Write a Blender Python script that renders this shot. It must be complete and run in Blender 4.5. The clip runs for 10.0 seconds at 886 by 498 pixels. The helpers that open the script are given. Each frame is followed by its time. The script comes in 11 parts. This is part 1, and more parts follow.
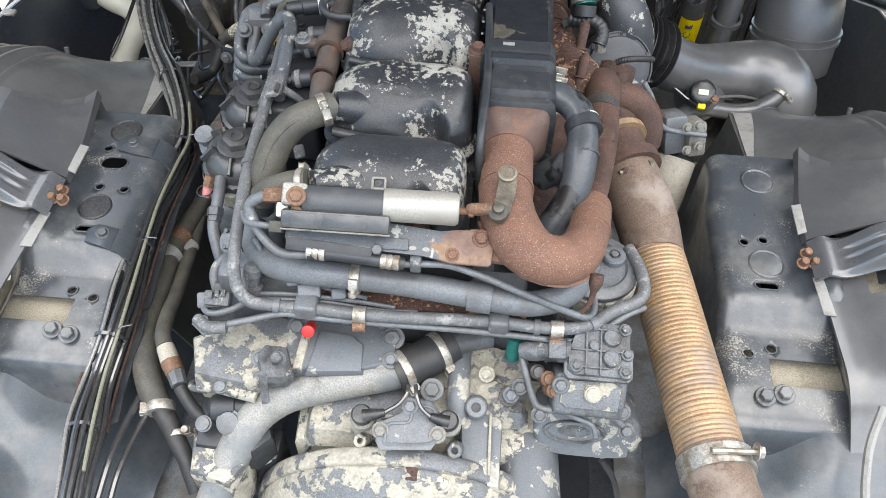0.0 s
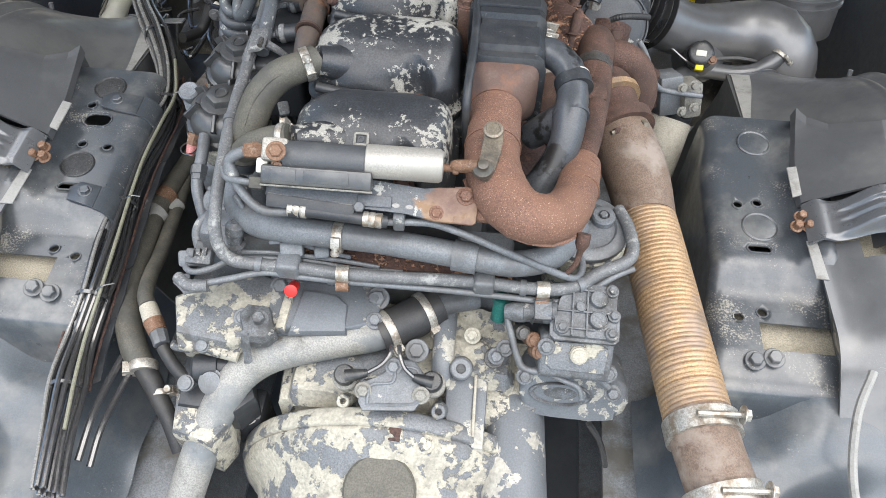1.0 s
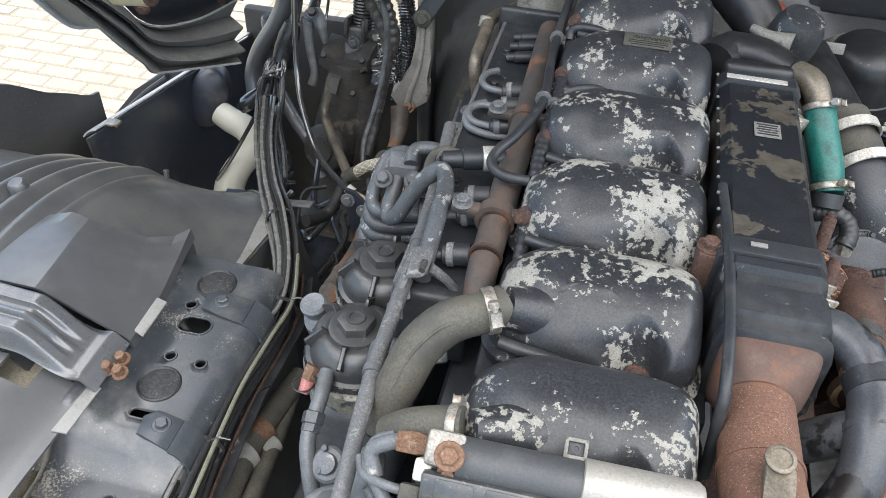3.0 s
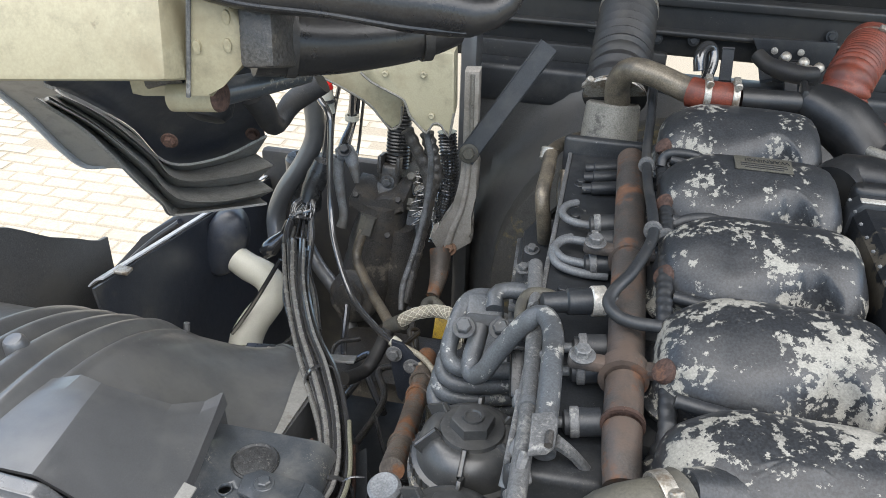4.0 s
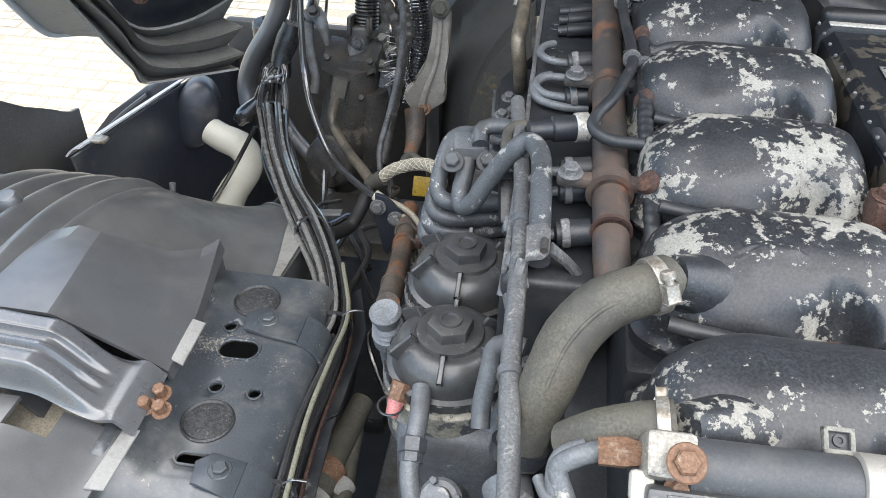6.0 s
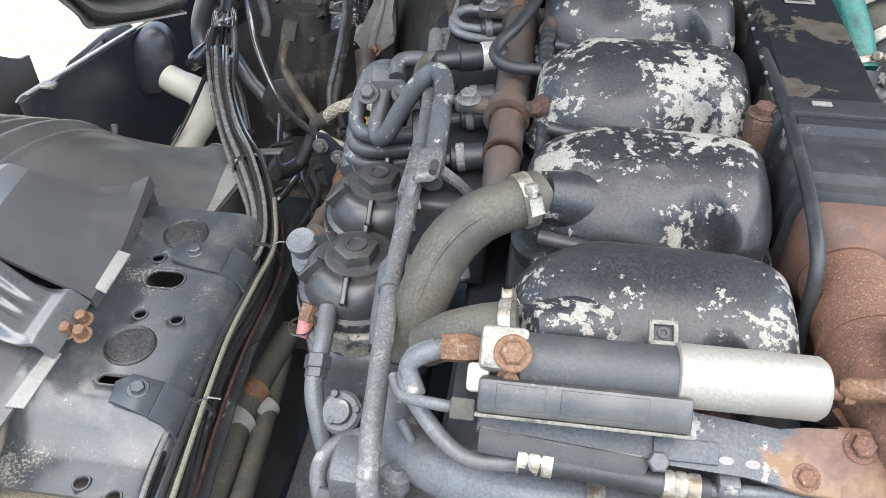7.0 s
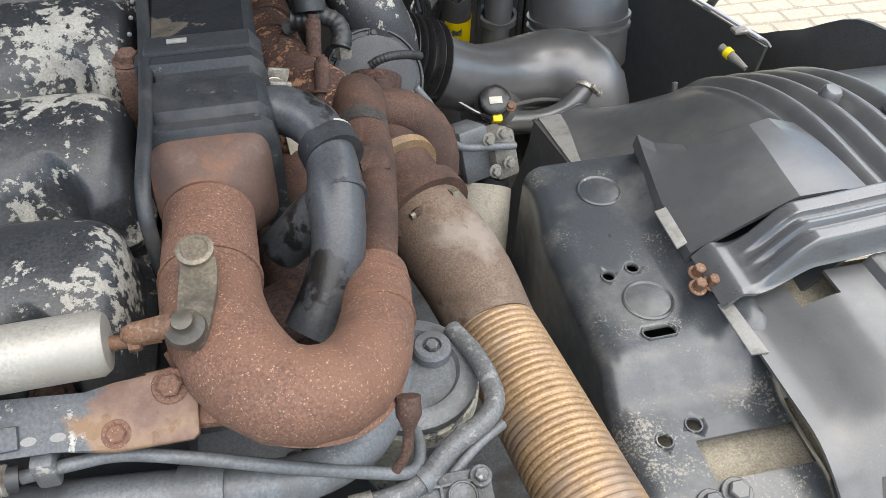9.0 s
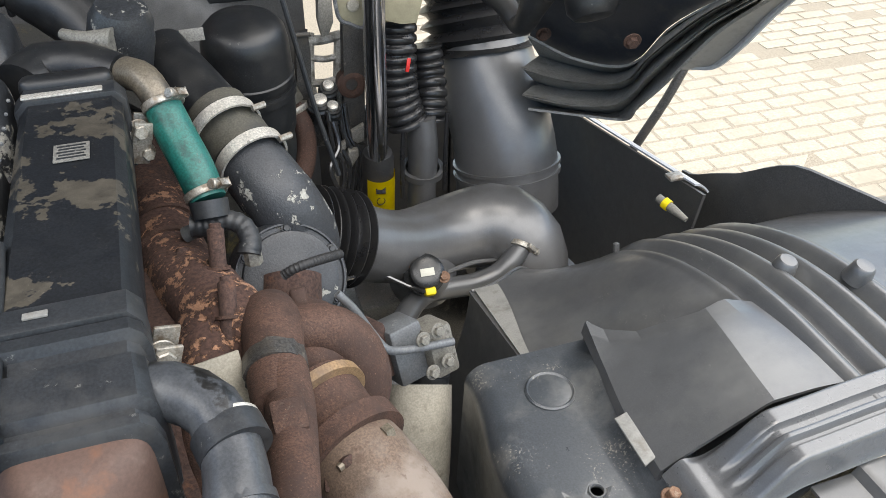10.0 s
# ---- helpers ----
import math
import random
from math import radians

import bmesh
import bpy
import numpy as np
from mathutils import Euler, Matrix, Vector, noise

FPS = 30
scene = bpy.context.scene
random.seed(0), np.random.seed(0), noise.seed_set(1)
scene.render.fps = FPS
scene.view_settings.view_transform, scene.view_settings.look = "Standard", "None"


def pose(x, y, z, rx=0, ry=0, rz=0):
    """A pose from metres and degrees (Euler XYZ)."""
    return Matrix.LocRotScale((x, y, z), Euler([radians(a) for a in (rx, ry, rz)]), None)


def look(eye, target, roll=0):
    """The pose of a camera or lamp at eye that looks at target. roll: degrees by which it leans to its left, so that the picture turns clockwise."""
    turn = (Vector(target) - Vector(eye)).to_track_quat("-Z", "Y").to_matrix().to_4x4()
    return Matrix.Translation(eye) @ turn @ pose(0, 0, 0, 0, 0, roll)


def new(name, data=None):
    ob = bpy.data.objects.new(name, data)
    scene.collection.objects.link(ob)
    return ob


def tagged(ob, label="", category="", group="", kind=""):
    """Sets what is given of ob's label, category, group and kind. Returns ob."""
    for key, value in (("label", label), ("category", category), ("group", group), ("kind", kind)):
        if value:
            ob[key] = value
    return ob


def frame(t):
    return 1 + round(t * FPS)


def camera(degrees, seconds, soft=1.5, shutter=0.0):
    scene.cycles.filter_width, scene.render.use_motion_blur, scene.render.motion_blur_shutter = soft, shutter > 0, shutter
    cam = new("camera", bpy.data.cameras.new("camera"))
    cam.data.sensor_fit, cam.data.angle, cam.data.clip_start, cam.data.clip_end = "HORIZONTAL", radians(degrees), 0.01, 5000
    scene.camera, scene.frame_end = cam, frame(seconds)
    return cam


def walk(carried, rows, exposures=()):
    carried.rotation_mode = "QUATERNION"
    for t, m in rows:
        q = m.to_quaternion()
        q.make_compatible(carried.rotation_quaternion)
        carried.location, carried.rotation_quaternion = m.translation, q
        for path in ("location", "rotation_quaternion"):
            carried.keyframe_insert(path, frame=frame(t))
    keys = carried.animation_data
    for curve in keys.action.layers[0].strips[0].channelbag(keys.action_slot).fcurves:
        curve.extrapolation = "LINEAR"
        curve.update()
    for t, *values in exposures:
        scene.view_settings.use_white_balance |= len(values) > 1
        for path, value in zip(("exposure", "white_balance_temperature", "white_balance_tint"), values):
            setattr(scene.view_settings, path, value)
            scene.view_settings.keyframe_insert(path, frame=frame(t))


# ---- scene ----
cam = camera(57.1, 10.0, soft=0.6)
METRES, EYE, TILT, LEAN, TURN = 1.38, 2.25, -50.84, -0.6, 5.29
ROWS = [
    (0.0, 0.0000, 0.0000, 0.0000, 0.00, 0.00, -0.00),
    (0.5, 0.0093, 0.0084, -0.0048, 0.14, -0.95, -0.38),
    (1.0, 0.0162, 0.0139, -0.0101, 0.19, -2.12, -0.39),
    (1.5, -0.0038, 0.0394, 0.0050, 0.64, 0.25, -1.78),
    (2.0, -0.0353, 0.1146, 0.0317, 1.81, 3.79, -4.75),
    (2.5, -0.0629, 0.1675, 0.0598, 3.71, 5.16, -6.27),
    (3.0, -0.0947, 0.2334, 0.0869, 4.75, 8.78, -7.42),
    (3.2, -0.1085, 0.2705, 0.0930, 4.95, 11.74, -7.41),
    (4.3, -0.2122, 0.3615, 0.1128, 3.22, 20.15, -5.15),
    (4.5, -0.2157, 0.3637, 0.1197, 2.43, 19.81, -4.42),
    (5.0, -0.2310, 0.3707, 0.1180, 1.70, 19.29, -2.85),
    (5.5, -0.2336, 0.3576, 0.0791, 1.46, 15.02, -2.50),
    (5.7, -0.2248, 0.3499, 0.0672, 1.58, 13.54, -2.63),
    (6.8, -0.1638, 0.3324, 0.0362, 2.43, 9.59, -3.36),
    (7.0, -0.1382, 0.3277, 0.0340, 2.36, 8.82, -2.00),
    (7.5, -0.0717, 0.3233, 0.0278, -2.97, 7.05, 3.75),
    (8.0, -0.0140, 0.3174, 0.0166, -5.85, 6.14, 7.18),
    (8.5, 0.0407, 0.3239, 0.0133, -9.38, 5.35, 11.36),
    (9.0, 0.0790, 0.3283, 0.0111, -12.05, 4.53, 13.94),
    (9.5, 0.1103, 0.3588, 0.0427, -13.54, 3.98, 15.75),
    (10.0, 0.1255, 0.3852, 0.1092, -16.08, 9.71, 18.43),
]
walk(cam, [(t, pose(0, 0, EYE, TILT, LEAN, TURN) @ pose(METRES * x, METRES * y, METRES * z, 90 + pitch, roll, yaw)) for t, x, y, z, yaw, pitch, roll in ROWS],
     [(0.0, 1.44, 6750, 8), (3.0, 1.39, 6750, 8), (4.3, 1.44, 6850, 8), (5.7, 1.54, 6700, 8), (7.0, 1.72, 6750, 8), (7.5, 1.69, 6770, 8), (8.0, 1.46, 6800, 8), (9.0, 1.22, 6900, 8), (10.0, 1.26, 7000, 8)])

# ---- light ----
world = bpy.data.worlds.new("sky")
scene.world = world
world.use_nodes = True
SUN_EL, SUN_AZ = radians(82), radians(120)
wn = world.node_tree.nodes
sky = wn.new("ShaderNodeTexSky")
sky.sky_type, sky.sun_disc, sky.sun_elevation, sky.sun_rotation = "NISHITA", False, SUN_EL, SUN_AZ
wn["Background"].inputs["Strength"].default_value = 0.15
world.node_tree.links.new(sky.outputs["Color"], wn["Background"].inputs["Color"])
sun = new("sun", bpy.data.lights.new("sun", "SUN"))
sun.data.energy, sun.data.angle, sun.data.color = 3.6, radians(114), (1.0, 0.96, 0.9)
sun.matrix_world = look((math.sin(SUN_AZ) * math.cos(SUN_EL) * 20, math.cos(SUN_AZ) * math.cos(SUN_EL) * 20, math.sin(SUN_EL) * 20), (0, 0, 0))

# ---- materials ----
def material(name, base, rough=0.5, metal=0.0, second=None, amount=0.5, scale=60.0, sharp=0.12, rough2=None, grain=0.25, gscale=460.0,
             bump=0.15, bscale=260.0, third=None, amount3=0.3, scale3=25.0, step=0.0, coat=0.0, sheen_level=0.5, detail2=5.0, broad=0.0, dust=0.40, grime=0.5, scratch=0.0, rust_from=None):
    """A painted, rusty, rubber or plastic surface: a base colour, a second colour in patches, a third in broad stains, grain and relief."""
    m = bpy.data.materials.new(name)
    m.use_nodes = True
    nt = m.node_tree
    n, l = nt.nodes, nt.links
    b = n["Principled BSDF"]
    info = n.new("ShaderNodeNewGeometry")
    def noise_tex(sc, detail, rough_=0.6):
        x = n.new("ShaderNodeTexNoise")
        x.inputs["Scale"].default_value, x.inputs["Detail"].default_value, x.inputs["Roughness"].default_value = sc, detail, rough_
        l.new(info.outputs["Position"], x.inputs["Vector"])
        return x.outputs["Fac"]
    def ramp(src, lo, hi):
        x = n.new("ShaderNodeMapRange")
        x.inputs["From Min"].default_value, x.inputs["From Max"].default_value = lo, hi
        l.new(src, x.inputs["Value"])
        return x.outputs["Result"]
    def mix(fac, a, c, kind="MIX"):
        x = n.new("ShaderNodeMix")
        x.data_type, x.blend_type = "RGBA", kind
        for sock, v in ((x.inputs[0], fac), (x.inputs[6], a), (x.inputs[7], c)):
            if isinstance(v, (tuple, list)):
                sock.default_value = (*v, 1)
            elif isinstance(v, float):
                sock.default_value = v
            else:
                l.new(v, sock)
        return x.outputs[2]
    g = noise_tex(gscale, 3)
    colour = mix(ramp(g, 0.36, 0.64), tuple(c * (1 - grain) for c in base), tuple(min(1, c * (1 + grain)) for c in base))
    rvalue = ramp(noise_tex(bscale * 0.2, 4), 0.2, 0.8)
    rr = n.new("ShaderNodeMapRange")
    rr.inputs["To Min"].default_value, rr.inputs["To Max"].default_value = max(0.05, rough - 0.1), min(1, rough + 0.12)
    l.new(rvalue, rr.inputs["Value"])
    rough_out = rr.outputs["Result"]
    height = g
    if third:
        s3 = ramp(noise_tex(scale3, 5, 0.65), 0.62 - amount3 * 0.35, 0.75 - amount3 * 0.3)
        colour = mix(s3, colour, third)
    if second:
        p = noise_tex(scale, detail2, 0.68)
        if broad:
            # small flakes gathered in broad fields
            blend = n.new("ShaderNodeMix")
            blend.inputs[0].default_value = 0.5
            l.new(p, blend.inputs[2])
            l.new(noise_tex(broad, 3), blend.inputs[3])
            p = blend.outputs[0]
        lo = 0.68 - amount * 0.36
        fac = ramp(p, lo, lo + sharp)
        vary = mix(ramp(noise_tex(scale * 5, 2), 0.3, 0.7), tuple(c * 0.75 for c in second), tuple(min(1, c * 1.15) for c in second))
        colour = mix(fac, colour, vary)
        if rough2 is not None:
            q = n.new("ShaderNodeMix")
            l.new(fac, q.inputs[0])
            l.new(rough_out, q.inputs[2])
            q.inputs[3].default_value = rough2
            rough_out = q.outputs[0]
        if step:
            h = n.new("ShaderNodeMath")
            h.operation = "MULTIPLY_ADD"
            h.inputs[1].default_value = -step
            l.new(fac, h.inputs[0])
            l.new(g, h.inputs[2])
            height = h.outputs[0]
    if rust_from is not None:
        # rust that has eaten into the paint from one end, with a ragged front
        sep = n.new("ShaderNodeSeparateXYZ")
        l.new(info.outputs["Position"], sep.inputs["Vector"])
        ragged = n.new("ShaderNodeMath")
        ragged.operation = "MULTIPLY_ADD"
        ragged.inputs[1].default_value = 0.11
        l.new(noise_tex(48, 7, 0.68), ragged.inputs[0])
        l.new(sep.outputs["X"], ragged.inputs[2])
        rusty = mix(ramp(noise_tex(70, 5), 0.35, 0.65), (0.095, 0.046, 0.032), (0.160, 0.092, 0.062))
        rusty = mix(ramp(noise_tex(24, 4), 0.52, 0.66), rusty, (0.20, 0.125, 0.075))
        colour = mix(ramp(ragged.outputs[0], rust_from, rust_from + 0.010), colour, rusty)
    if grime:
        # dark greasy dirt in ragged fields
        gr = n.new("ShaderNodeMath")
        gr.operation = "MULTIPLY"
        gr.inputs[1].default_value = grime
        l.new(ramp(noise_tex(34, 8, 0.72), 0.5, 0.72), gr.inputs[0])
        colour = mix(gr.outputs[0], colour, tuple(c * 0.35 + 0.004 for c in base))
    if dust:
        # small pale specks of dust and sand
        sp = n.new("ShaderNodeMath")
        sp.operation = "MULTIPLY"
        l.new(ramp(noise_tex(360, 3), 0.60, 0.70), sp.inputs[0])
        l.new(ramp(noise_tex(16, 5, 0.65), 0.52, 0.74), sp.inputs[1])
        sq = n.new("ShaderNodeMath")
        sq.operation = "MULTIPLY"
        sq.inputs[1].default_value = dust
        l.new(sp.outputs[0], sq.inputs[0])
        colour = mix(sq.outputs[0], colour, (0.30, 0.28, 0.24))
    if scratch:
        # thin rubbed scratches, two directions
        for sx, sy, sz in ((700, 45, 160), (60, 620, 160)):
            mp = n.new("ShaderNodeMapping")
            mp.inputs["Scale"].default_value = (sx, sy, sz)
            mp.inputs["Rotation"].default_value = (0, 0, 0.4)
            l.new(info.outputs["Position"], mp.inputs["Vector"])
            x = n.new("ShaderNodeTexNoise")
            x.inputs["Scale"].default_value, x.inputs["Detail"].default_value = 1.0, 3
            l.new(mp.outputs["Vector"], x.inputs["Vector"])
            k = n.new("ShaderNodeMath")
            k.operation = "MULTIPLY"
            k.inputs[1].default_value = scratch * 0.3
            l.new(ramp(x.outputs["Fac"], 0.62, 0.72), k.inputs[0])
            colour = mix(k.outputs[0], colour, tuple(min(1, c * 1.9 + 0.03) for c in base))
    bp = n.new("ShaderNodeBump")
    bp.inputs["Strength"].default_value, bp.inputs["Distance"].default_value = bump, 0.0009
    l.new(height, bp.inputs["Height"])
    l.new(bp.outputs["Normal"], b.inputs["Normal"])
    l.new(colour, b.inputs["Base Color"])
    l.new(rough_out, b.inputs["Roughness"])
    b.inputs["Metallic"].default_value = metal
    b.inputs["Coat Weight"].default_value = coat
    b.inputs["Specular IOR Level"].default_value = sheen_level
    b.inputs["Coat Roughness"].default_value = 0.2
    return m


M_COVER = material("flaking_cover_paint", (0.025, 0.0272, 0.0305), 0.38, second=(0.27, 0.262, 0.232), amount=0.375, scale=105, broad=12.0, sharp=0.016, rough2=0.75, step=3.0, bump=0.08, grain=0.35, detail2=7.0, scratch=0.22, dust=0.35)
M_COVERTHIN = material("lightly_flaking_cover_paint", (0.029, 0.0315, 0.035), 0.38, second=(0.27, 0.262, 0.232), amount=0.275, scale=120, broad=11.0, sharp=0.016, rough2=0.75, step=3.0, bump=0.08, grain=0.35, detail2=7.0, scratch=0.22, dust=0.35)
M_CAST = material("flaking_cast_paint", (0.098, 0.103, 0.109), 0.5, second=(0.38, 0.357, 0.293), amount=0.56, scale=55, broad=9.0, sharp=0.014, rough2=0.8, step=3.0, bump=0.6, third=(0.17, 0.145, 0.11), amount3=0.28, scale3=30, detail2=7.0, grime=0.75)
M_PEELED = material("peeled_casting", (0.125, 0.131, 0.137), 0.5, second=(0.335, 0.315, 0.258), amount=0.545, scale=42, broad=13.0, sharp=0.012, rough2=0.85, step=3.0, bump=0.6, third=(0.085, 0.083, 0.078), amount3=0.3, scale3=26, detail2=8.0, grime=0.6)
M_SMOOTH = material("smooth_grey_casting", (0.112, 0.121, 0.131), 0.45, second=(0.36, 0.345, 0.30), amount=0.40, scale=34, broad=9.0, sharp=0.010, rough2=0.8, step=3.0, bump=0.25, grain=0.12, detail2=7.0, grime=0.35, dust=0.2)
M_GREY = material("grey_engine_paint", (0.122, 0.130, 0.138), 0.42, second=(0.33, 0.32, 0.29), amount=0.20, scale=70, broad=14.0, sharp=0.03, bump=0.07, grain=0.2, third=(0.082, 0.083, 0.084), amount3=0.40, scale3=16, detail2=6.0, dust=0.45, scratch=0.45)
M_DARK = material("dark_engine_paint", (0.021, 0.0235, 0.027), 0.44, second=(0.20, 0.195, 0.18), amount=0.20, scale=80, broad=14.0, sharp=0.04, bump=0.06, third=(0.040, 0.041, 0.042), amount3=0.35, scale3=18, detail2=6.0, dust=0.25, scratch=0.2)
M_WORN = material("worn_conduit", (0.108, 0.111, 0.114), 0.5, second=(0.24, 0.24, 0.23), amount=0.40, scale=220, broad=40.0, sharp=0.06, bump=0.3, scratch=0.45)
M_PIPE = material("weathered_alloy_pipe", (0.225, 0.22, 0.202), 0.55, second=(0.085, 0.08, 0.072), amount=0.30, scale=80, broad=14.0, sharp=0.10, third=(0.135, 0.145, 0.15), amount3=0.38, scale3=12, bump=0.25, gscale=500, grain=0.25, dust=0.6, grime=0.5)
M_RUST = material("brown_rust", (0.078, 0.041, 0.029), 0.8, second=(0.22, 0.13, 0.09), amount=0.16, scale=520, sharp=0.06, third=(0.046, 0.025, 0.019), amount3=0.5, scale3=18, bump=0.8, gscale=500, grain=0.4, dust=0.25)
M_RUSTP = material("pale_rust", (0.138, 0.071, 0.048), 0.8, second=(0.38, 0.25, 0.165), amount=0.215, scale=560, sharp=0.04, third=(0.15, 0.075, 0.048), amount3=0.36, scale3=14, bump=0.5, gscale=500, grain=0.3, dust=0.25)
M_RUSTD = material("dark_rust", (0.060, 0.034, 0.027), 0.9, second=(0.13, 0.062, 0.038), amount=0.32, scale=60, sharp=0.1, bump=0.8, gscale=300, grain=0.4, dust=0.2)
M_SCALE = material("scaling_rust", (0.066, 0.035, 0.027), 0.9, second=(0.40, 0.215, 0.13), amount=0.43, scale=150, sharp=0.04, bump=0.9, step=2.0, gscale=260, grain=0.4, broad=34.0)
M_FLEX = material("heat_tinted_flex_steel", (0.37, 0.245, 0.138), 0.45, metal=0.4, third=(0.27, 0.20, 0.15), amount3=0.45, scale3=12, bump=0.2, gscale=400)
M_ELBOW = material("scorched_steel", (0.138, 0.096, 0.070), 0.7, second=(0.10, 0.062, 0.045), amount=0.3, scale=60, sharp=0.12, third=(0.22, 0.18, 0.15), amount3=0.3, scale3=12, bump=0.4, gscale=500)
M_PLASTIC = material("weathered_black_plastic", (0.062, 0.064, 0.067), 0.36, third=(0.088, 0.089, 0.088), amount3=0.4, scale3=7, bump=0.06, gscale=800, grain=0.10, second=(0.17, 0.165, 0.152), amount=0.12, scale=240, broad=8.0, sharp=0.05, grime=0.25, dust=0.25, scratch=0.25, coat=0.4, sheen_level=0.8)
M_GLOSS = material("black_cap_plastic", (0.020, 0.021, 0.022), 0.28, third=(0.06, 0.06, 0.058), amount3=0.3, scale3=30, bump=0.08, grain=0.2, dust=0.25)
M_PLATE = material("dusty_dark_steel", (0.040, 0.046, 0.053), 0.34, second=(0.27, 0.255, 0.22), amount=0.27, scale=330, broad=14.0, sharp=0.06, rough2=0.85, third=(0.095, 0.097, 0.096), amount3=0.4, scale3=11, bump=0.12, gscale=500, grain=0.14, detail2=5.0, dust=0.6, grime=0.5, scratch=0.45, coat=0.5)
M_BLUE = material("dark_blue_steel", (0.024, 0.029, 0.040), 0.36, third=(0.075, 0.075, 0.073), amount3=0.25, scale3=9, bump=0.06, grime=0.3, coat=0.1)
M_RAIL = material("painted_frame_steel", (0.16, 0.17, 0.18), 0.5, third=(0.09, 0.085, 0.075), amount3=0.4, scale3=14, bump=0.1)
M_RUBBER = material("black_rubber", (0.022, 0.022, 0.023), 0.55, third=(0.034, 0.032, 0.029), amount3=0.4, scale3=20, bump=0.2, dust=0.3)
M_HOSE = material("dusty_brown_hose", (0.078, 0.073, 0.058), 0.65, second=(0.135, 0.124, 0.094), amount=0.34, scale=34, broad=10.0, sharp=0.2, third=(0.050, 0.049, 0.044), amount3=0.45, scale3=18, bump=0.25, gscale=450, dust=0.2)
M_CABLE = material("black_cable", (0.032, 0.032, 0.033), 0.17, bump=0.03, dust=0.1, grime=0.0, coat=1.0, sheen_level=1.0)
M_CABLEG = material("grey_cable", (0.16, 0.157, 0.115), 0.45, bump=0.05, dust=0.0)
M_STEEL = material("zinc_steel", (0.38, 0.36, 0.32), 0.42, metal=0.6, third=(0.22, 0.175, 0.13), amount3=0.4, scale3=80, bump=0.15)
M_ALU = material("bare_aluminium", (0.29, 0.275, 0.245), 0.5, metal=0.45, second=(0.17, 0.16, 0.15), amount=0.25, scale=120, sharp=0.1, bump=0.25)
M_WHITEMETAL = material("grey_cast_alloy", (0.36, 0.345, 0.315), 0.55, third=(0.13, 0.12, 0.10), amount3=0.45, scale3=30, bump=0.3)
M_COPPER = material("rusty_fitting", (0.155, 0.084, 0.050), 0.65, metal=0.2, second=(0.27, 0.20, 0.145), amount=0.35, scale=200, bump=0.4)
M_CREAM = material("cream_paint", (0.33, 0.30, 0.205), 0.5, third=(0.25, 0.215, 0.14), amount3=0.3, scale3=9, second=(0.16, 0.135, 0.09), amount=0.16, scale=70, broad=10.0, bump=0.1, grain=0.06, sharp=0.08, dust=0.1)
M_BEIGE = material("dusty_beige_metal", (0.33, 0.305, 0.25), 0.8, second=(0.20, 0.18, 0.145), amount=0.30, scale=70, sharp=0.2, bump=0.25, grain=0.15)
M_YELLOW = material("yellow_label", (0.75, 0.58, 0.0), 0.45, bump=0.02, grain=0.04, grime=0.35, dust=0.1)
M_RED = material("red_plastic", (0.62, 0.02, 0.015), 0.35, bump=0.02, grain=0.05, grime=0.1, dust=0.1)
M_GREEN = material("green_silicone", (0.010, 0.120, 0.100), 0.42, second=(0.012, 0.042, 0.038), amount=0.46, scale=45, sharp=0.2, bump=0.15)
M_ORANGE = material("orange_silicone", (0.16, 0.036, 0.020), 0.5, third=(0.09, 0.026, 0.018), amount3=0.45, scale3=40, bump=0.2)
M_WHITE = material("white_plastic", (0.50, 0.49, 0.42), 0.42, bump=0.03, grain=0.05, grime=0.12, dust=0.1)
M_STRIP = material("pale_sealing_strip", (0.215, 0.213, 0.20), 0.65, second=(0.12, 0.105, 0.085), amount=0.34, scale=40, sharp=0.2, bump=0.05, grain=0.08)
M_OIL = material("oily_cast_iron", (0.050, 0.048, 0.046), 0.36, second=(0.15, 0.135, 0.115), amount=0.29, scale=90, broad=22.0, sharp=0.06, third=(0.070, 0.062, 0.052), amount3=0.35, scale3=40, bump=0.5, grain=0.5, dust=0.5)
M_SHROUD = material("dusty_shroud_plastic", (0.058, 0.058, 0.058), 0.45, third=(0.066, 0.064, 0.060), amount3=0.4, scale3=7, bump=0.1, dust=0.4, grime=0.3, scratch=0.3)
M_RAILRUST = material("half_rusted_rail", (0.052, 0.047, 0.044), 0.55, second=(0.135, 0.066, 0.038), amount=0.40, scale=42, broad=14.0, sharp=0.06, rough2=0.85, third=(0.085, 0.062, 0.050), amount3=0.4, scale3=18, bump=0.4, detail2=6.0, dust=0.4)
M_LOWRUST = material("rusted_pipe", (0.105, 0.088, 0.074), 0.6, second=(0.20, 0.088, 0.040), amount=0.48, scale=48, broad=16.0, sharp=0.08, rough2=0.9, third=(0.055, 0.045, 0.038), amount3=0.35, scale3=20, bump=0.5, dust=0.3)
M_BRAID = material("braided_sleeve", (0.27, 0.245, 0.19), 0.6, second=(0.2, 0.17, 0.12), amount=0.4, scale=420, bump=0.5)
M_DUSTY = material("sandy_dirt", (0.29, 0.262, 0.205), 0.95, second=(0.38, 0.355, 0.29), amount=0.35, scale=300, bump=0.6, gscale=500)
M_LABEL = material("paper_label", (0.17, 0.165, 0.15), 0.6, bump=0.05)
M_BODYGREY = material("grey_body_plastic", (0.27, 0.265, 0.25), 0.45, bump=0.05, grain=0.05)
M_SILVER = material("silver_edge_paint", (0.42, 0.44, 0.47), 0.35, bump=0.04, grain=0.05)
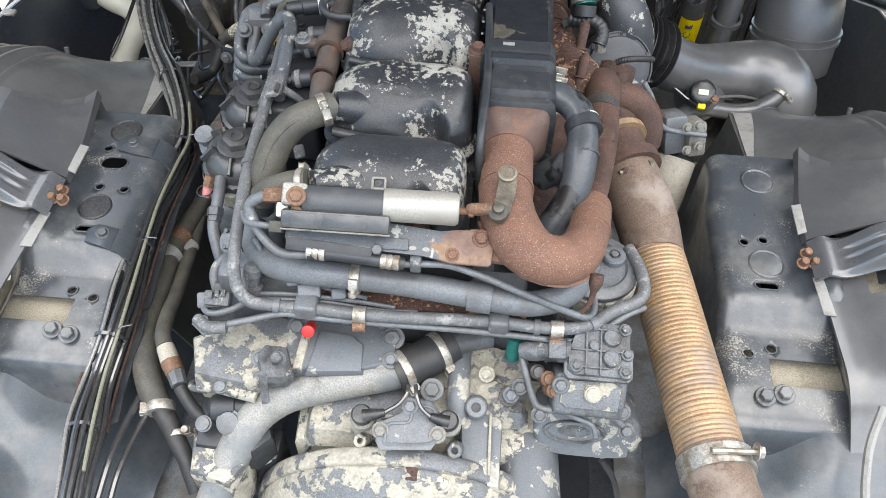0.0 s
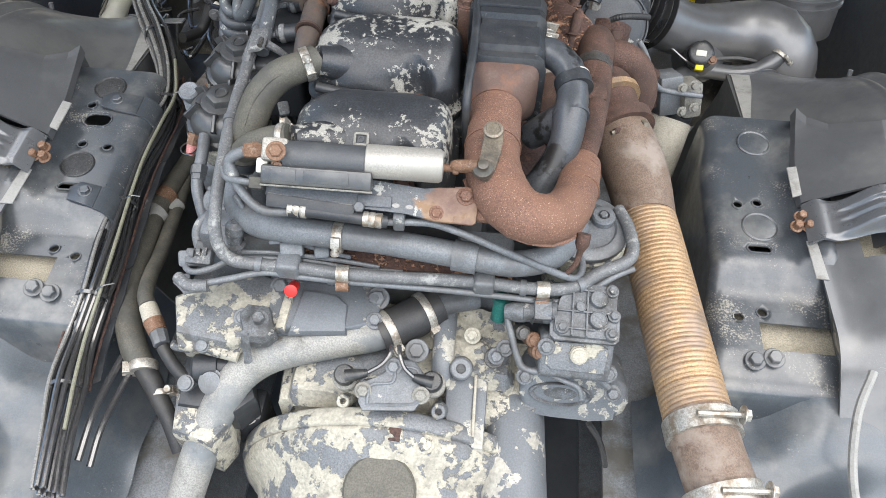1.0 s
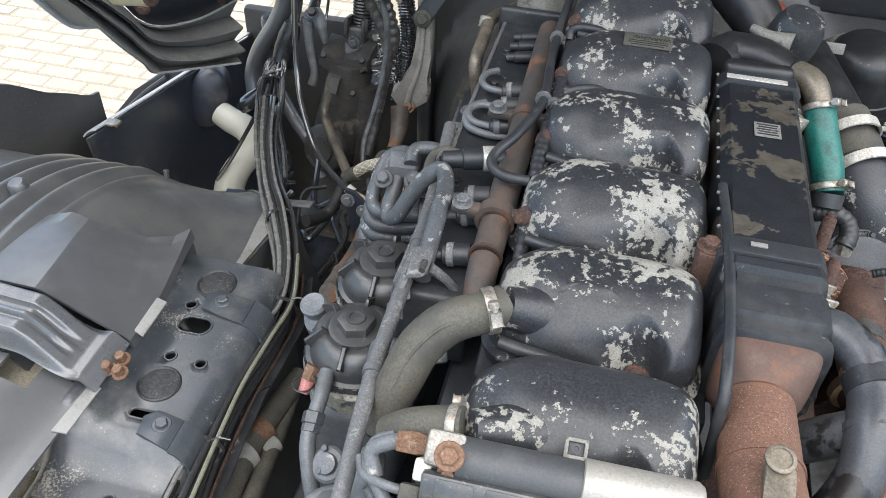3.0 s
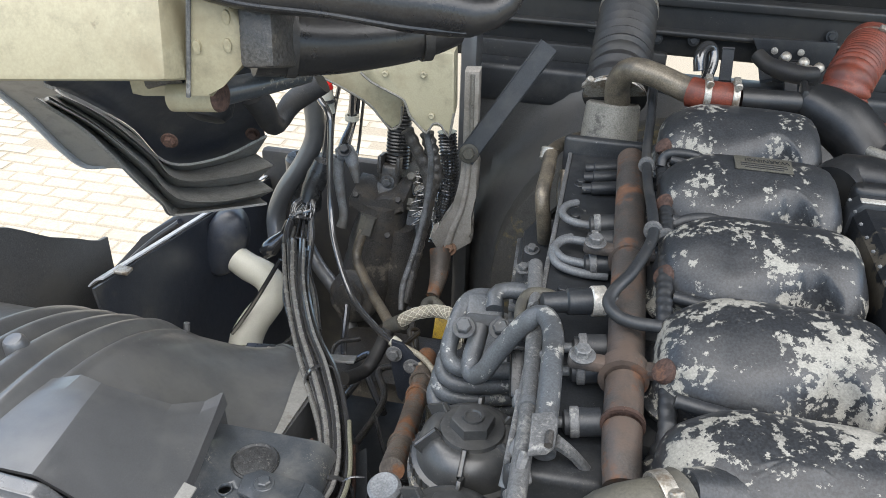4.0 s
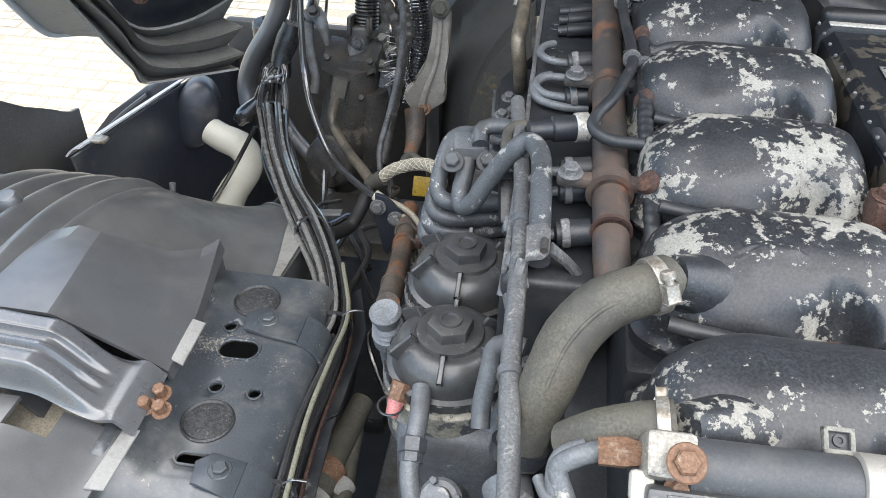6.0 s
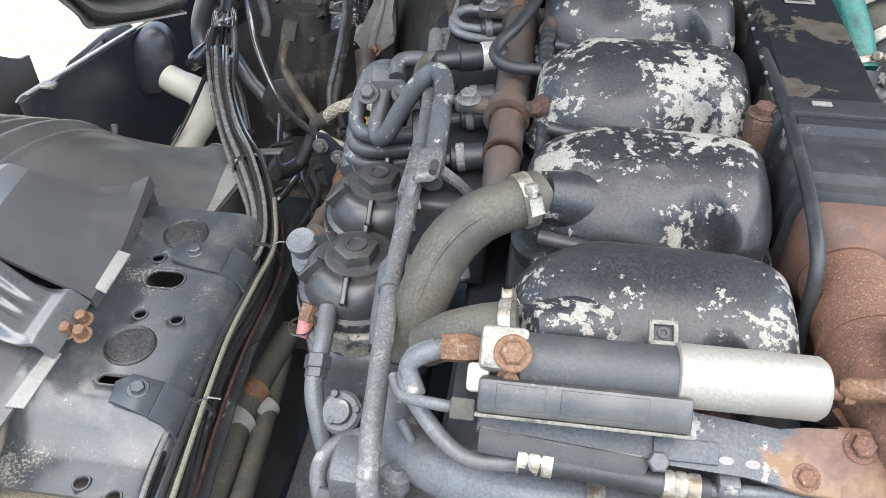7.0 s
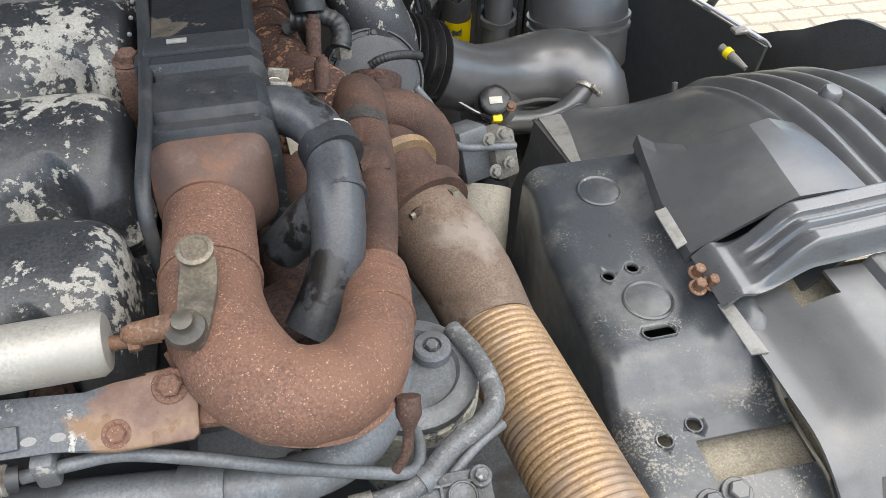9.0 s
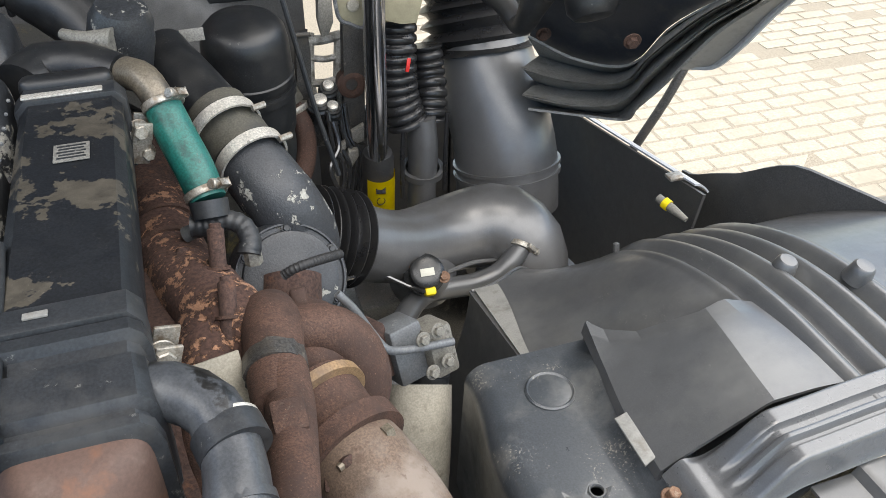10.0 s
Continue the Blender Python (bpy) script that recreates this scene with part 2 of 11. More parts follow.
M_CHROME = material("polished_rod", (0.75, 0.75, 0.78), 0.10, metal=1.0, bump=0.02, grain=0.04, dust=0.0, grime=0.35)
M_PAVER = material("sandy_paver", (0.315, 0.28, 0.222), 0.9, third=(0.275, 0.242, 0.19), amount3=0.35, scale3=2.5, bump=0.4, gscale=90, grain=0.15, dust=0.0, grime=0.25)
M_SAND = material("joint_sand", (0.225, 0.197, 0.152), 0.95, bump=0.4, gscale=120, dust=0.0, grime=0.2)
M_FAN = material("mossy_belt_drum", (0.048, 0.046, 0.041), 0.8, second=(0.17, 0.135, 0.05), amount=0.34, scale=60, broad=12.0, bump=0.3)
M_SLEEVE = material("burnt_sleeve", (0.088, 0.052, 0.040), 0.7, second=(0.15, 0.105, 0.085), amount=0.36, scale=30, sharp=0.25, third=(0.15, 0.068, 0.038), amount3=0.3, scale3=25, bump=0.12, gscale=450, grain=0.1, dust=0.1)

M_BAND = material("bright_steel_band", (0.66, 0.63, 0.57), 0.34, metal=0.5, third=(0.50, 0.47, 0.42), amount3=0.3, scale3=22, bump=0.08, grime=0.12, dust=0.1)
M_FLAP = material("dusty_pleated_rubber", (0.30, 0.29, 0.265), 0.7, second=(0.17, 0.165, 0.15), amount=0.35, scale=24, sharp=0.2, bump=0.2)
M_BELLOWS = material("black_ribbed_rubber", (0.016, 0.016, 0.017), 0.3, third=(0.026, 0.025, 0.023), amount3=0.3, scale3=20, bump=0.15, dust=0.1)
M_BROWNSTEEL = material("tarnished_steel_pipe", (0.17, 0.145, 0.11), 0.4, metal=0.35, third=(0.075, 0.068, 0.058), amount3=0.45, scale3=22, bump=0.2)
M_CAP = material("dusty_black_cap_plastic", (0.042, 0.043, 0.044), 0.36, third=(0.07, 0.07, 0.067), amount3=0.4, scale3=28, bump=0.08, grain=0.15, second=(0.16, 0.155, 0.14), amount=0.2, scale=260, broad=18.0, sharp=0.06, dust=0.4, sheen_level=0.8)
M_OLDPLATE = material("dull_warning_plate", (0.075, 0.072, 0.060), 0.5, bump=0.05)
M_OLDALLOY = material("stained_alloy", (0.17, 0.163, 0.142), 0.55, second=(0.07, 0.066, 0.058), amount=0.35, scale=70, sharp=0.12, bump=0.35)
M_PEEL = material("peeling_dark_paint", (0.037, 0.040, 0.045), 0.45, second=(0.36, 0.355, 0.32), amount=0.33, scale=60, broad=12.0, sharp=0.014, rough2=0.75, step=3.0, bump=0.5, detail2=6.0)

M_SOOT = material("oily_black_casting", (0.012, 0.013, 0.0145), 0.38, second=(0.10, 0.098, 0.09), amount=0.16, scale=90, broad=14.0, sharp=0.03, third=(0.022, 0.022, 0.022), amount3=0.4, scale3=18, bump=0.12, detail2=6.0, dust=0.3, grime=0.4)
M_HALFRUST = material("half_rusted_bracket_paint", (0.070, 0.077, 0.086), 0.45, second=(0.36, 0.355, 0.33), amount=0.30, scale=110, broad=24.0, sharp=0.02, rough2=0.8, step=2.0, bump=0.3, detail2=6.0, grime=0.4, rust_from=-0.002)
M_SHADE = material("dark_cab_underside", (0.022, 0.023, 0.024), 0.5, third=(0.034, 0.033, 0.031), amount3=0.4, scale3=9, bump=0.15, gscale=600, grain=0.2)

M_DUCT = material("satin_black_duct_plastic", (0.080, 0.080, 0.081), 0.42, third=(0.062, 0.061, 0.059), amount3=0.35, scale3=10, bump=0.12, gscale=700, grain=0.12, second=(0.16, 0.155, 0.145), amount=0.10, scale=200, broad=9.0, sharp=0.05, grime=0.25, dust=0.25, scratch=0.3, coat=0.5, sheen_level=1.0)

M_UNIT = material("dirty_grey_casting", (0.105, 0.111, 0.117), 0.5, second=(0.26, 0.255, 0.235), amount=0.22, scale=120, broad=20.0, sharp=0.03, bump=0.4, grain=0.3, third=(0.045, 0.045, 0.044), amount3=0.45, scale3=40, grime=0.6, dust=0.6)

# pale copy of the black cable; the dusty shine is put into its colour
M_CABLESHINE = material("painted_shine_cable", (0.16, 0.157, 0.148), 0.24, bump=0.05, dust=0.1, grime=0.2, coat=0.6)

M_WORNGREY = material("worn_grey_paint", (0.080, 0.087, 0.095), 0.40, second=(0.34, 0.34, 0.32), amount=0.30, scale=110, broad=24.0, sharp=0.025, bump=0.2, grain=0.2, third=(0.050, 0.052, 0.054), amount3=0.4, scale3=20, detail2=6.0, dust=0.4)

M_BITUMEN = material("black_bitumen", (0.022, 0.023, 0.024), 0.5, second=(0.10, 0.098, 0.09), amount=0.22, scale=300, sharp=0.06, bump=0.9, gscale=260, grain=0.5, dust=0.5)

M_SHELL = material("smooth_painted_steel", (0.066, 0.077, 0.089), 0.38, second=(0.22, 0.215, 0.20), amount=0.16, scale=260, broad=9.0, sharp=0.05, third=(0.11, 0.115, 0.118), amount3=0.3, scale3=8, bump=0.05, gscale=500, grain=0.12, dust=0.25, grime=0.3, scratch=0.45, coat=0.25)

M_OLDYELLOW = material("dirty_yellow_tag", (0.34, 0.22, 0.015), 0.55, second=(0.08, 0.06, 0.03), amount=0.3, scale=200, bump=0.05)

M_EGRPIPE = material("scorched_black_pipe", (0.048, 0.052, 0.058), 0.36, second=(0.013, 0.013, 0.013), amount=0.44, scale=30, broad=11.0, sharp=0.03, rough2=0.3, bump=0.12, grain=0.2, third=(0.085, 0.090, 0.096), amount3=0.35, scale3=14, dust=0.2, scratch=0.3)
M_WEAVE = material("woven_steel", (0.50, 0.47, 0.38), 0.5, second=(0.26, 0.22, 0.15), amount=0.3, scale=60, sharp=0.2, bump=0.2, dust=0.1)

M_LINK = material("pale_cast_alloy", (0.30, 0.28, 0.25), 0.55, second=(0.17, 0.125, 0.095), amount=0.26, scale=60, broad=16.0, third=(0.21, 0.195, 0.17), amount3=0.4, scale3=26, bump=0.15, grain=0.15, grime=0.25, dust=0.2)

M_SATIN = material("satin_black_cylinder", (0.052, 0.055, 0.059), 0.5, third=(0.075, 0.076, 0.076), amount3=0.3, scale3=24, bump=0.05, gscale=600, grain=0.12, dust=0.2, grime=0.3)
M_BARE = material("smooth_bare_aluminium", (0.32, 0.305, 0.275), 0.46, metal=0.35, second=(0.12, 0.115, 0.105), amount=0.30, scale=90, broad=14.0, sharp=0.03, third=(0.30, 0.285, 0.255), amount3=0.35, scale3=20, bump=0.08, grain=0.12, dust=0.1, grime=0.15)

M_STRAP = material("glossy_grey_shield_plastic", (0.075, 0.078, 0.082), 0.30, third=(0.10, 0.102, 0.102), amount3=0.35, scale3=8, bump=0.05, gscale=600, grain=0.12, second=(0.24, 0.235, 0.22), amount=0.12, scale=240, broad=8.0, sharp=0.05, grime=0.25, dust=0.3, scratch=0.35, coat=0.6, sheen_level=0.8)

# ---- building tools ----
def V(*a):
    return Vector(a[0]) if len(a) == 1 else Vector(a)


def axis_at(p, d, up=(0, 0, 1)):
    """A pose at p whose z points along d and whose y leans to up."""
    z = V(d).normalized()
    u = V(up)
    if abs(z.dot(u.normalized())) > 0.98:
        u = Vector((0, 1, 0))
    x = u.cross(z).normalized()
    y = z.cross(x)
    return Matrix((x, y, z)).transposed().to_4x4() if p is None else Matrix.Translation(V(p)) @ Matrix((x, y, z)).transposed().to_4x4()


def finish(bm, name, mat, sharp=38):
    bmesh.ops.recalc_face_normals(bm, faces=bm.faces)
    me = bpy.data.meshes.new(name)
    bm.to_mesh(me)
    bm.free()
    for f in me.polygons:
        f.use_smooth = True
    me.set_sharp_from_angle(angle=radians(sharp))
    for m in (mat if isinstance(mat, (list, tuple)) else [mat]):
        me.materials.append(m)
    return me


def part(name, bm, mat, parent=None, label="", sharp=38):
    ob = new(name, finish(bm, name, mat, sharp))
    if parent is not None:
        ob.parent = parent
        ob.matrix_parent_inverse = parent.matrix_world.inverted()
    if label:
        ob["label"] = label
    return ob


def solo(name, bm, mat, label, category, group="", kind="", sharp=38):
    return tagged(part(name, bm, mat, None, "", sharp), label, category, group, kind)


def thing(name, at, label, category, group="", kind=""):
    ob = new(name)
    ob.empty_display_size = 0.02
    ob.matrix_world = Matrix.Translation(V(at))
    return tagged(ob, label, category, group, kind)


def spline(pts, step):
    """Points along a smooth line through pts, at about even steps, with a running share of the control points."""
    P = [V(p) for p in pts]
    P = [P[0] * 2 - P[1]] + P + [P[-1] * 2 - P[-2]]
    out = []
    for i in range(1, len(P) - 2):
        a, b, c, d = P[i - 1 : i + 3]
        k = max(2, int((c - b).length / step + 0.5))
        for j in range(k):
            s = j / k
            out.append((0.5 * (2 * b + (c - a) * s + (2 * a - 5 * b + 4 * c - d) * s * s + (3 * b - a - 3 * c + d) * s ** 3), i - 1 + s))
    out.append((P[-2], len(pts) - 1))
    return out


def add_tube(bm, pts, r, n=14, step=None, ribs=None, caps=True, flat=1.0, up=(0, 0, 1)):
    """A tube along a smooth line. r: one radius or one for each point; ribs: (pitch, depth); flat: height over width."""
    rs = r if isinstance(r, (list, tuple)) else [r] * len(pts)
    step = step or (ribs[0] / (4 if len(ribs) < 3 else 8) if ribs else max(0.004, max(rs) * 0.6))
    line = spline(pts, step)
    t0 = (line[1][0] - line[0][0]).normalized()
    u = V(up)
    if abs(u.dot(t0)) > 0.95:
        u = Vector((1, 0, 0))
    x = u.cross(t0).normalized()
    rings, run = [], 0.0
    for i, (p, s) in enumerate(line):
        a, b = line[max(0, i - 1)][0], line[min(len(line) - 1, i + 1)][0]
        t = (b - a).normalized()
        x = (x - t * x.dot(t)).normalized()
        y = t.cross(x)
        k = min(int(s), len(rs) - 2)
        rad = rs[k] + (rs[k + 1] - rs[k]) * (s - k)
        if i:
            run += (p - line[i - 1][0]).length
        if ribs:
            w = 0.5 + 0.5 * math.cos(2 * math.pi * run / ribs[0])
            rad += ribs[1] * (w if len(ribs) < 3 else 1 - (1 - w) ** ribs[2])
        rings.append([bm.verts.new(p + (x * math.cos(w) + y * math.sin(w) * flat) * rad) for w in (2 * math.pi * j / n for j in range(n))])
    for a, b in zip(rings, rings[1:]):
        for j in range(n):
            bm.faces.new((a[j], a[(j + 1) % n], b[(j + 1) % n], b[j]))
    if caps:
        bm.faces.new(rings[0][::-1])
        bm.faces.new(rings[-1])
    return bm


def add_box(bm, m, size, bevel=0.0, seg=2, taper=1.0):
    made = bmesh.ops.create_cube(bm, size=1.0)["verts"]
    for v in made:
        s = taper if v.co.z > 0 else 1.0
        v.co = m @ Vector((v.co.x * size[0] * s, v.co.y * size[1] * s, v.co.z * size[2]))
    if bevel:
        edges = list({e for v in made for e in v.link_edges})
        bmesh.ops.bevel(bm, geom=edges, offset=bevel, segments=seg, affect="EDGES", profile=0.5)
    return bm


def add_lathe(bm, m, profile, n=24, flat=1.0):
    """Turns (radius, height) pairs round m's z."""
    rings = [[bm.verts.new(m @ Vector((r * math.cos(2 * math.pi * j / n), r * flat * math.sin(2 * math.pi * j / n), h))) for j in range(n)] for r, h in profile]
    for a, b in zip(rings, rings[1:]):
        for j in range(n):
            bm.faces.new((a[j], a[(j + 1) % n], b[(j + 1) % n], b[j]))
    bm.faces.new(rings[0][::-1])
    bm.faces.new(rings[-1])
    return bm


def add_prism(bm, m, outline, h, bevel=0.0, seg=2):
    """A flat outline in m's xy, raised by h along its z."""
    lo = [bm.verts.new(m @ Vector((x, y, 0))) for x, y in outline]
    hi = [bm.verts.new(m @ Vector((x, y, h))) for x, y in outline]
    k = len(outline)
    faces = [bm.faces.new(lo[::-1]), bm.faces.new(hi)] + [bm.faces.new((lo[i], lo[(i + 1) % k], hi[(i + 1) % k], hi[i])) for i in range(k)]
    if bevel:
        bmesh.ops.bevel(bm, geom=list(faces[1].edges), offset=bevel, segments=seg, affect="EDGES", profile=0.5)
    return bm


def add_bolt(bm, m, r=0.008, h=0.006, washer=True):
    if washer:
        add_lathe(bm, m, [(r * 1.45, 0), (r * 1.5, 0.0012), (r * 1.4, 0.002), (r * 0.9, 0.0021)], 18)
    out = [(r * math.cos(math.pi / 3 * j), r * math.sin(math.pi / 3 * j)) for j in range(6)]
    add_prism(bm, m @ Matrix.Translation((0, 0, 0.0015)), out, h, bevel=r * 0.14, seg=1)
    return bm


def bolt(at, d, r=0.008, h=0.006, mat=None, parent=None, name="bolt", label="", washer=True):
    return part(name, add_bolt(bmesh.new(), axis_at(at, d), r, h, washer), mat or M_STEEL, parent, label, 30)


def add_sheet(bm, f, us, vs, thick, flip=False):
    """A curved sheet of a thickness: f(u, v) gives points."""
    grid = [[V(f(u, v)) for v in vs] for u in us]
    nu, nv = len(us), len(vs)
    nor = []
    for i in range(nu):
        row = []
        for j in range(nv):
            du = grid[min(i + 1, nu - 1)][j] - grid[max(i - 1, 0)][j]
            dv = grid[i][min(j + 1, nv - 1)] - grid[i][max(j - 1, 0)]
            k = du.cross(dv)
            row.append((k.normalized() if k.length > 1e-9 else Vector((0, 0, 1))) * (-thick if flip else thick))
        nor.append(row)
    top = [[bm.verts.new(grid[i][j]) for j in range(nv)] for i in range(nu)]
    low = [[bm.verts.new(grid[i][j] - nor[i][j]) for j in range(nv)] for i in range(nu)]
    for i in range(nu - 1):
        for j in range(nv - 1):
            bm.faces.new((top[i][j], top[i + 1][j], top[i + 1][j + 1], top[i][j + 1]))
            bm.faces.new((low[i][j], low[i][j + 1], low[i + 1][j + 1], low[i + 1][j]))
    for i in range(nu - 1):
        bm.faces.new((top[i][0], low[i][0], low[i + 1][0], top[i + 1][0]))
        bm.faces.new((top[i][-1], top[i + 1][-1], low[i + 1][-1], low[i][-1]))
    for j in range(nv - 1):
        bm.faces.new((top[0][j], top[0][j + 1], low[0][j + 1], low[0][j]))
        bm.faces.new((top[-1][j], low[-1][j], low[-1][j + 1], top[-1][j + 1]))
    return bm


def steps(a, b, k):
    return [a + (b - a) * i / k for i in range(k + 1)]


def smooth(a, b, x):
    s = min(1, max(0, (x - a) / (b - a)))
    return s * s * (3 - 2 * s)


def hose(name, pts, r, mat, label, category="hose", n=14, ribs=None, group="", flat=1.0):
    return solo(name, add_tube(bmesh.new(), pts, r, n, ribs=ribs, flat=flat), mat, label, category, group)


def clamp(at, d, r, label="zinc hose clamp with a worm screw", width=0.012, side=(0, -1, 0.4), mat=None):
    """A band round a hose, with its screw housing and screw."""
    m = axis_at(at, d)
    root = thing("hose_clamp", at, label, "clamp", "hose clamps")
    w = width / 2
    part("band", add_lathe(bmesh.new(), m, [(r, -w), (r + 0.0013, -w), (r + 0.0018, -w * 0.8), (r + 0.0018, w * 0.8), (r + 0.0013, w), (r, w)], 32), mat or M_STEEL, root)
    z = V(d).normalized()
    s = V(side)
    s = (s - z * s.dot(z)).normalized()
    tang = z.cross(s)
    q = V(at) + s * (r + 0.004)
    part("screw_housing", add_box(bmesh.new(), axis_at(q, s, z), (0.014, width * 0.95, 0.007), 0.0012), mat or M_STEEL, root)
    bm = bmesh.new()
    add_lathe(bm, axis_at(q + tang * 0.006, tang), [(0.0035, 0), (0.0035, 0.005), (0.0055, 0.0052), (0.0055, 0.010), (0.0045, 0.011)], 10)
    part("screw", bm, mat or M_STEEL, root)
    return root


def ring(bm, at, d, r0, r1, width, n=28):
    w = width / 2
    return add_lathe(bm, axis_at(at, d), [(r0, -w), (r1, -w), (r1, w), (r0, w), (r0, -w)], n)


def resample(line, k):
    P = [V(p) for p in line]
    sp = [q for q, _ in spline(P, 0.01)]
    return [sp[round(i * (len(sp) - 1) / k)] for i in range(k + 1)]


def add_loft(bm, lines, k, thick, flip=False):
    """A sheet through smooth lines, each of them a few points."""
    rows_ = [resample(l, k) for l in lines]
    return add_sheet(bm, lambda i, j: rows_[i][j], list(range(len(rows_))), list(range(k + 1)), thick, flip)


def cut(ob, cutter):
    """Cuts the closed mesh cutter (a bmesh) out of the object's mesh."""
    tool = part("cutter", cutter, M_PLATE)
    mod = ob.modifiers.new("cut", "BOOLEAN")
    mod.object, mod.operation, mod.solver = tool, "DIFFERENCE", "EXACT"
    done = bpy.data.meshes.new_from_object(ob.evaluated_get(bpy.context.evaluated_depsgraph_get()))
    ob.modifiers.clear()
    ob.data = done
    bpy.data.objects.remove(tool)
    return ob


def add_slab(bm, pts, d, bevel=0.0):
    """A flat plate: a closed outline, raised by the vector d."""
    lo = [bm.verts.new(V(p)) for p in pts]
    hi = [bm.verts.new(V(p) + V(d)) for p in pts]
    k = len(pts)
    faces = [bm.faces.new(lo[::-1]), bm.faces.new(hi)] + [bm.faces.new((lo[i], lo[(i + 1) % k], hi[(i + 1) % k], hi[i])) for i in range(k)]
    if bevel:
        bmesh.ops.bevel(bm, geom=list(faces[0].edges) + list(faces[1].edges), offset=bevel, segments=2, affect="EDGES", profile=0.5)
    return bm

# ---- setting: ground, frame, wheel arches, bulkhead ----
MID = -0.092
bm = bmesh.new()
add_sheet(bm, lambda u, v: (u, v, -0.0085), steps(-150, 150, 30), steps(-150, 150, 30), 0.3)
ground = solo("ground", bm, M_SAND, "sunlit sandy block paving of a yard", "ground", kind="structure")


def frame_rail(x, side):
    root = thing("frame_rail", (x, 0.6, 0.74), "grey painted steel chassis rail beside the gearbox", "chassis", "chassis rails")
    for nm, c, sz in (("top_flange", (x, 0.6, 1.06), (0.11, 3.2, 0.012)), ("web", (x + side * 0.04, 0.6, 0.905), (0.01, 3.2, 0.295)), ("bottom_flange", (x, 0.6, 0.75), (0.09, 3.2, 0.012))):
        part(nm, add_box(bmesh.new(), Matrix.Translation(c), sz, 0.004), M_RAIL, root)
    return root


frame_rail(-0.42, -1)
frame_rail(0.28, 1)


def cab_mount(s):
    """The pressed steel bracket beside the engine, mirrored by s about the middle of the lorry."""
    X = lambda u: MID + s * u
    root = thing("cab_mount", (X(0.52), 0.76, 1.28), "dusty dark grey pressed steel cab mount with holes", "bracket", "cab mounts")

    def top(u, y):
        z = 1.300 - 0.028 * smooth(0.735, 0.685, y) - 0.012 * smooth(0.60, 0.56, y)
        z += 0.026 * smooth(0.548, 0.592, u) * smooth(0.66, 0.74, y) * smooth(1.01, 0.96, y) - 0.03 * smooth(0.598, 0.62, u)
        return z

    def skin(u, y):
        # the inner edge rolls over into an upright flank, the rear end rolls down
        edge = 0.462 + 0.012 * smooth(0.9, 1.0, y) - 0.012 * smooth(0.75, 0.60, y)
        z = top(max(u, edge), y)
        if y < 0.545:
            k = 0.545 - y
            y, z = 0.545 - k * 0.35, z - k * 1.1
        if u < edge:
            k, R = (edge - u) / (edge - 0.35), 0.024
            if k < 0.5:
                a = k / 0.5 * math.pi / 2
                return (X(edge - R * math.sin(a)), y, z - R * (1 - math.cos(a)))
            return (X(edge - R - 0.010 * (k - 0.5)), y, z - R - 0.34 * (k - 0.5))
        return (X(u), y, z)

    us = steps(0.35, 0.462, 20) + steps(0.470, 0.625, 16)
    vs = steps(0.30, 0.54, 8) + steps(0.55, 1.02, 44)
    bm = bmesh.new()
    # openings are left out of the skin where the bracket is cut through
    cuts = [(0.497, 0.592, 0.605, 0.650)]
    grid = [[V(skin(u, v)) for v in vs] for u in us]
    vt = [[bm.verts.new(p) for p in row] for row in grid]
    for i in range(len(us) - 1):
        for j in range(len(vs) - 1):
            uc, vc = (us[i] + us[i + 1]) / 2, (vs[j] + vs[j + 1]) / 2
            if any(a < uc < b and c < vc < d for a, b, c, d in cuts):
                continue
            bm.faces.new((vt[i][j], vt[i + 1][j], vt[i + 1][j + 1], vt[i][j + 1]))
    ex = bmesh.ops.extrude_face_region(bm, geom=list(bm.faces))
    for v in ex["geom"]:
        if isinstance(v, bmesh.types.BMVert):
            v.co.z -= 0.004
    pressing = part("pressing", bm, M_PLATE, root, sharp=50)
    # blanking discs, holes and slots
    for u, y in (((0.527, 0.974), (0.518, 0.801)) if s < 0 else ((0.522, 0.962), (0.510, 0.792))):
        bm = bmesh.new()
        add_lathe(bm, Matrix.Translation((X(u), y, top(u, y))), [(0.0265, -0.004), (0.0262, 0.0015), (0.0245, 0.0030), (0.0225, 0.0012), (0.018, 0.0018), (0.004, 0.0022)], 32)
        part("blanking_disc", bm, M_BITUMEN if s < 0 else M_PLATE, root, "dark sealed disc")
    if s < 0:
        holes = [(0.542, 0.930, 0.0068, 0.0068), (0.522, 0.899, 0.021, 0.0135), (0.526, 0.844, 0.0065, 0.0065), (0.485, 0.842, 0.0065, 0.0065), (0.514, 0.757, 0.017, 0.0065), (0.509, 0.660, 0.0068, 0.0068), (0.474, 0.650, 0.0068, 0.0068)]
    else:
        holes = [(0.483, 0.832, 0.0065, 0.0065), (0.512, 0.838, 0.0065, 0.0065), (0.505, 0.752, 0.016, 0.0065), (0.472, 0.652, 0.007, 0.007), (0.505, 0.662, 0.007, 0.007)]
    for u, y, a, b in holes:
        bm = bmesh.new()
        out = [(a * math.cos(w) if a == b else (a - b) * (1 if math.cos(w) > 0 else -1) + b * math.cos(w), b * math.sin(w)) for w in (2 * math.pi * j / 20 for j in range(20))]
        add_prism(bm, Matrix.Translation((X(u), y, top(u, y) - 0.03)), out, 0.06)
        cut(pressing, bm)
        bm = bmesh.new()
        rim = [V(X(u) + x * 1.10, y + q * 1.12, top(u, y) + 0.0004) for x, q in out]
        add_tube(bm, rim + [rim[0]], 0.0013, 6)
        part("hole_rim", bm, M_PLATE, root)
    bm = bmesh.new()
